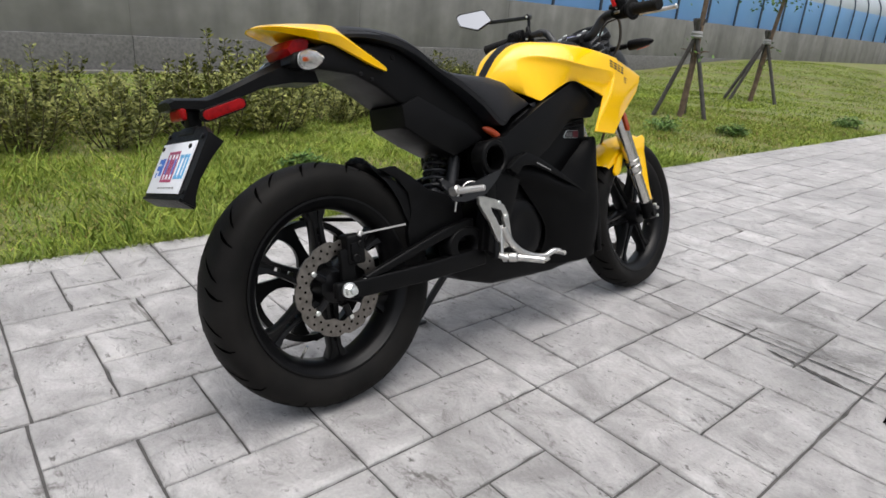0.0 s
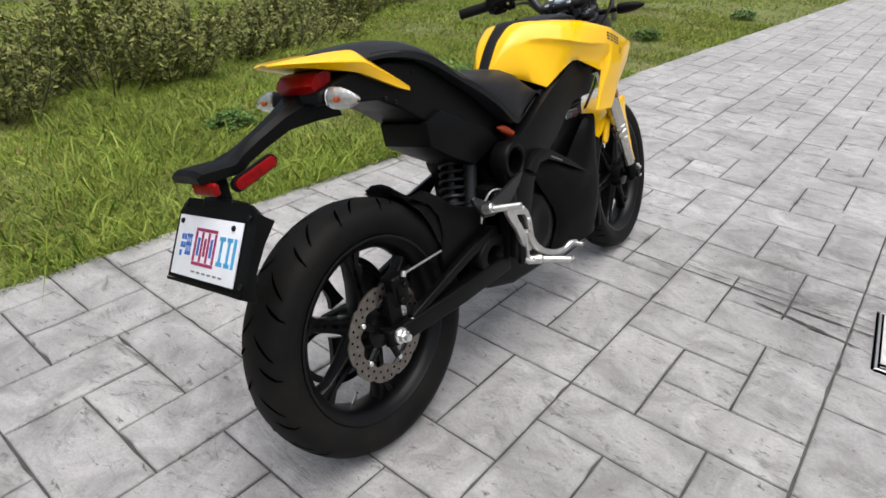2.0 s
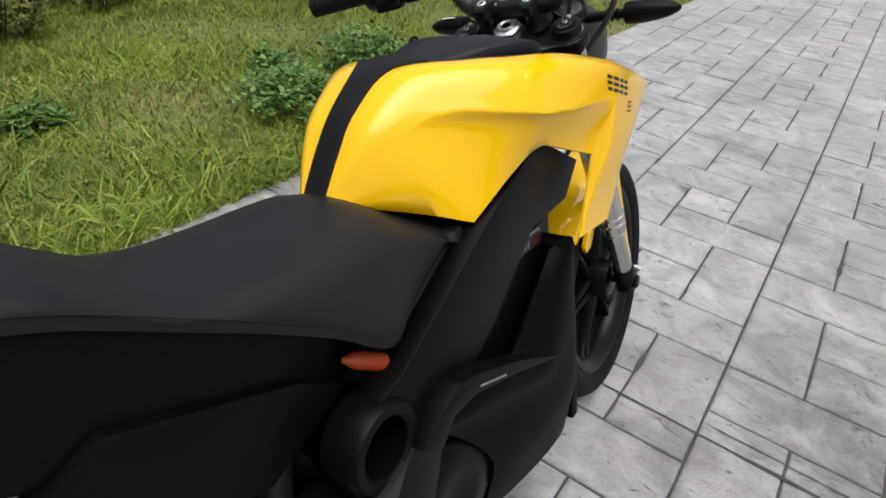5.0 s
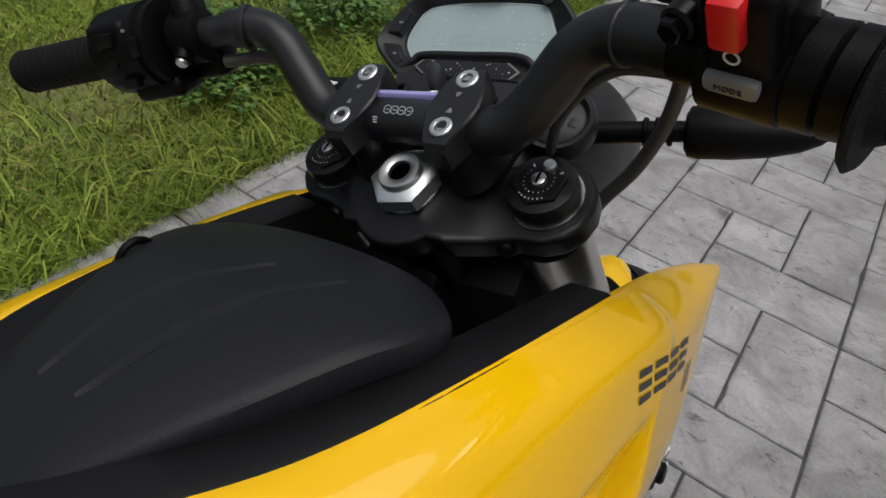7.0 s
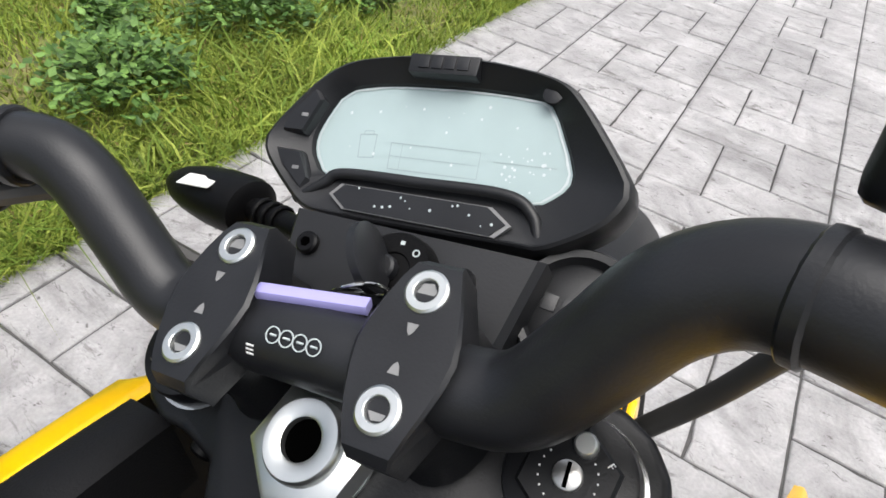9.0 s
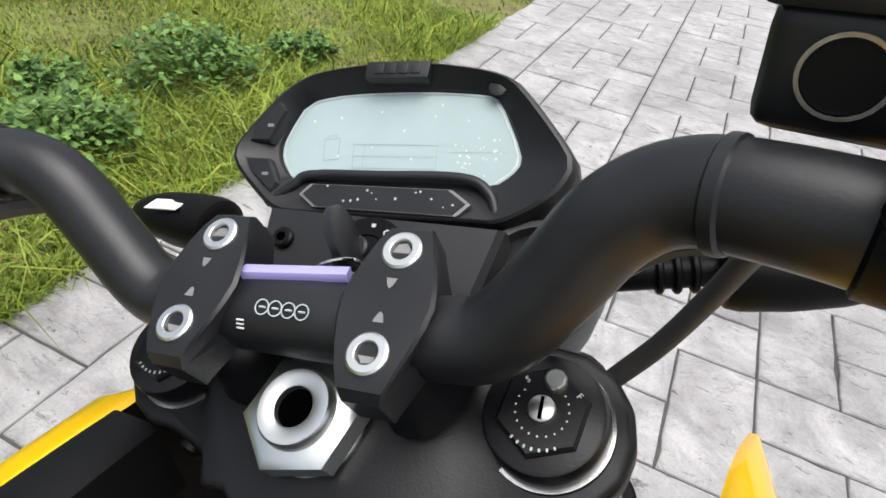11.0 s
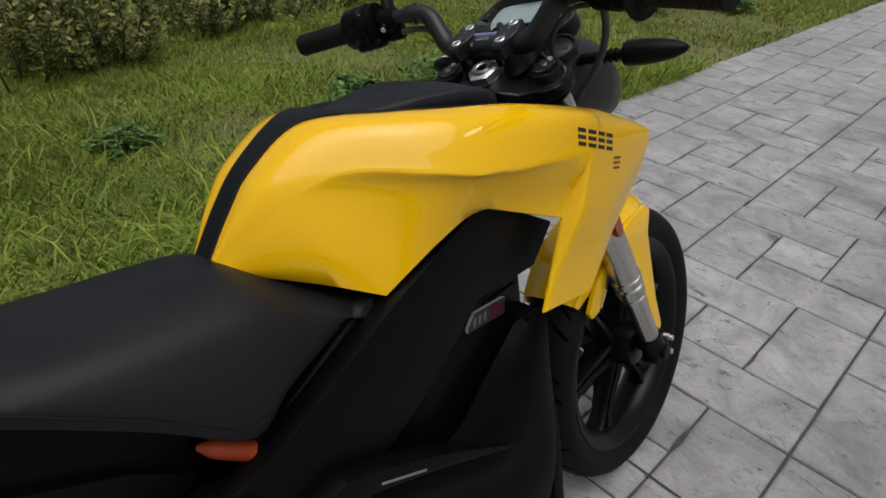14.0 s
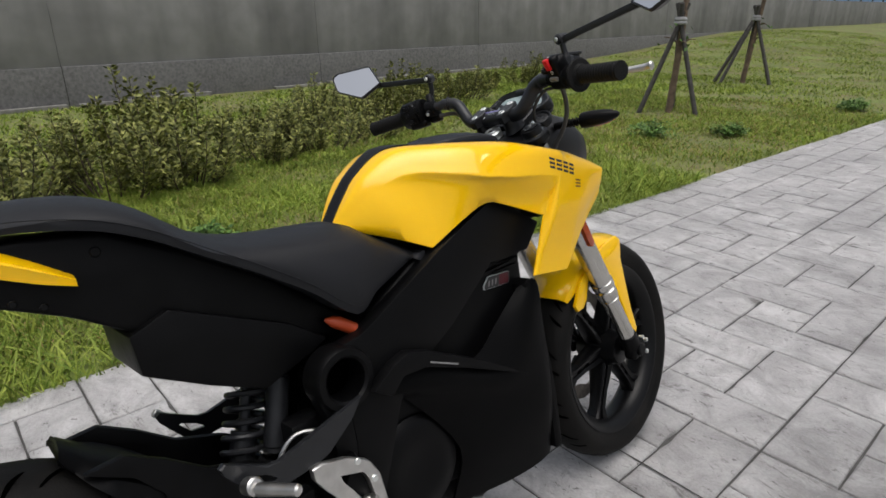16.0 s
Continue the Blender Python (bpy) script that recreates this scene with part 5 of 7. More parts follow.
# ---- front end, turned with the steering ----
for s in (1, -1):
    a, b = Vector((s * 0.085, 1.0875, 0.922)), Vector((s * 0.094, 1.383, 0.305))
    leg = steered("fork_leg", join(rod(a.lerp(b, 0.075), a.lerp(b, 0.66), 0.0265, 28), rod(a.lerp(b, 0.72), a.lerp(b, 0.98), 0.0205, 24)), FORK, None, "bright metal fork tube")
    steered("fork_collar", join(rod(a.lerp(b, 0.655), a.lerp(b, 0.685), 0.0285, 28, 0.003), rod(a.lerp(b, 0.69), a.lerp(b, 0.735), 0.0265, 28, 0.004), rod(a.lerp(b, 0.738), a.lerp(b, 0.75), 0.024, 28, 0.002)), FORK, leg)
    steered("fork_foot", join(rod(a.lerp(b, 0.93), a.lerp(b, 1.03), 0.024, 22, 0.004), turned(box((s * 0.094, 1.392, 0.300), (0.036, 0.062, 0.052), 0.012, seg=3), Matrix()), rod((s * 0.080, 1.386, 0.298), (s * 0.122, 1.386, 0.298), 0.016, 20, 0.003)), SATIN, leg, "black axle clamp")
    for dy, dz in ((0.030, 0.016), (0.026, -0.014), (0.012, 0.030)):
        steered("axle_bolt", rod((s * 0.108, 1.386 + dy, 0.298 + dz), (s * 0.120, 1.388 + dy, 0.298 + dz), 0.006, 10, 0.001), ZINC, leg)
steered("front_axle", rod((-0.11, 1.386, 0.298), (0.11, 1.386, 0.298), 0.010), RIMBLACK)
steered("front_caliper", join(box((-0.085, 1.30, 0.38), (0.05, 0.06, 0.10), 0.014, seg=3), box((-0.08, 1.32, 0.34), (0.03, 0.08, 0.04), 0.008)), SATIN, None, "black front brake caliper")

# front mudguard
rings = []
for d in np.linspace(70, 137, 20):
    a = radians(d)
    k = (d - 70) / 73
    r = 0.309
    hw = 0.030 + 0.034 * min(1, k * 4) * (1 - 0.35 * max(0, k - 0.75) * 4)
    drop = 0.018 + 0.030 * math.sin(math.pi * min(1, k * 1.05)) ** 0.7
    sec = [(-hw, r - drop), (-hw * 0.96, r - 0.012), (-hw * 0.6, r - 0.001), (0, r + 0.004), (hw * 0.6, r - 0.001), (hw * 0.96, r - 0.012), (hw, r - drop), (hw - 0.003, r - drop), (hw * 0.9, r - 0.015), (hw * 0.57, r - 0.004), (0, r + 0.001), (-hw * 0.57, r - 0.004), (-hw * 0.9, r - 0.015), (-hw + 0.003, r - drop)]
    rings.append([(x, 1.386 + q * math.cos(a), 0.295 + q * math.sin(a)) for x, q in sec])
steered("front_mudguard", loft(rings), YELLOW, None, "glossy yellow front mudguard", 45)
for s in (1, -1):
    wing = slab([(1.435, 0.585), (1.415, 0.600), (1.36, 0.590), (1.30, 0.575), (1.222, 0.528), (1.187, 0.478), (1.197, 0.462), (1.222, 0.464), (1.240, 0.480), (1.262, 0.530), (1.335, 0.545), (1.372, 0.475), (1.384, 0.350), (1.396, 0.340), (1.408, 0.350), (1.412, 0.44), (1.425, 0.54)], 0.062, 0.071, 0.003)
    for v in wing.verts:
        if v.co.z < 0.5 and v.co.y > 1.33:
            v.co.x += 0.030 * (0.5 - v.co.z) / 0.15
    if s < 0:
        wing = mirrored(wing)
    steered("mudguard_wing", wing, YELLOW, None, "", 45)
    refl = oblong((1.200, 0.676), (1.221, 0.630), 0.0105, 0.110, 0.121)
    if s < 0:
        refl = mirrored(refl)
    steered("fork_reflector", refl, AMBERRED, None, "orange-red fork reflector")

# yokes, in the steering's own axes: u right, v ahead, w along the stem
def yoke(outline, w0, w1, bevel=0.004, drop=0.0):
    bm = slab(outline, w0, w1, bevel, seg=3)
    for v in bm.verts:
        k = min(1.0, max(0.0, (abs(v.co.y) - 0.036) / 0.026))
        v.co.x -= drop * k * k * (3 - 2 * k)
    bm.transform(ST @ TC @ Matrix(((0, 1, 0, 0), (0, 0, 1, 0), (1, 0, 0, 0), (0, 0, 0, 1))))
    return bm


def ear(cx, cv, r, a0, a1, n=9):
    return [(cx + r * math.cos(radians(a)), cv + r * math.sin(radians(a))) for a in np.linspace(a0, a1, n)]


half = ear(0.087, 0.0200, 0.0335, -100, 95) + [(0.062, 0.046), (0.046, 0.030), (0.030, 0.028)]
top_out = half + [(-x, y) for x, y in half[::-1]] + [(-0.060, -0.020), (-0.042, -0.034)] + ear(0, -0.006, 0.040, 222, 318, 7) + [(0.042, -0.034), (0.060, -0.020)]
part("top_yoke", yoke(top_out, -0.032, -0.012, drop=0.017), YOKEBLACK, bike, "black cast top yoke")
part("bottom_yoke", yoke(top_out, -0.215, -0.180), SATIN, bike)
HT = ST @ TC
NT = HT @ Matrix.Diagonal((0.88, 0.88, 1, 1))
part("steering_nut", join(lathe([(-0.013, 0.0245), (-0.011, 0.0245)], 36, NT), lathe([(-0.011, 0.0262), (-0.0095, 0.0280), (0.001, 0.0280), (0.003, 0.0245)], 6, NT @ pose(0, 0, 0, 0, 0, 12)), lathe([(0.002, 0.0090), (0.002, 0.0180), (0.0065, 0.0174), (0.0078, 0.0163), (0.0078, 0.0103), (0.0070, 0.0090)], 40, NT, closed=True)), ZINC, bike, "large bright steering stem nut")
part("stem_bore", lathe([(0.0030, 0.0114), (0.0036, 0.0114)], 24, NT), HOLESHADE, bike)


def flat_text(body, size, m, material, name, parent, extrude=0.0003):
    cu = bpy.data.curves.new(name, "FONT")
    cu.body, cu.size, cu.extrude, cu.align_x, cu.align_y, cu.resolution_u = body, size, extrude, "CENTER", "CENTER", 2
    tmp = bpy.data.objects.new("tmp", cu)
    me = bpy.data.meshes.new_from_object(tmp)
    bpy.data.objects.remove(tmp)
    me.transform(m)
    me.materials.append(material)
    ob = new(name, me)
    ob.parent = parent
    return ob


for s in (1, -1):
    CAP = HT @ Matrix.Translation((0.0875 if s > 0 else -0.0865, 0.0200, -0.0195)) @ Matrix.Diagonal((0.82, 0.82, 1, 1))
    cap = part("fork_cap", join(lathe([(-0.030, 0.0320), (-0.010, 0.0320), (-0.008, 0.0292), (-0.006, 0.0288), (0.003, 0.0284), (0.006, 0.0272), (0.0065, 0.0258)], 40, CAP), lathe([(0.004, 0.0215), (0.0085, 0.0215), (0.0098, 0.0200)], 6, CAP @ pose(0, 0, 0, 0, 0, 20 * s))), YOKEBLACK, bike, "black fork cap with adjuster dial")
    part("cap_ring", lathe([(-0.0098, 0.0308), (-0.0072, 0.0308), (-0.0072, 0.0290), (-0.0098, 0.0290)], 40, CAP, closed=True), CHROME, cap)
    part("gold_tab", box((0.0, -0.0318, -0.014), (0.014, 0.002, 0.006), 0.0006, CAP @ pose(0, 0, 0, 0, 0, 38)), GOLD, cap)
    part("dial_screw", join(lathe([(0.0098, 0.0062), (0.0118, 0.0060), (0.0124, 0.0050)], 20, CAP)), ALU, cap, "slotted adjuster screw")
    part("dial_slot", box((0, 0, 0.0126), (0.0016, 0.010, 0.0008), 0, CAP), HOLESHADE, cap, smooth=0)
    part("air_screw", lathe([(0.0098, 0.0052), (0.0125, 0.0050), (0.0135, 0.0040)], 12, CAP @ Matrix.Translation((0.004, 0.0135, 0))), ZINC, cap)
    dots = bmesh.new()
    for k in range(15):
        a = radians(140 + 260 * k / 14)
        c = Vector((0.0118 * math.cos(a), 0.0118 * math.sin(a), 0.0101))
        ngon([c + Vector((0.0005 * math.cos(q * 1.0472), 0.0005 * math.sin(q * 1.0472), 0)) for q in range(6)], CAP, dots)
    tagged(part("dial_dots", dots, WHITE, cap, smooth=0), kind="stuff")
    for k in range(7):
        a = radians(-128 + 11 * k)
        part("dial_mark", box((0, 0.0175, 0.0101), (0.0009, 0.0015, 0.0003), 0, CAP @ pose(0, 0, 0, 0, 0, math.degrees(a) - 90)), FILM, cap, smooth=0)
    flat_text("S", 0.0042, CAP @ Matrix.Translation((-0.0085, 0.0125, 0.0101)) @ pose(0, 0, 0, 0, 0, 35), WHITE, "dial_letter", cap)
    flat_text("F", 0.0042, CAP @ Matrix.Translation((0.0150, 0.0085, 0.0101)) @ pose(0, 0, 0, 0, 0, -40), WHITE, "dial_letter", cap)
    part("yoke_pinch_bolt", rod(HT @ Vector((s * 0.070, -0.010, -0.039)), HT @ Vector((s * 0.073, -0.020, -0.039)), 0.0065, 12, 0.0015), SATIN, bike)

# handlebar clamps
for s in (1, -1):
    u = s * 0.0392
    tower = loft([[HT @ Vector((u + g * math.cos(q), 0.032 + 0.028 * f * math.sin(q), w)) for q in np.linspace(0, 2 * math.pi, 24, endpoint=False)] for w, g, f in ((-0.014, 0.0215, 1.10), (-0.008, 0.0180, 1.0), (0.002, 0.0158, 0.95), (0.019, 0.0150, 0.93))])
    part("bar_riser", tower, YOKEBLACK, bike, "black handlebar riser")
    prof = [(-0.001, 0.017), (-0.001, 0.033), (0.002, 0.0372), (0.008, 0.0386), (0.016, 0.0390), (0.024, 0.0390), (0.032, 0.0390), (0.040, 0.0390), (0.048, 0.0390), (0.056, 0.0386), (0.062, 0.0372), (0.065, 0.033), (0.065, 0.017), (0.048, 0.017), (0.032, 0.017), (0.016, 0.017)]
    rings = []
    for x, k in ((-0.0175, 0.94), (-0.016, 1.0), (0.016, 1.0), (0.0175, 0.94)):
        rings.append([HT @ Vector((u + x * (1 - 0.58 * (abs(v - 0.032) / 0.033) ** 1.5), 0.031 + (v - 0.031) * k, 0.020 + (w - 0.020) * k)) for v, w in prof])
    cl = part("bar_clamp", loft(rings), BARBLACK, bike, "black handlebar clamp", 25)
    for v in (0.0135, 0.0520):
        B = HT @ Matrix.Translation((u, v, 0.0368)) @ Matrix.Diagonal((0.84, 0.84, 0.6, 1))
        part("clamp_bolt", lathe([(0.0, 0.0088), (0.0046, 0.0088), (0.0058, 0.0078), (0.0058, 0.0052), (0.0053, 0.0048), (0.0030, 0.0046)], 30, B), ZINC, cl, "zinc-plated socket bolt")
        part("bolt_socket", lathe([(0.0030, 0.0043), (0.0034, 0.0040)], 6, B @ pose(0, 0, 0, 0, 0, 10)), GREYKEY, cl)
        k = 1 if v < 0.03 else -1
        part("clamp_mark", turned(ngon([(-0.0020, v + k * 0.0110, 0.0396), (0.0020, v + k * 0.0110, 0.0396), (0.0011, v + k * 0.0138, 0.0396), (0, v + k * 0.0150, 0.0396), (-0.0011, v + k * 0.0138, 0.0396)], Matrix.Translation((u, 0, -0.0003))), HT), GREYKEY, cl, smooth=0)

right = [(0.0, 1.091, 0.951), (0.055, 1.091, 0.951), (0.075, 1.092, 0.956), (0.093, 1.097, 0.975), (0.110, 1.101, 0.996), (0.128, 1.101, 1.006), (0.150, 1.093, 1.008), (0.20, 1.077, 1.003), (0.345, 1.035, 0.987)]
pts = spl([(-x, y, z) for x, y, z in right[::-1]][:-1] + right, 6)
rad = [0.0150 if abs(p.x) < 0.06 else 0.0150 if -0.06 < p.x < 0.185 else 0.0136 if abs(p.x) < 0.155 else 0.0112 for p in pts]
bar = steered("handlebar", tube(pts, rad, 20), BARBLACK, None, "matt black tapered handlebar")
for s in (1, -1):
    steered("bar_band", rod((s * 0.136, 1.0985, 1.0075), (s * 0.141, 1.0965, 1.0078), 0.0162, 20, 0.001), BARBLACK, bar)
# round marks where the maker's name stands on the bar
for k in range(4):
    rim_bm = lathe([(0.0, 0.0029), (0.0, 0.0034), (0.0003, 0.0034), (0.0003, 0.0029)], 20, Matrix.Translation((-0.001 + 0.0056 * (k - 1.5), 1.0910 - 0.0099, 0.9510 + 0.01180)) @ pose(0, 0, 0, 40) @ Matrix.Diagonal((0.88, 0.88, 1, 1)), closed=True)
    steered("bar_ring_mark", rim_bm, FILM, bar, "", 0)
    steered("bar_mark", box((-0.001 + 0.0056 * (k - 1.5), 1.0910 - 0.0099, 0.9510 + 0.01180), (0.0026, 0.0006, 0.0006), 0), FILM, bar, "", 0)
for k in range(3):
    steered("bar_scale_mark", turned(box((-0.0185, 0, 0), (0.0032, 0.0006, 0.0004), 0), Matrix.Translation((0, 1.0910 - 0.0149 * math.sin(radians(62 + 6 * k)), 0.9510 + 0.0152 * math.cos(radians(62 + 6 * k)))) @ pose(0, 0, 0, 62 + 6 * k)), WHITE, bar, "", 0)


def bar_frame(x):
    """Axes on the handlebar at x: first along the bar outward, third up."""
    s = 1 if x > 0 else -1
    d = Vector((s * 0.145, -0.042, -0.016)).normalized()
    q = abs(x)
    o = Vector((x, 1.077 - (q - 0.20) * 0.29, 1.003 - (q - 0.20) * 0.11))
    y = Vector((0, 0, 1)).cross(d * s).normalized()
    z = (d * s).cross(y)
    return ST @ Matrix(((s * d.x, y.x, z.x, o.x), (s * d.y, y.y, z.y, o.y), (s * d.z, y.z, z.z, o.z), (0, 0, 0, 1)))


BX = pose(0, 0, 0, 0, 90, 0)
for s in (1, -1):
    G = bar_frame(0.249 if s > 0 else -0.256) @ pose(0, 0, 0, 0, 90 * s, 0)
    prof = [(0.0, 0.0165)]
    for k in range(13):
        prof += [(0.006 + 0.0068 * k, 0.0168), (0.0075 + 0.0068 * k, 0.0174), (0.0105 + 0.0068 * k, 0.0174), (0.012 + 0.0068 * k, 0.0168)]
    prof += [(0.098, 0.0168), (0.101, 0.0180), (0.104, 0.0170), (0.1045, 0.010)]
    grip = part("hand_grip", lathe(prof, 28, G), GRIP, bike, "black ribbed rubber grip")
    part("grip_flange", lathe([(-0.006, 0.0180), (-0.0045, 0.0305 if s > 0 else 0.0195), (-0.0025, 0.0325 if s > 0 else 0.020), (-0.0005, 0.0305 if s > 0 else 0.0195), (0.0005, 0.0215 if s > 0 else 0.0190), (0.006, 0.0180)], 32, G), GRIP, grip)
# right: kill switch, throttle tube, brake lever and its reservoir
R0 = bar_frame(0.202)
R = R0 @ pose(0, 0, 0, 28) @ Matrix.Translation((0, 0.012, 0.012))
pod = part("right_switch_pod", join(turned(box((-0.001, -0.0125, 0.007), (0.039, 0.033, 0.054), 0.012, seg=4), R), turned(box((0.001, -0.022, 0.015), (0.032, 0.020, 0.050), 0.007, seg=3), R), turned(box((0, 0.004, -0.018), (0.034, 0.034, 0.022), 0.008), R), turned(lathe([(-0.019, 0.021), (-0.017, 0.0235), (0.017, 0.0235), (0.019, 0.021)], 32, BX), R0)), PLASTIC, bike, "black right-hand switch housing")
part("throttle_sleeve", join(lathe([(0.018, 0.021), (0.019, 0.0225), (0.030, 0.0225), (0.031, 0.021), (0.033, 0.0225), (0.042, 0.0220), (0.043, 0.019)], 32, R0 @ BX)), PLASTIC, bike)
part("stop_switch", turned(box((-0.0005, -0.0330, 0.0290), (0.0135, 0.009, 0.023), 0.003), R), SWRED, pod, "red engine stop switch")
part("mode_button", turned(box((0.000, -0.0325, -0.0030), (0.024, 0.008, 0.0095), 0.003), R), GREYKEY, pod, "grey mode button")
flat_text("MODE", 0.0042, R @ Matrix.Translation((0.0, -0.0367, -0.0030)) @ pose(0, 0, 0, 90), LETTER, "button_text", pod)
part("run_mark", turned(lathe([(0, 0.0026), (0, 0.0036), (0.0004, 0.0036), (0.0004, 0.0026)], 20, pose(0.0, -0.0324, 0.0108, 90), closed=True), R), WHITE, pod, smooth=0)
part("off_mark", turned(join(lathe([(0, 0.0021), (0, 0.0027), (0.0004, 0.0027), (0.0004, 0.0021)], 16, pose(0.001, -0.0243, 0.0403), closed=True), box((0.001, -0.0243, 0.0405), (0.0008, 0.0075, 0.0004), 0, pose(0.001, -0.0243, 0.0405, 0, 0, 50) @ pose(-0.001, 0.0243, -0.0405)), box((-0.0035, -0.0243, 0.0405), (0.0028, 0.0008, 0.0004), 0)), R), FILM, pod, smooth=0)
C2 = bar_frame(0.158)
C3 = bar_frame(0.176)
part("brake_lever_clamp", join(turned(lathe([(-0.009, 0.0150), (-0.008, 0.0165), (0.008, 0.0165), (0.009, 0.0150)], 28, BX), C3), turned(box((0, 0.020, 0.004), (0.018, 0.026, 0.026), 0.005, seg=3), C3), turned(box((0, -0.004, 0.018), (0.016, 0.022, 0.010), 0.003), C3)), SATIN, bike)
part("lever_clamp_boss", join(rod((0.1690, 1.080, 1.0300), (0.1815, 1.114, 1.0475), 0.0095, 20, 0.002), rod((0.1755, 1.097, 1.020), (0.1755, 1.097, 1.038), 0.010, 16, 0.003)), BARBLACK, bike, "black round boss of the lever clamp")
part("clamp_screw", join(rod((0.1665, 1.073, 1.0265), (0.1695, 1.081, 1.0305), 0.0085, 20, 0.0015), rod((0.1650, 1.069, 1.0245), (0.1668, 1.074, 1.027), 0.0062, 6, 0.001)), RIMBLACK, bike)
resv = part("brake_reservoir", join(turned(box((0.000, 0.046, 0.024), (0.052, 0.044, 0.034), 0.007, seg=3), C2), turned(box((0.000, 0.046, 0.0425), (0.056, 0.048, 0.007), 0.003), C2)), BARBLACK, bike, "black front brake fluid reservoir")
part("sight_glass", turned(lathe([(0.0, 0.0108), (0.002, 0.0108), (0.002, 0.0096), (0.0, 0.0096)], 26, pose(-0.006, 0.0238, 0.025, 90), closed=True), C2), FORK, resv, "round sight glass")
part("sight_pane", turned(lathe([(0.0, 0.0094), (0.0012, 0.0094)], 24, pose(-0.006, 0.0238, 0.025, 90)), C2), DARK, resv)
lev = spl([(0.185, 1.118, 0.998), (0.215, 1.128, 0.996), (0.27, 1.138, 0.992), (0.33, 1.148, 0.990), (0.352, 1.150, 0.990)], 5)
steered("brake_lever", tube(lev, [0.0065] * 18 + [0.0075, 0.009, 0.0065], 12), ALU, None, "silver brake lever")
# left: switch block
Lf = bar_frame(-0.221)
lpod = part("left_switch_pod", join(turned(lathe([(-0.034, 0.020), (-0.033, 0.029), (-0.029, 0.0315), (-0.012, 0.0325), (0.012, 0.0325), (0.013, 0.0300), (0.017, 0.0300), (0.018, 0.0315), (0.023, 0.0310), (0.025, 0.022)], 36, BX @ Matrix.Translation((0.0, -0.003, 0))), Lf), turned(box((-0.012, -0.012, 0.002), (0.040, 0.040, 0.050), 0.012, seg=4), Lf), turned(lathe([(0.028, 0.016), (0.029, 0.0195), (0.050, 0.0195), (0.052, 0.016)], 28, BX), Lf), turned(rod((0.041, 0.0, 0.012), (0.041, 0.004, 0.036), 0.011, 16, 0.003, r2=0.008), Lf), turned(rod((0.038, -0.014, -0.006), (0.038, -0.022, -0.012), 0.0065, 12, 0.001), Lf), turned(box((0.004, -0.008, -0.029), (0.046, 0.030, 0.016), 0.007, seg=3), Lf), turned(box((0.040, 0.012, -0.020), (0.030, 0.024, 0.026), 0.008, seg=3), Lf)), PLASTIC, bike, "black left-hand switch housing")
for x, z, w, h in ((-0.010, 0.014, 0.016, 0.010), (-0.012, -0.002, 0.012, 0.008), (-0.004, -0.018, 0.014, 0.008), (0.014, 0.006, 0.008, 0.014)):
    part("switch_button", turned(box((x, -0.033, z), (w, 0.007, h), 0.002), Lf), RIMBLACK, lpod)
for x, z in ((0.008, 0.018), (0.004, -0.004)):
    part("switch_mark", turned(box((x, -0.0315, z), (0.003, 0.001, 0.0022), 0), Lf), GREYKEY, lpod, smooth=0)
part("pod_screw", turned(rod((0.038, -0.0215, -0.0115), (0.038, -0.0245, -0.0135), 0.0045, 12, 0.001), Lf), ZINC, lpod)

# mirrors, as they stand with the steering turned
MN = Vector((0.344, -0.815, 0.465)).normalized()
M1 = Vector((-0.933, -0.2545, 0.2545)).normalized()
M1 = (M1 - MN * M1.dot(MN)).normalized()
M2 = -MN.cross(M1)
foot, joint, inner = Vector((-0.206, 1.090, 1.022)), Vector((-0.199, 1.090, 1.069)), Vector((-0.364, 1.061, 1.089))
MF = Matrix(((M1.x, M2.x, MN.x, inner.x), (M1.y, M2.y, MN.y, inner.y), (M1.z, M2.z, MN.z, inner.z), (0, 0, 0, 1)))
MIRROR_OUT = [(-0.003, 0.001), (0.050, 0.0425), (0.060, 0.0430), (0.154, 0.013), (0.164, 0.003), (0.162, -0.006), (0.134, -0.036), (0.124, -0.0405), (0.045, -0.0470), (0.038, -0.0450)]


def mirror_inset(k):
    return [(0.082 + (p - 0.082) * k, q * k) for p, q in MIRROR_OUT]


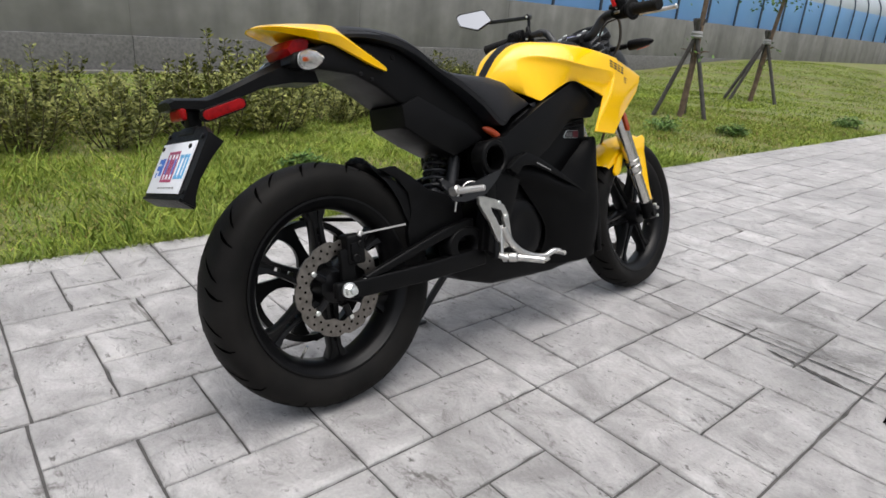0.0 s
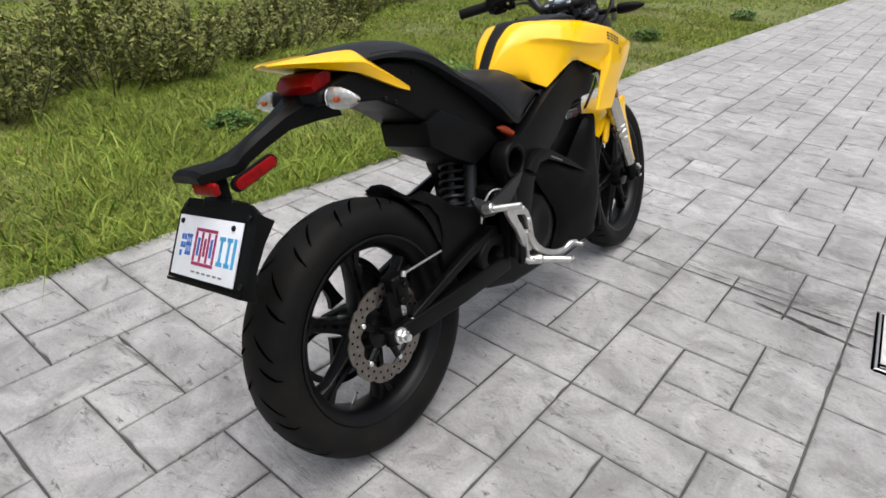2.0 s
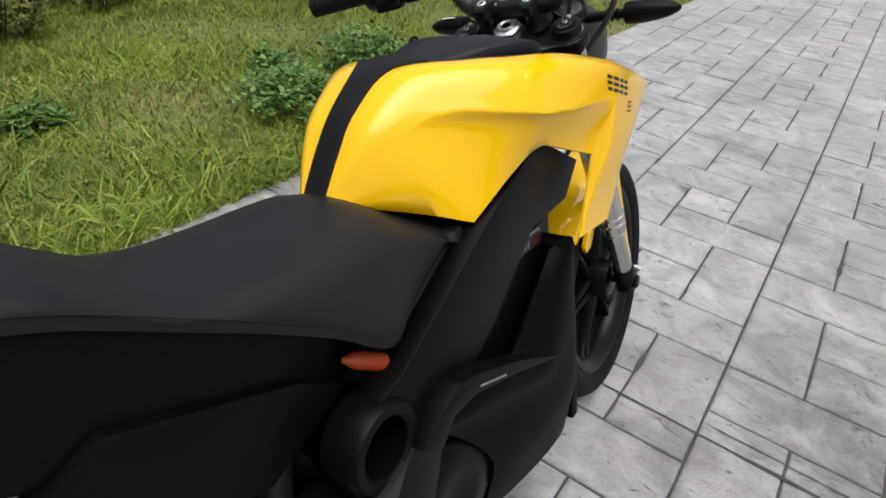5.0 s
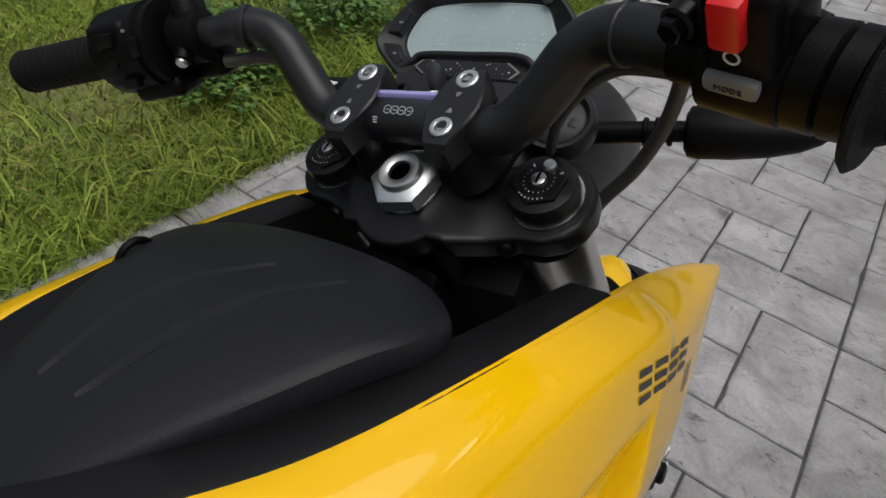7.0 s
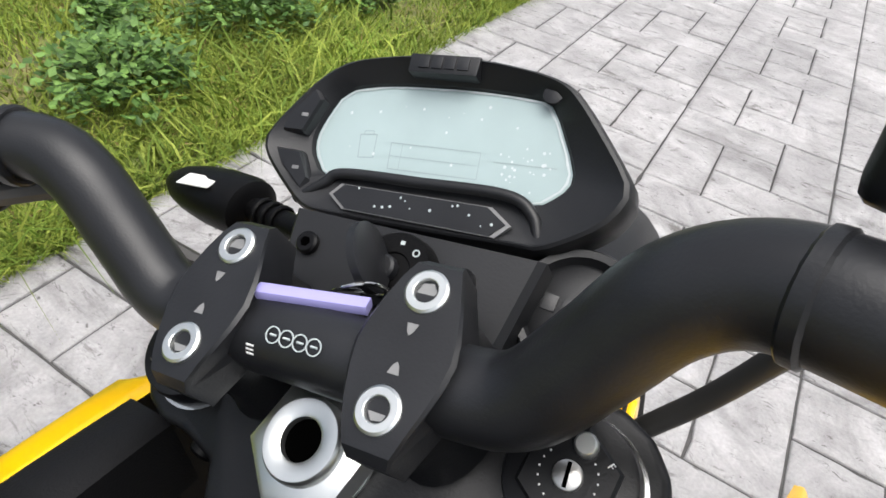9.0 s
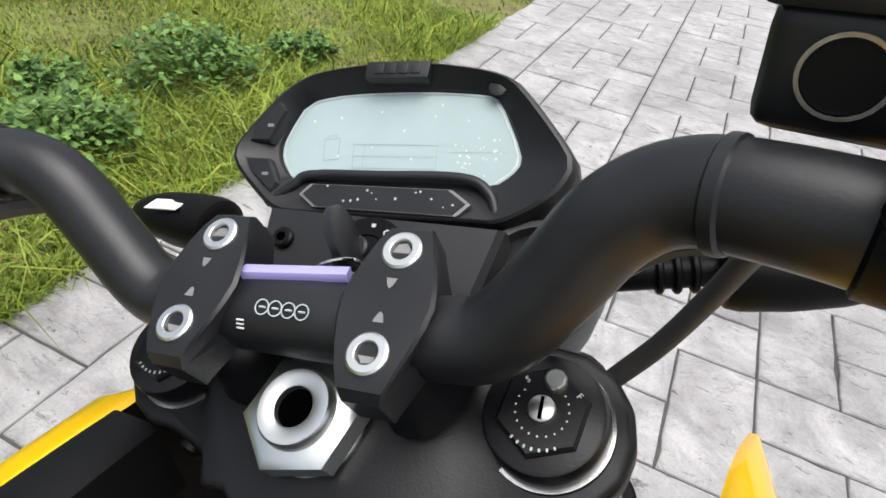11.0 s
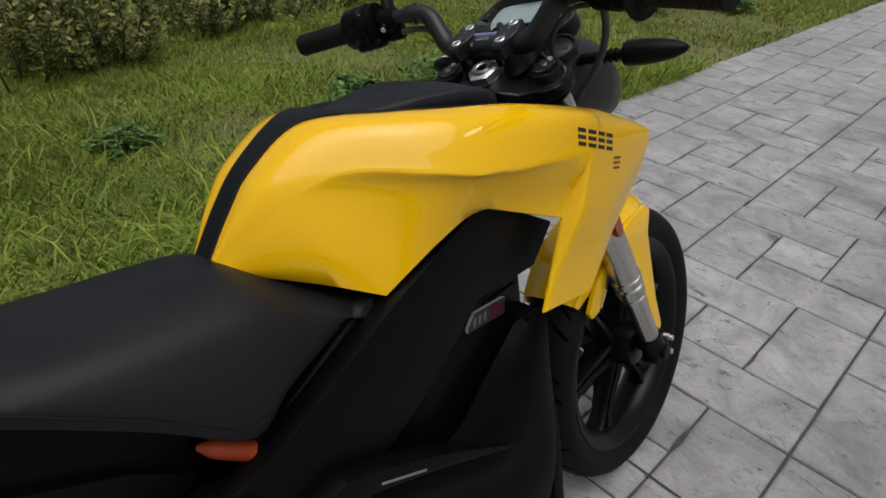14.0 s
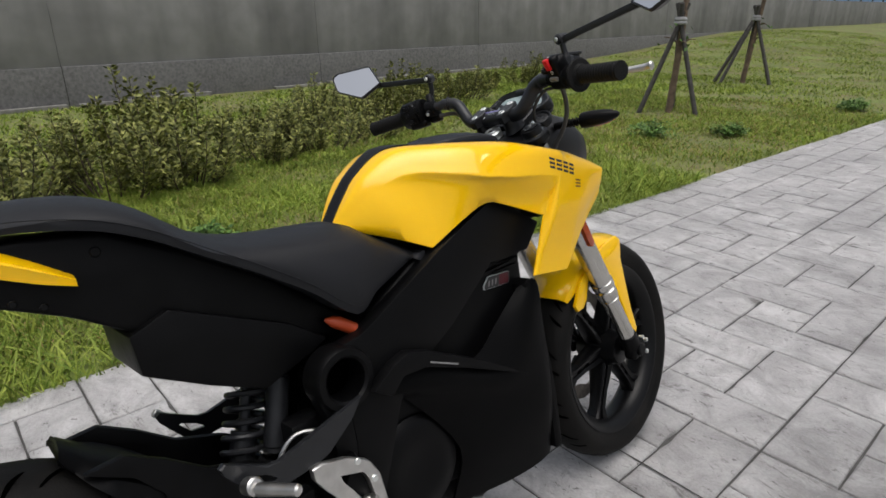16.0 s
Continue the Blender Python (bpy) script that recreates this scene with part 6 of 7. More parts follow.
elbow = inner + M1 * 0.012 - MN * 0.014
for s in (1, -1):
    stalk = join(tube(spl([foot, foot.lerp(joint, 0.5) + Vector((0.002, 0.002, 0)), joint], 5), 0.0062, 12), rod(joint + Vector((0.004, -0.012, 0.002)), joint + Vector((-0.004, 0.012, 0.004)), 0.0105, 18, 0.003), turned(box((0, 0, 0.5), (0.010, 0.014, 1.0), 0.003), along(joint, elbow) @ Matrix.Diagonal((1, 1, (elbow - joint).length, 1))), rod(foot + Vector((0, 0, -0.012)), foot + Vector((0.001, 0, 0.014)), 0.0125 if s > 0 else 0.0085, 6, 0.002))
    head = loft([[MF @ Vector((p, q, c)) for p, q in mirror_inset(k)] for c, k in ((-0.022, 0.55), (-0.016, 0.86), (-0.005, 1.0), (0.002, 0.99), (0.002, 0.945), (-0.001, 0.935))])
    glass = ngon([(p, q, 0.0004) for p, q in mirror_inset(0.94)], MF)
    bolt = rod(joint + Vector((0.003, -0.014, 0.002)), joint + Vector((0.004, -0.017, 0.002)), 0.0045, 10, 0.0008)
    stalk, head, glass, bolt = [turned(q, ST.inverted()) for q in (stalk, head, glass, bolt)]
    if s > 0:
        stalk, head, glass, bolt = mirrored(stalk), mirrored(head), mirrored(glass), mirrored(bolt)
    steered("mirror_stalk", stalk, BARBLACK, None, "black angular mirror stalk")
    steered("stalk_bolt", bolt, ZINC)
    hd = steered("mirror_head", head, BARBLACK, None, "black mirror shell", 25)
    steered("mirror_glass", glass, MIRROR, hd, "mirror glass showing the bright sky", 0)

# ---- dash and lamp ----
DF = pose(-0.0180, 1.1945, 0.9800, 0, 0, 6.7) @ pose(0, 0, 0, 44.0) @ pose(0, 0, 0, 0, -1.5) @ Matrix.Diagonal((1.077, 1.052, 1, 1))
OUT = [(-0.054, 0.031), (-0.019, 0.0372), (0.018, 0.0372), (0.052, 0.031), (0.063, 0.020), (0.0845, -0.008), (0.0845, -0.015), (0.078, -0.026), (0.057, -0.0392), (0.049, -0.0385), (0.0, -0.0395), (-0.044, -0.0395), (-0.053, -0.038), (-0.075, -0.020), (-0.081, -0.012), (-0.080, -0.004)]
LCDO = [(-0.0590, -0.009), (-0.0585, 0.002), (-0.050, 0.0215), (-0.0275, 0.0257), (0.011, 0.0268), (0.042, 0.0250), (0.048, 0.0222), (0.061, -0.0035), (0.0605, -0.0115), (0.0485, -0.0213), (0.035, -0.0150), (-0.040, -0.0160), (-0.0487, -0.0223)]


def polar(poly, n=96, c=(0.0, 0.003)):
    out = []
    for k in range(n):
        a = 2 * math.pi * k / n
        d = (math.cos(a), math.sin(a))
        best = 0
        for (x0, y0), (x1, y1) in zip(poly, poly[1:] + poly[:1]):
            ex, ey = x1 - x0, y1 - y0
            det = -d[0] * ey + d[1] * ex
            if abs(det) < 1e-12:
                continue
            t = (-(x0 - c[0]) * ey + (y0 - c[1]) * ex) / det
            u = (d[0] * (y0 - c[1]) - d[1] * (x0 - c[0])) / det
            if t > 0 and -1e-6 <= u <= 1 + 1e-6:
                best = max(best, t)
        out.append((c[0] + best * d[0], c[1] + best * d[1]))
    return out


def grow(p, k):
    return [(x * k, y * k) for x, y in p]


def rounded(poly):
    out = []
    for (x0, y0), (x1, y1) in zip(poly, poly[1:] + poly[:1]):
        out += [(0.78 * x0 + 0.22 * x1, 0.78 * y0 + 0.22 * y1), (0.22 * x0 + 0.78 * x1, 0.22 * y0 + 0.78 * y1)]
    return out


O, I = polar(rounded(rounded(grow(OUT, 1.012)))), polar(rounded(LCDO))
dash = part("dash", loft([[DF @ Vector((x, y, w)) for x, y in ring] for ring, w in ((grow(O, 0.60), -0.038), (grow(O, 0.90), -0.034), (grow(O, 1.01), -0.020), (grow(O, 1.015), -0.008), (grow(O, 1.005), -0.0005), (grow(O, 0.985), 0.0026), (grow(O, 0.962), 0.0034), (grow(O, 0.940), 0.0022), (grow(I, 1.02), -0.0046), (I, -0.0075))]), DASHBLACK, bike, "black instrument panel with a pale screen", 28)
part("screen", turned(ngon([(x, y, -0.0068) for x, y in grow(I, 1.0)], Matrix()), DF), LCD, dash, "pale green-grey unlit LCD screen", 0)
film_r = random.Random(3)
film = loft([[DF @ Vector((x, y, -0.0064)) for x, y in grow(I, 0.985)], [DF @ Vector((x, y, -0.0063)) for x, y in [(a * (0.975 - 0.010 * film_r.random()), b * (0.965 - 0.015 * film_r.random())) for a, b in I]]], True, False)
part("protective_film_edge", film, FILM, dash, "clear film edge", 0)


def screen_line(pts, w, name):
    bm = bmesh.new()
    for (x0, y0), (x1, y1) in zip(pts, pts[1:]):
        d = Vector((x1 - x0, y1 - y0)).normalized()
        nx, ny = -d.y * w / 2, d.x * w / 2
        ngon([(x0 + nx, y0 + ny, -0.00666), (x1 + nx, y1 + ny, -0.00666), (x1 - nx, y1 - ny, -0.00666), (x0 - nx, y0 - ny, -0.00666)], DF, bm)
    part(name, bm, LCDLINE, dash, smooth=0)


screen_line([(-0.0368, 0.0011), (-0.0285, 0.0019), (-0.0278, -0.0090), (-0.0353, -0.0098), (-0.0368, 0.0011)], 0.0004, "battery_outline")
screen_line([(-0.0350, 0.0014), (-0.0348, 0.0030), (-0.0305, 0.0034), (-0.0302, 0.0018)], 0.0004, "battery_tip")
screen_line([(-0.0205, -0.0010), (0.0215, -0.0006), (0.0221, -0.0124), (-0.0194, -0.0131), (-0.0205, -0.0010)], 0.0004, "display_frame")
screen_line([(-0.0200, -0.0071), (0.0218, -0.0065)], 0.0003, "display_row")
screen_line([(-0.0148, -0.0011), (-0.0142, -0.0129)], 0.0003, "display_column")
screen_line([(0.0277, -0.0039), (0.0542, -0.0033)], 0.0004, "display_bar")
specks = bmesh.new()
for _ in range(40):
    x, y = (film_r.uniform(0.028, 0.053), film_r.uniform(-0.016, 0.004)) if film_r.random() < 0.55 else (film_r.uniform(-0.045, 0.05), film_r.uniform(-0.008, 0.022))
    r = film_r.uniform(0.00025, 0.0008)
    ngon([(x + r * math.cos(q), y + r * math.sin(q) * 1.1, -0.00662) for q in np.linspace(0, 6.28, 8, endpoint=False)], DF, specks)
tagged(part("screen_specks", specks, FILM, dash, "white flecks on the screen", 0), kind="stuff")
STRIP = [(-0.0385, -0.0305), (-0.0335, -0.0252), (0.0350, -0.0250), (0.0440, -0.0312), (0.0385, -0.0368), (-0.0305, -0.0362)]
part("warning_strip", turned(loft([[(x, y, -0.0080) for x, y in STRIP], [(x, y, 0.0036) for x, y in STRIP]]), DF), GREYKEY, dash, "film edge of the warning strip", 20)
part("warning_window", turned(loft([[(x * k, (y + 0.0297) * k - 0.0297, w) for x, y in STRIP] for k, w in ((0.955, 0.0034), (0.945, 0.0040))]), DF), BARBLACK, dash, "dark warning light window", 20)
for k in range(14):
    x, y, r = film_r.uniform(-0.035, 0.04), film_r.uniform(-0.0345, -0.026), film_r.uniform(0.0003, 0.0008)
    part("strip_speck", ngon([(x + r * math.cos(q), y + r * math.sin(q), 0.0042) for q in np.linspace(0, 6.28, 7, endpoint=False)], DF), FILM, dash, smooth=0)
tab = part("name_tab", turned(slab([(-0.0160, 0.0285), (0.0155, 0.0285), (0.0160, 0.0374), (-0.0165, 0.0374)], -0.012, 0.0042, 0.0012), DF @ Matrix(((0, 1, 0, 0), (0, 0, 1, 0), (1, 0, 0, 0), (0, 0, 0, 1)))), DASHBLACK, dash, "raised tab with an embossed plain bar")
for k in range(4):
    part("embossed_bar", turned(box((-0.0090 + 0.006 * k, 0.0332, 0.0043), (0.0048, 0.0052, 0.0012), 0.0004), DF), BARBLACK, tab)
part("bezel_ridge", tube([DF @ Vector(q) for q in spl([(-0.058, -0.0345, -0.001), (-0.0445, -0.0255, 0.000), (-0.036, -0.0200, 0.0006), (0.0, -0.0190, 0.0008), (0.0375, -0.0185, 0.0006), (0.0500, -0.0245, 0.000), (0.0545, -0.0350, -0.001)], 5)], 0.0026, 10), DASHBLACK, dash)
for outline in ([(-0.0597, 0.0190), (-0.0550, 0.0135), (-0.0615, -0.0045), (-0.0735, -0.0045), (-0.0722, 0.0038)], [(-0.0745, -0.0117), (-0.0600, -0.0120), (-0.0515, -0.0255), (-0.0540, -0.0310), (-0.0695, -0.0190)]):
    cx, cy = sum(p[0] for p in outline) / 5, sum(p[1] for p in outline) / 5
    button = part("dash_button", turned(loft([[(cx + (x - cx) * k, cy + (y - cy) * k, w) for x, y in outline] for k, w in ((0.95, -0.010), (0.95, 0.0008), (0.84, 0.0026))]), DF), BARBLACK, dash, "", 20)
    part("button_mark", turned(box((cx + 0.002, cy - 0.001, 0.0027), (0.0034, 0.0016, 0.0004), 0, None), DF), GREYKEY, button, smooth=0)
part("sensor_dome", turned(lathe([(0, 0.0044), (0.0006, 0.0040), (0.0010, 0.0022)], 16, Matrix.Translation((0.0475, 0.0255, -0.001))), DF), BARBLACK, dash)

nac = []
for y, w, z0, z1 in ((1.120, 0.045, 0.868, 0.902), (1.135, 0.062, 0.850, 0.915), (1.170, 0.080, 0.830, 0.938), (1.22, 0.090, 0.812, 0.948), (1.27, 0.092, 0.795, 0.935), (1.31, 0.086, 0.788, 0.905), (1.33, 0.070, 0.79, 0.88)):
    c, h = (z0 + z1) / 2, (z1 - z0) / 2
    nac.append([(w * math.copysign(abs(math.cos(a)) ** 0.75, math.cos(a)), y, c + h * math.copysign(abs(math.sin(a)) ** 0.75, math.sin(a))) for a in np.linspace(0, 2 * math.pi, 32, endpoint=False)])
steered("headlamp_shell", loft(nac), DASHBLACK, None, "black headlamp shell")
steered("headlamp_glass", loft([[(w * math.cos(a), y, 0.835 + h * math.sin(a)) for a in np.linspace(0, 2 * math.pi, 24, endpoint=False)] for y, w, h in ((1.328, 0.066, 0.044), (1.342, 0.055, 0.036), (1.348, 0.02, 0.014))]), CLEAR, None, "headlamp glass")
IG = Matrix.Translation((-0.006, 1.143, 0.949)) @ pose(0, 0, 0, 0, 0, STEER) @ pose(0, 0, 0, 34)
PANEL = [(-0.052, -0.034), (0.050, -0.034), (0.060, 0.016), (-0.058, 0.016)]
part("ignition_panel", turned(loft([[(x * k, y * k, w) for x, y in PANEL] for k, w in ((1.0, -0.030), (1.0, -0.002), (0.95, 0.001))]), IG), DASHBLACK, bike)
IG = IG @ Matrix.Translation((0.004, -0.004, 0.0))
lock = part("ignition_lock", lathe([(0, 0.0175), (0.008, 0.0165), (0.010, 0.0155), (0.0098, 0.0075), (0.009, 0.0070)], 32, IG), SATIN, bike, "black ignition lock")
part("lock_mark", lathe([(0.0101, 0.0013), (0.0101, 0.0020), (0.0104, 0.0020), (0.0104, 0.0013)], 14, IG @ Matrix.Translation((0.008, 0.0085, 0)) @ Matrix.Diagonal((0.8, 0.8, 1, 1)), closed=True), FILM, lock, smooth=0)
part("lock_mark", box((0.001, 0.0115, 0.0102), (0.0018, 0.0016, 0.0003), 0, IG), FILM, lock, smooth=0)
for x, y in ((-0.047, 0.004), (0.027, 0.004)):
    sc = part("panel_screw", lathe([(0.000, 0.0052), (0.0035, 0.0052), (0.0045, 0.0042)], 18, IG @ Matrix.Translation((x, y, 0))), RIMBLACK, bike)
    part("screw_socket", lathe([(0.0044, 0.0024), (0.0048, 0.0024)], 6, IG @ Matrix.Translation((x, y, 0))), HOLESHADE, sc)
RD = Matrix.Translation((0.066, 1.163, 0.935)) @ pose(0, 0, 0, 0, 0, STEER) @ pose(0, 0, 0, 32, 8, 0)
rd = part("round_cover", lathe([(-0.012, 0.027), (0.001, 0.027), (0.004, 0.0255), (0.0035, 0.0225), (-0.0005, 0.0205), (0.001, 0.0185)], 40, RD), DASHBLACK, bike, "round black cover with a faint embossed mark")
for k in range(4):
    part("embossed_mark", box((-0.012 + 0.008 * k, 0, 0.0013), (0.006, 0.007, 0.0008), 0.0003, RD), BARBLACK, rd)

# indicators, hoses and cables
for s in (1, -1):
    a, m1, b = Vector((s * 0.085, 1.195, 0.909)), Vector((s * 0.146, 1.208, 0.911)), Vector((s * 0.233, 1.222, 0.912))
    steered("indicator_stem", join(rod(a, m1, 0.0085, 14, r2=0.0075), *[rod(a.lerp(m1, q), a.lerp(m1, q + 0.06), 0.0105, 14, 0.001) for q in (0.55, 0.68, 0.81)]), PLASTIC, None, "black rubber indicator stem")
    body = [[(0.0205 * r * math.cos(q), 0.017 * r * math.sin(q), (b - m1).length * k) for q in np.linspace(0, 2 * math.pi, 22, endpoint=False)] for k, r in ((0.0, 0.70), (0.03, 0.98), (0.10, 1.06), (0.35, 1.05), (0.6, 0.92), (0.8, 0.70), (0.93, 0.42), (0.98, 0.22), (1.0, 0.04))]
    ind = steered("front_indicator", turned(loft(body), along(m1, b)), PLASTIC, None, "black front indicator housing")
    steered("indicator_lens", turned(loft([[(0.016 * r * math.cos(q), 0.012 * r * math.sin(q), (b - m1).length * k) for q in np.linspace(0, 2 * math.pi, 18, endpoint=False)] for k, r in ((0.10, 0.3), (0.15, 0.8), (0.35, 1.0), (0.6, 0.8), (0.8, 0.4))]), Matrix.Translation((0, 0.0070, -0.0070)) @ along(m1, b)), ORANGE, ind, "orange lens on the front")
    if s < 0:
        steered("indicator_sticker", box(tuple(m1.lerp(b, 0.42) + Vector((0, -0.010, 0.0165))), (0.026, 0.012, 0.0008), 0, None), WHITE, ind, "small white sticker", 0)
steered("brake_hose", tube(spl([(0.164, 1.108, 1.000), (0.160, 1.130, 0.985), (0.153, 1.148, 0.960), (0.142, 1.160, 0.930), (0.124, 1.164, 0.898), (0.100, 1.163, 0.868), (0.075, 1.175, 0.82), (0.05, 1.22, 0.70), (-0.05, 1.29, 0.55), (-0.085, 1.30, 0.43)], 6), 0.0050, 10), CABLE, None, "dark grey rubber brake hose")
steered("switch_cable", tube(spl([(0.182, 1.090, 0.990), (0.160, 1.100, 0.9885), (0.132, 1.107, 0.9865), (0.112, 1.109, 0.974), (0.094, 1.112, 0.952), (0.082, 1.125, 0.925)], 6), 0.0034, 8), CABLE, None, "thin black switch cable")
steered("switch_cable", tube(spl([(-0.165, 1.088, 0.985), (-0.13, 1.108, 0.982), (-0.10, 1.115, 0.955), (-0.07, 1.13, 0.92), (-0.05, 1.14, 0.88)], 6), 0.0048, 8), CABLE, None, "thin black switch cable")
steered("fork_shroud", slab([(1.10, 0.72), (1.085, 0.83), (1.12, 0.86), (1.20, 0.83), (1.22, 0.74)], -0.07, 0.07, 0.008), DARK)

# marks on the tank's shoulders, drawn as plain shapes
def shoulder(y, z, w, h, slant, material, name, dz=0.0):
    """A thin slanted bar laid on the tank's right shoulder."""
    grid = []
    for i in range(5):
        row = []
        for j in range(6):
            yy, zz = y + w * i / 4 + slant * j / 5, z + h * j / 5 + dz * i / 4
            hit = tank_tree.ray_cast(Vector((0.6, yy, zz)), Vector((-1, 0, 0)))
            row.append(hit[0] + hit[1] * 0.0006 if hit[0] else Vector((0.16, yy, zz)))
        grid.append(row)
    bm = bmesh.new()
    vs = [[bm.verts.new(q) for q in row] for row in grid]
    for a, b in zip(vs, vs[1:]):
        for i in range(5):
            bm.faces.new((a[i], b[i], b[i + 1], a[i + 1]))
    part(name, bm, material, bike, smooth=60)


for k in range(4):
    y, z = 1.036 + 0.0180 * k, 0.8385 - 0.0070 * k
    for lift in (0.0, 0.0083, 0.0166):
        shoulder(y + 0.003 * lift / 0.0165, z + lift, 0.0140, 0.0048, 0.001, LETTER, "tank_mark_bar", -0.0055)
for lift in (0.0, 0.0065, 0.0130):
    shoulder(1.104 + 0.003 * lift / 0.013, 0.787 + lift, 0.017, 0.0030, 0.0005, LETTERRED, "tank_mark_bar", -0.004)

# ---- key in the lock ----
key = new("ignition_key")
tagged(key, "black-headed key in the lock with ring and lavender tag", "key")
KM = bike.matrix_basis @ IG @ Matrix.Translation((-0.002, 0, 0.004))
part("key_head", turned(join(lathe([(-0.0022, 0.0125), (-0.0016, 0.0140), (0.0016, 0.0140), (0.0022, 0.0125)], 28, pose(0, 0, 0.019, 0, 90, 0)), rod((0, 0, 0.004), (0, 0, 0.010), 0.0055, 12, 0.001)), KM @ pose(0, 0, 0, 0, -6, 24)), BARBLACK, key)
part("key_ring", turned(tube([(0.0105 * math.cos(a), 0.0012 * math.sin(2 * a), 0.0105 * math.sin(a)) for a in np.linspace(0, 2 * math.pi, 25)], 0.0008, 8), KM @ Matrix.Translation((-0.002, -0.013, 0.016)) @ pose(0, 0, 0, 10, 0, 15)), CHROME, key, "steel split ring")
tag_a, tag_b = Vector((-0.0335, 1.0910, 0.9665)), Vector((0.0125, 1.1030, 0.9660))
part("key_tag", turned(box((0, 0, 0.5), (0.0055, 0.0042, 1.0), 0.0010), bike.matrix_basis @ along(tag_a, tag_b) @ Matrix.Diagonal((1, 1, (tag_b - tag_a).length, 1))), LAVENDER, key, "lavender plastic tag")


# ---- paving stones ----
def stone_material():
    """Trowelled concrete with cloudy cement bloom, dark pits and a cleft-slate relief."""
    m = bpy.data.materials.new("stamped_concrete")
    m.use_nodes = True
    n, l = m.node_tree.nodes, m.node_tree.links
    b = n["Principled BSDF"]
    pos = n.new("ShaderNodeNewGeometry").outputs["Position"]

    run = n.new("ShaderNodeVectorMath")
    run.operation = "MULTIPLY"
    run.inputs[1].default_value = (0.6, 1.25, 1.0)
    l.new(pos, run.inputs[0])

    def field(scale, detail, rough, distort, lo, hi, drawn=False):
        t = n.new("ShaderNodeTexNoise")
        for key, value in (("Scale", scale), ("Detail", detail), ("Roughness", rough), ("Distortion", distort)):
            t.inputs[key].default_value = value
        l.new(run.outputs[0] if drawn else pos, t.inputs["Vector"])
        r = n.new("ShaderNodeMapRange")
        r.inputs["From Min"].default_value, r.inputs["From Max"].default_value = lo, hi
        l.new(t.outputs["Fac"], r.inputs["Value"])
        return r.outputs[0]

    def blend(fac, a, c):
        k = n.new("ShaderNodeMix")
        k.data_type = "RGBA"
        for key, value in (("A", a), ("B", c)):
            if isinstance(value, tuple):
                k.inputs[key].default_value = (*value, 1)
            else:
                l.new(value, k.inputs[key])
        l.new(fac, k.inputs["Factor"])
        return k.outputs["Result"]

    cloud = field(6.0, 12, 0.68, 1.0, 0.36, 0.64)
    patch = field(1.3, 4, 0.5, 0.4, 0.35, 0.65)
    vein = field(7.0, 12, 0.76, 1.0, 0.58, 0.66, True)
    speck = field(120.0, 3, 0.5, 0.0, 0.35, 0.65)
    col = blend(cloud, (0.280, 0.272, 0.269), (0.492, 0.484, 0.482))
    col = blend(vein, col, (0.150, 0.142, 0.134))
    chip = field(30.0, 8, 0.78, 0.6, 0.595, 0.64, True)
    col = blend(chip, col, (0.115, 0.108, 0.102))
    # thin broken edges of the stamped cleft
    edge_n = n.new("ShaderNodeTexNoise")
    for key, value in (("Scale", 5.5), ("Detail", 9), ("Roughness", 0.62), ("Distortion", 1.4)):
        edge_n.inputs[key].default_value = value
    l.new(run.outputs[0], edge_n.inputs["Vector"])
    dist = n.new("ShaderNodeMath")
    dist.operation = "SUBTRACT"
    dist.inputs[1].default_value = 0.5
    l.new(edge_n.outputs["Fac"], dist.inputs[0])
    mag = n.new("ShaderNodeMath")
    mag.operation = "ABSOLUTE"
    l.new(dist.outputs[0], mag.inputs[0])
    thin = n.new("ShaderNodeMapRange")
    thin.inputs["From Min"].default_value, thin.inputs["From Max"].default_value = 0.0, 0.012
    thin.inputs["To Min"].default_value, thin.inputs["To Max"].default_value = 0.75, 0.0
    l.new(mag.outputs[0], thin.inputs["Value"])
    broken = n.new("ShaderNodeMath")
    broken.operation = "MULTIPLY"
    l.new(thin.outputs[0], broken.inputs[0])
    l.new(field(9.0, 5, 0.6, 0.0, 0.46, 0.60), broken.inputs[1])
    col = blend(broken.outputs[0], col, (0.16, 0.152, 0.146))
    mul = n.new("ShaderNodeVectorMath")
    mul.operation = "SCALE"
    l.new(col, mul.inputs[0])
    s1 = n.new("ShaderNodeMapRange")
    s1.inputs["To Min"].default_value, s1.inputs["To Max"].default_value = 0.86, 1.10
    l.new(patch, s1.inputs["Value"])
    s2 = n.new("ShaderNodeMapRange")
    s2.inputs["To Min"].default_value, s2.inputs["To Max"].default_value = 0.93, 1.07
    l.new(speck, s2.inputs["Value"])
    s3 = n.new("ShaderNodeMapRange")
    s3.inputs["To Min"].default_value, s3.inputs["To Max"].default_value = 0.94, 1.06
    l.new(n.new("ShaderNodeObjectInfo").outputs["Random"], s3.inputs["Value"])
    k1 = n.new("ShaderNodeMath")
    k1.operation = "MULTIPLY"
    l.new(s1.outputs[0], k1.inputs[0])
    l.new(s2.outputs[0], k1.inputs[1])
    k2 = n.new("ShaderNodeMath")
    k2.operation = "MULTIPLY"
    l.new(k1.outputs[0], k2.inputs[0])
    l.new(s3.outputs[0], k2.inputs[1])
    # dirty strip of paving where water stands
    sep = n.new("ShaderNodeSeparateXYZ")
    l.new(pos, sep.inputs[0])
    dirt = None
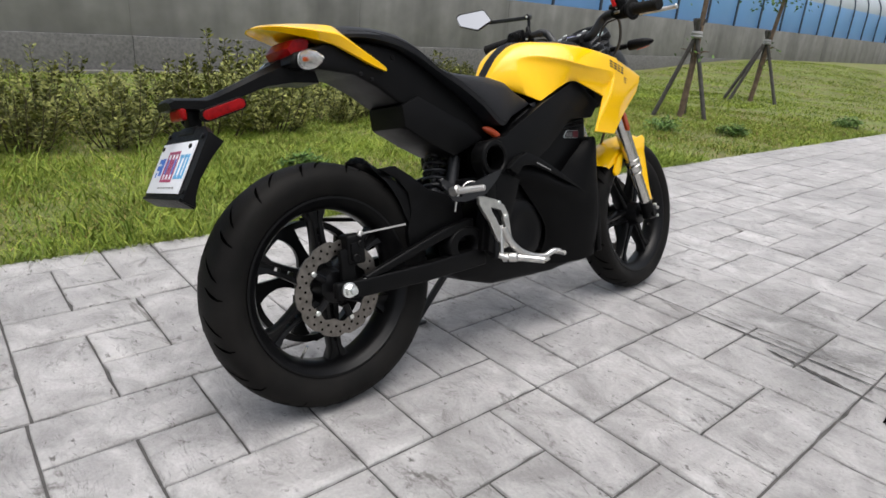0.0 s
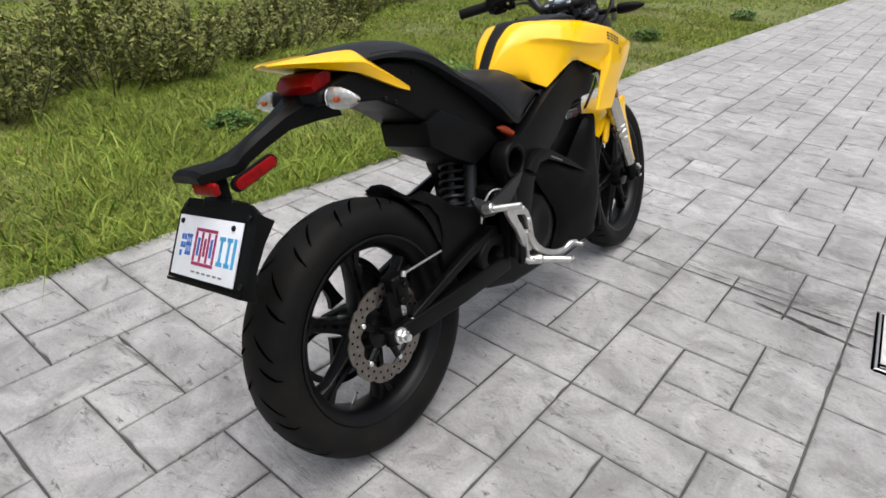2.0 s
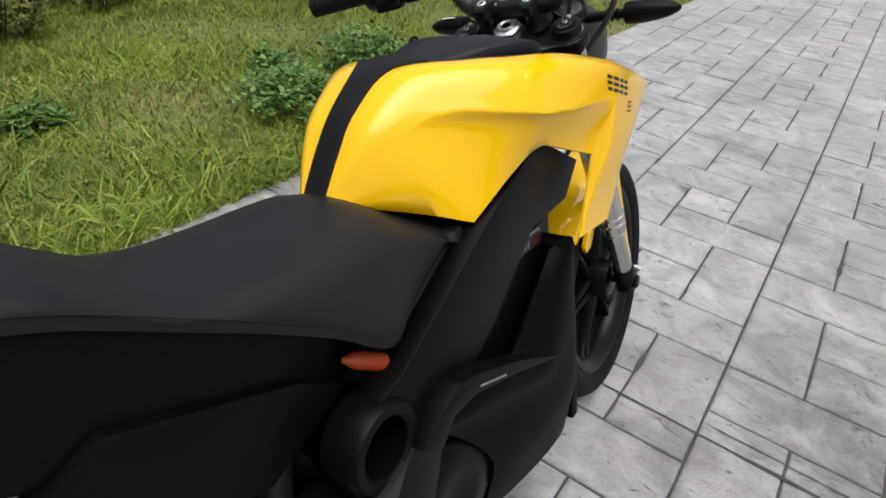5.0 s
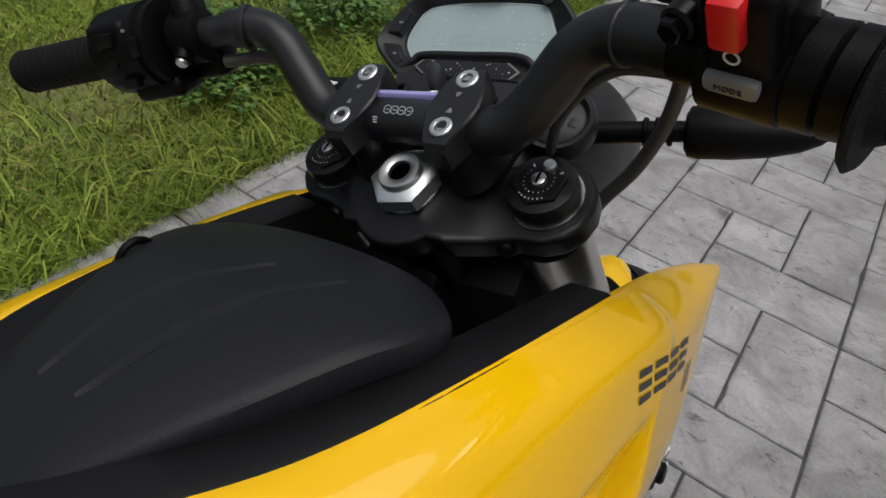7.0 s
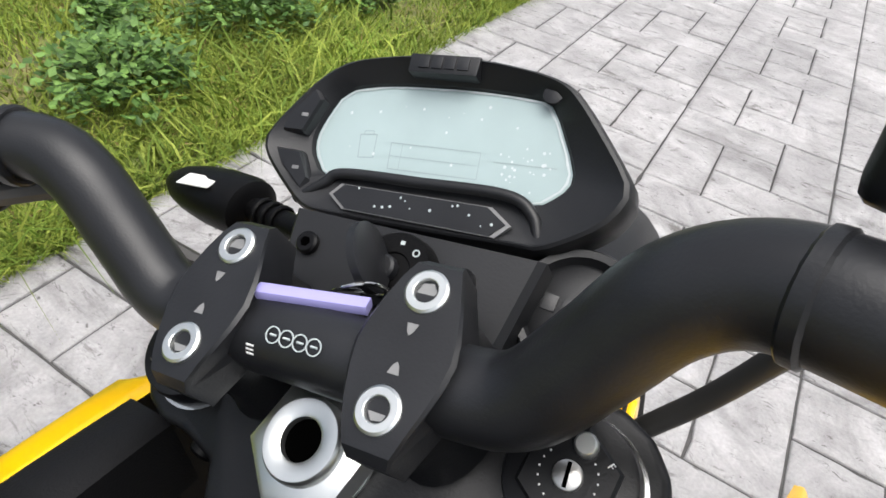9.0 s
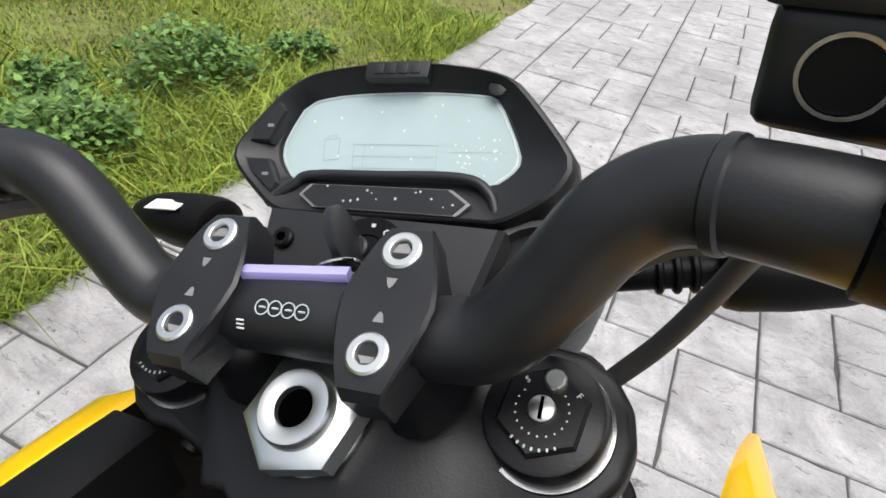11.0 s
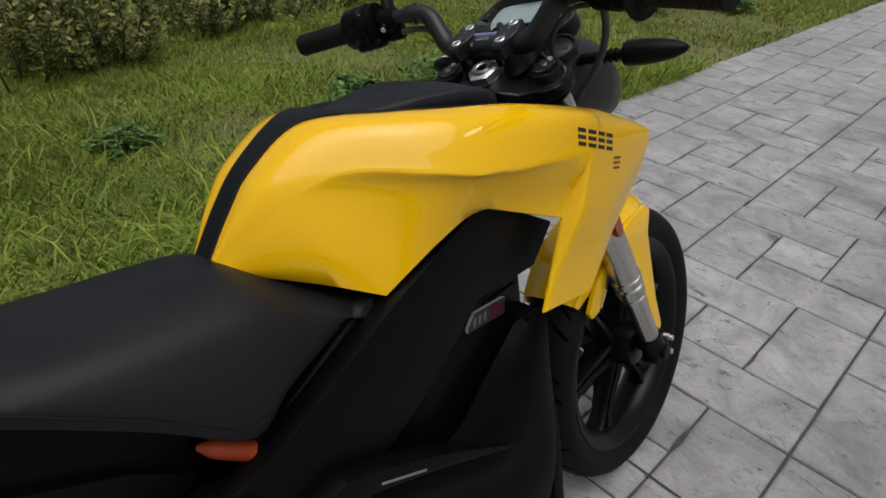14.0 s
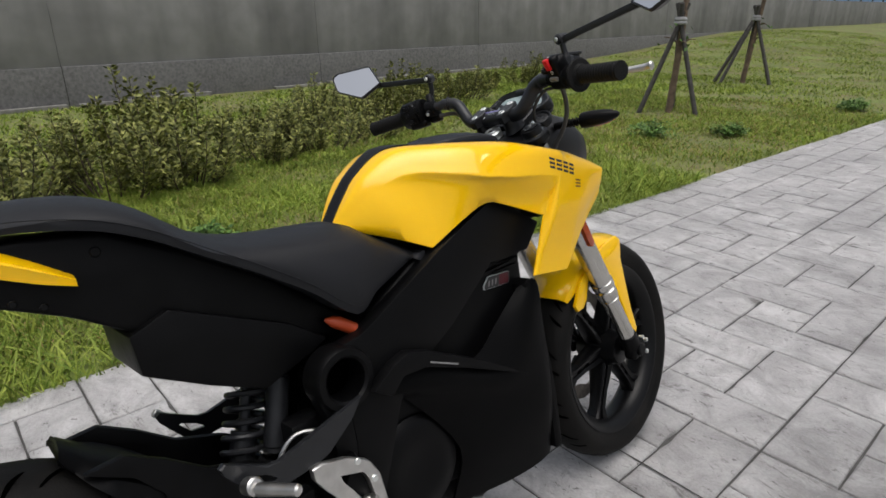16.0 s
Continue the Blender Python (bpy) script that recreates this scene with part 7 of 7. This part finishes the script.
    for key, lo, hi in (("Y", 1.05, 1.45), ("Y", 2.3, 1.6), ("X", 0.1, 0.7)):
        q = n.new("ShaderNodeMapRange")
        q.interpolation_type = "SMOOTHSTEP"
        q.inputs["From Min"].default_value, q.inputs["From Max"].default_value = lo, hi
        l.new(sep.outputs[key], q.inputs["Value"])
        if dirt is None:
            dirt = q.outputs[0]
        else:
            g = n.new("ShaderNodeMath")
            g.operation = "MULTIPLY"
            l.new(dirt, g.inputs[0])
            l.new(q.outputs[0], g.inputs[1])
            dirt = g.outputs[0]
    blot = field(5.0, 11, 0.74, 0.8, 0.42, 0.58)
    g = n.new("ShaderNodeMath")
    g.operation = "MULTIPLY"
    l.new(dirt, g.inputs[0])
    l.new(blot, g.inputs[1])
    s4 = n.new("ShaderNodeMapRange")
    s4.inputs["To Min"].default_value, s4.inputs["To Max"].default_value = 1.0, 0.58
    l.new(g.outputs[0], s4.inputs["Value"])
    k3 = n.new("ShaderNodeMath")
    k3.operation = "MULTIPLY"
    l.new(k2.outputs[0], k3.inputs[0])
    l.new(s4.outputs[0], k3.inputs[1])
    l.new(k3.outputs[0], mul.inputs["Scale"])
    l.new(mul.outputs[0], b.inputs["Base Color"])
    rr = n.new("ShaderNodeMapRange")
    rr.inputs["To Min"].default_value, rr.inputs["To Max"].default_value = 0.42, 0.75
    l.new(cloud, rr.inputs["Value"])
    l.new(rr.outputs[0], b.inputs["Roughness"])
    relief = field(6.0, 12, 0.72, 2.2, 0.3, 0.7, True)
    bp = n.new("ShaderNodeBump")
    bp.inputs["Strength"].default_value, bp.inputs["Distance"].default_value = 0.7, 0.013
    l.new(relief, bp.inputs["Height"])
    l.new(bp.outputs[0], b.inputs["Normal"])
    return m


STONE = stone_material()
UX = 0.1965
TURN = Matrix.Translation((0.267, 0, 0)) @ pose(0, 0, 0, 0, 0, -0.9)


def row_y(cj):
    """Where a row of stamping mats begins, and how deep a course in it is: the mats change at the drag marks."""
    return (0.484 + 0.574 * cj, 0.574 / 3) if cj < 1 else (1.058, 0.596 / 3) if cj == 1 else (1.654 + 0.594 * (cj - 2), 0.594 / 3)


UY = 0.1945
rt = random.Random(21)


def stone_mesh(w, h, seed):
    """A stone with worn, uneven edges: skirt, rounded lip, slightly domed top."""
    r = random.Random(seed)
    bm = bmesh.new()
    nx, ny = max(3, round(w / 0.05)), max(3, round(h / 0.05))
    edge = [(-w / 2 + w * i / nx, -h / 2) for i in range(nx)] + [(w / 2, -h / 2 + h * i / ny) for i in range(ny)]
    edge += [(w / 2 - w * i / nx, h / 2) for i in range(nx)] + [(-w / 2, h / 2 - h * i / ny) for i in range(ny)]
    def inset(k):
        out = []
        for x, y in edge:
            out.append((x * (1 - 2 * k / w), y * (1 - 2 * k / h)))
        return out
    wob = [r.uniform(0, 0.0020) + (r.random() < 0.04) * r.uniform(0.002, 0.007) for _ in edge]
    rings = []
    for k, z in ((0.0021, -0.010), (0.0024, -0.0034), (0.0048, -0.0005), (0.020, 0.0003)):
        base = inset(k)
        rings.append([bm.verts.new((x * (1 - 2 * wo / w), y * (1 - 2 * wo / h), z + (0.0012 * noise.noise((x * 9 + seed, y * 9, 0)) if z > -0.002 else 0))) for (x, y), wo in zip(base, wob)])
    n = len(edge)
    for a, b in zip(rings, rings[1:]):
        for i in range(n):
            j = (i + 1) % n
            bm.faces.new((a[i], a[j], b[j], b[i]))
    bm.faces.new(rings[-1])
    me = bpy.data.meshes.new("paving_stone")
    bm.to_mesh(me)
    bm.free()
    me.materials.append(STONE)
    me.shade_smooth()
    me.set_sharp_from_angle(angle=radians(60))
    return me


SIZES = ((1, 2), (1, 1), (2, 1))
stones = {s: [stone_mesh(s[0] * UX, s[1] * UY, 10 * k + 100 * i) for k in range(6)] for i, s in enumerate(SIZES)}
PIN = ((0, 0, 1, 2), (1, 1, 1, 1), (0, 2, 2, 1), (2, 1, 1, 2), (1, 0, 2, 1))
near, far_v, far_f = 0, [], []
for ci in range(-4, 14):
    shift = 0.012 if ci < -1 else 0.0
    for cj in range(-9, 44):
        y0, course = row_y(cj)
        for i, j, w, h in PIN:
            c = TURN @ Vector(((3 * ci + i + w / 2) * UX, y0 + (j + h / 2) * course + shift, 0.0015 * rt.uniform(-1, 1)))
            right = c.x + w * UX / 2
            cut = max(0.0, edge_x(c.y) + 0.010 * noise.noise((c.y * 3, 0, 0)) - (right - w * UX))
            if c.y < -5.9 or c.x > 8.8 or w * UX - cut < 0.025:
                continue
            squeeze = 1 - cut / (w * UX)
            c = c + Vector((cut / 2, 0, 0))
            k = rt.randrange(6)
            me = stones[(w, h)][k]
            m = Matrix.Translation(c) @ pose(0, 0, 0, rt.uniform(-0.15, 0.15), rt.uniform(-0.15, 0.15), -0.9 + 180 * rt.randrange(2)) @ Matrix.Diagonal((squeeze, course / UY, 1, 1))
            if near < 300 and -0.75 < c.y < 3.6 and c.x < 1.9:
                ob = new("paving_stone", me)
                ob.parent = pavement
                ob.matrix_basis = m
                near += 1
            elif c.y < 26:
                b = len(far_v)
                far_v += [m @ v.co for v in me.vertices]
                far_f += [[b + q for q in p.vertices] for p in me.polygons]
me = bpy.data.meshes.new("paving_stones")
me.from_pydata(far_v, [], far_f)
me.materials.append(STONE)
me.shade_smooth()
me.set_sharp_from_angle(angle=radians(60))
ob = new("paving_stones", me)
ob.parent = pavement
tagged(ob, kind="stuff")

# straight drag marks where two stamping mats met
MARK = mat("dirt_filled_mark", (0.050, 0.047, 0.045), 0.95, var=0.5, scale=40)
for name, a, b, w in (("mat_seam", (-0.05, 1.365), (1.9, 1.315), 0.011), ("drag_mark", (0.575, 1.298), (0.92, 1.232), 0.019), ("drag_mark", (0.285, 1.40), (1.3, 1.375), 0.006)):
    bm = bmesh.new()
    lo, hi = [], []
    for i in range(41):
        t = i / 40
        x, y = a[0] + (b[0] - a[0]) * t, a[1] + (b[1] - a[1]) * t + 0.003 * noise.noise((t * 17, w * 900, 0))
        k = w * (0.35 + 0.65 * abs(noise.noise((t * 11, 3 + w * 500, 1))) * 1.6) * math.sin(math.pi * min(1, max(0.04, t * 6), 1)) ** 0 * min(1, 0.2 + 8 * t, 0.2 + 8 * (1 - t))
        lo.append(bm.verts.new((x, y - k / 2, 0.0032)))
        hi.append(bm.verts.new((x, y + k / 2, 0.0032)))
    for i in range(40):
        bm.faces.new((lo[i], lo[i + 1], hi[i + 1], hi[i]))
    ob = part(name, bm, MARK, pavement, "dark dirt-filled mark across the stones", 0)

# ---- steel-framed cover in the paving ----
cover = new("drain_cover")
tagged(cover, "square drain cover in a bright steel frame, among paving", "drain cover")
CW = 0.19
ring_bm = bmesh.new()
loft([[(sx * k, sy * k, z) for sx, sy in ((-1, -1), (1, -1), (1, 1), (-1, 1))] for k, z in ((CW, -0.02), (CW, 0.0065), (CW - 0.0015, 0.0075), (CW - 0.007, 0.0075), (CW - 0.008, 0.0065), (CW - 0.008, -0.004))], True, False, ring_bm)
part("cover_frame", ring_bm, ALU, cover, "bright steel angle frame", 30)
part("cover_gap", box((0, 0, 0.0016), (2 * CW - 0.016, 2 * CW - 0.016, 0.004), 0), HOLESHADE, cover)
part("cover_plate", box((0, 0.012, 0.0045), (2 * CW - 0.030, 2 * CW - 0.056, 0.006), 0.0015), COVERPALE, cover, "pale worn metal plate")
part("cover_bar", box((0, -CW + 0.020, 0.0045), (2 * CW - 0.030, 0.005, 0.006), 0.001), ALU, cover)
for sx, sy, w, h in ((-1, 0, 0.006, 2 * CW), (0, -1, 2 * CW, 0.005)):
    part("cover_joint", box((sx * (CW + w / 2 + 0.001), sy * (CW + h / 2 + 0.001), 0.0005), (w, h, 0.006), 0.001), HOLESHADE, cover, "dark open joint beside the frame")
cover.matrix_basis = pose(1.141, 1.345, 0, 0, 0, 3.5)
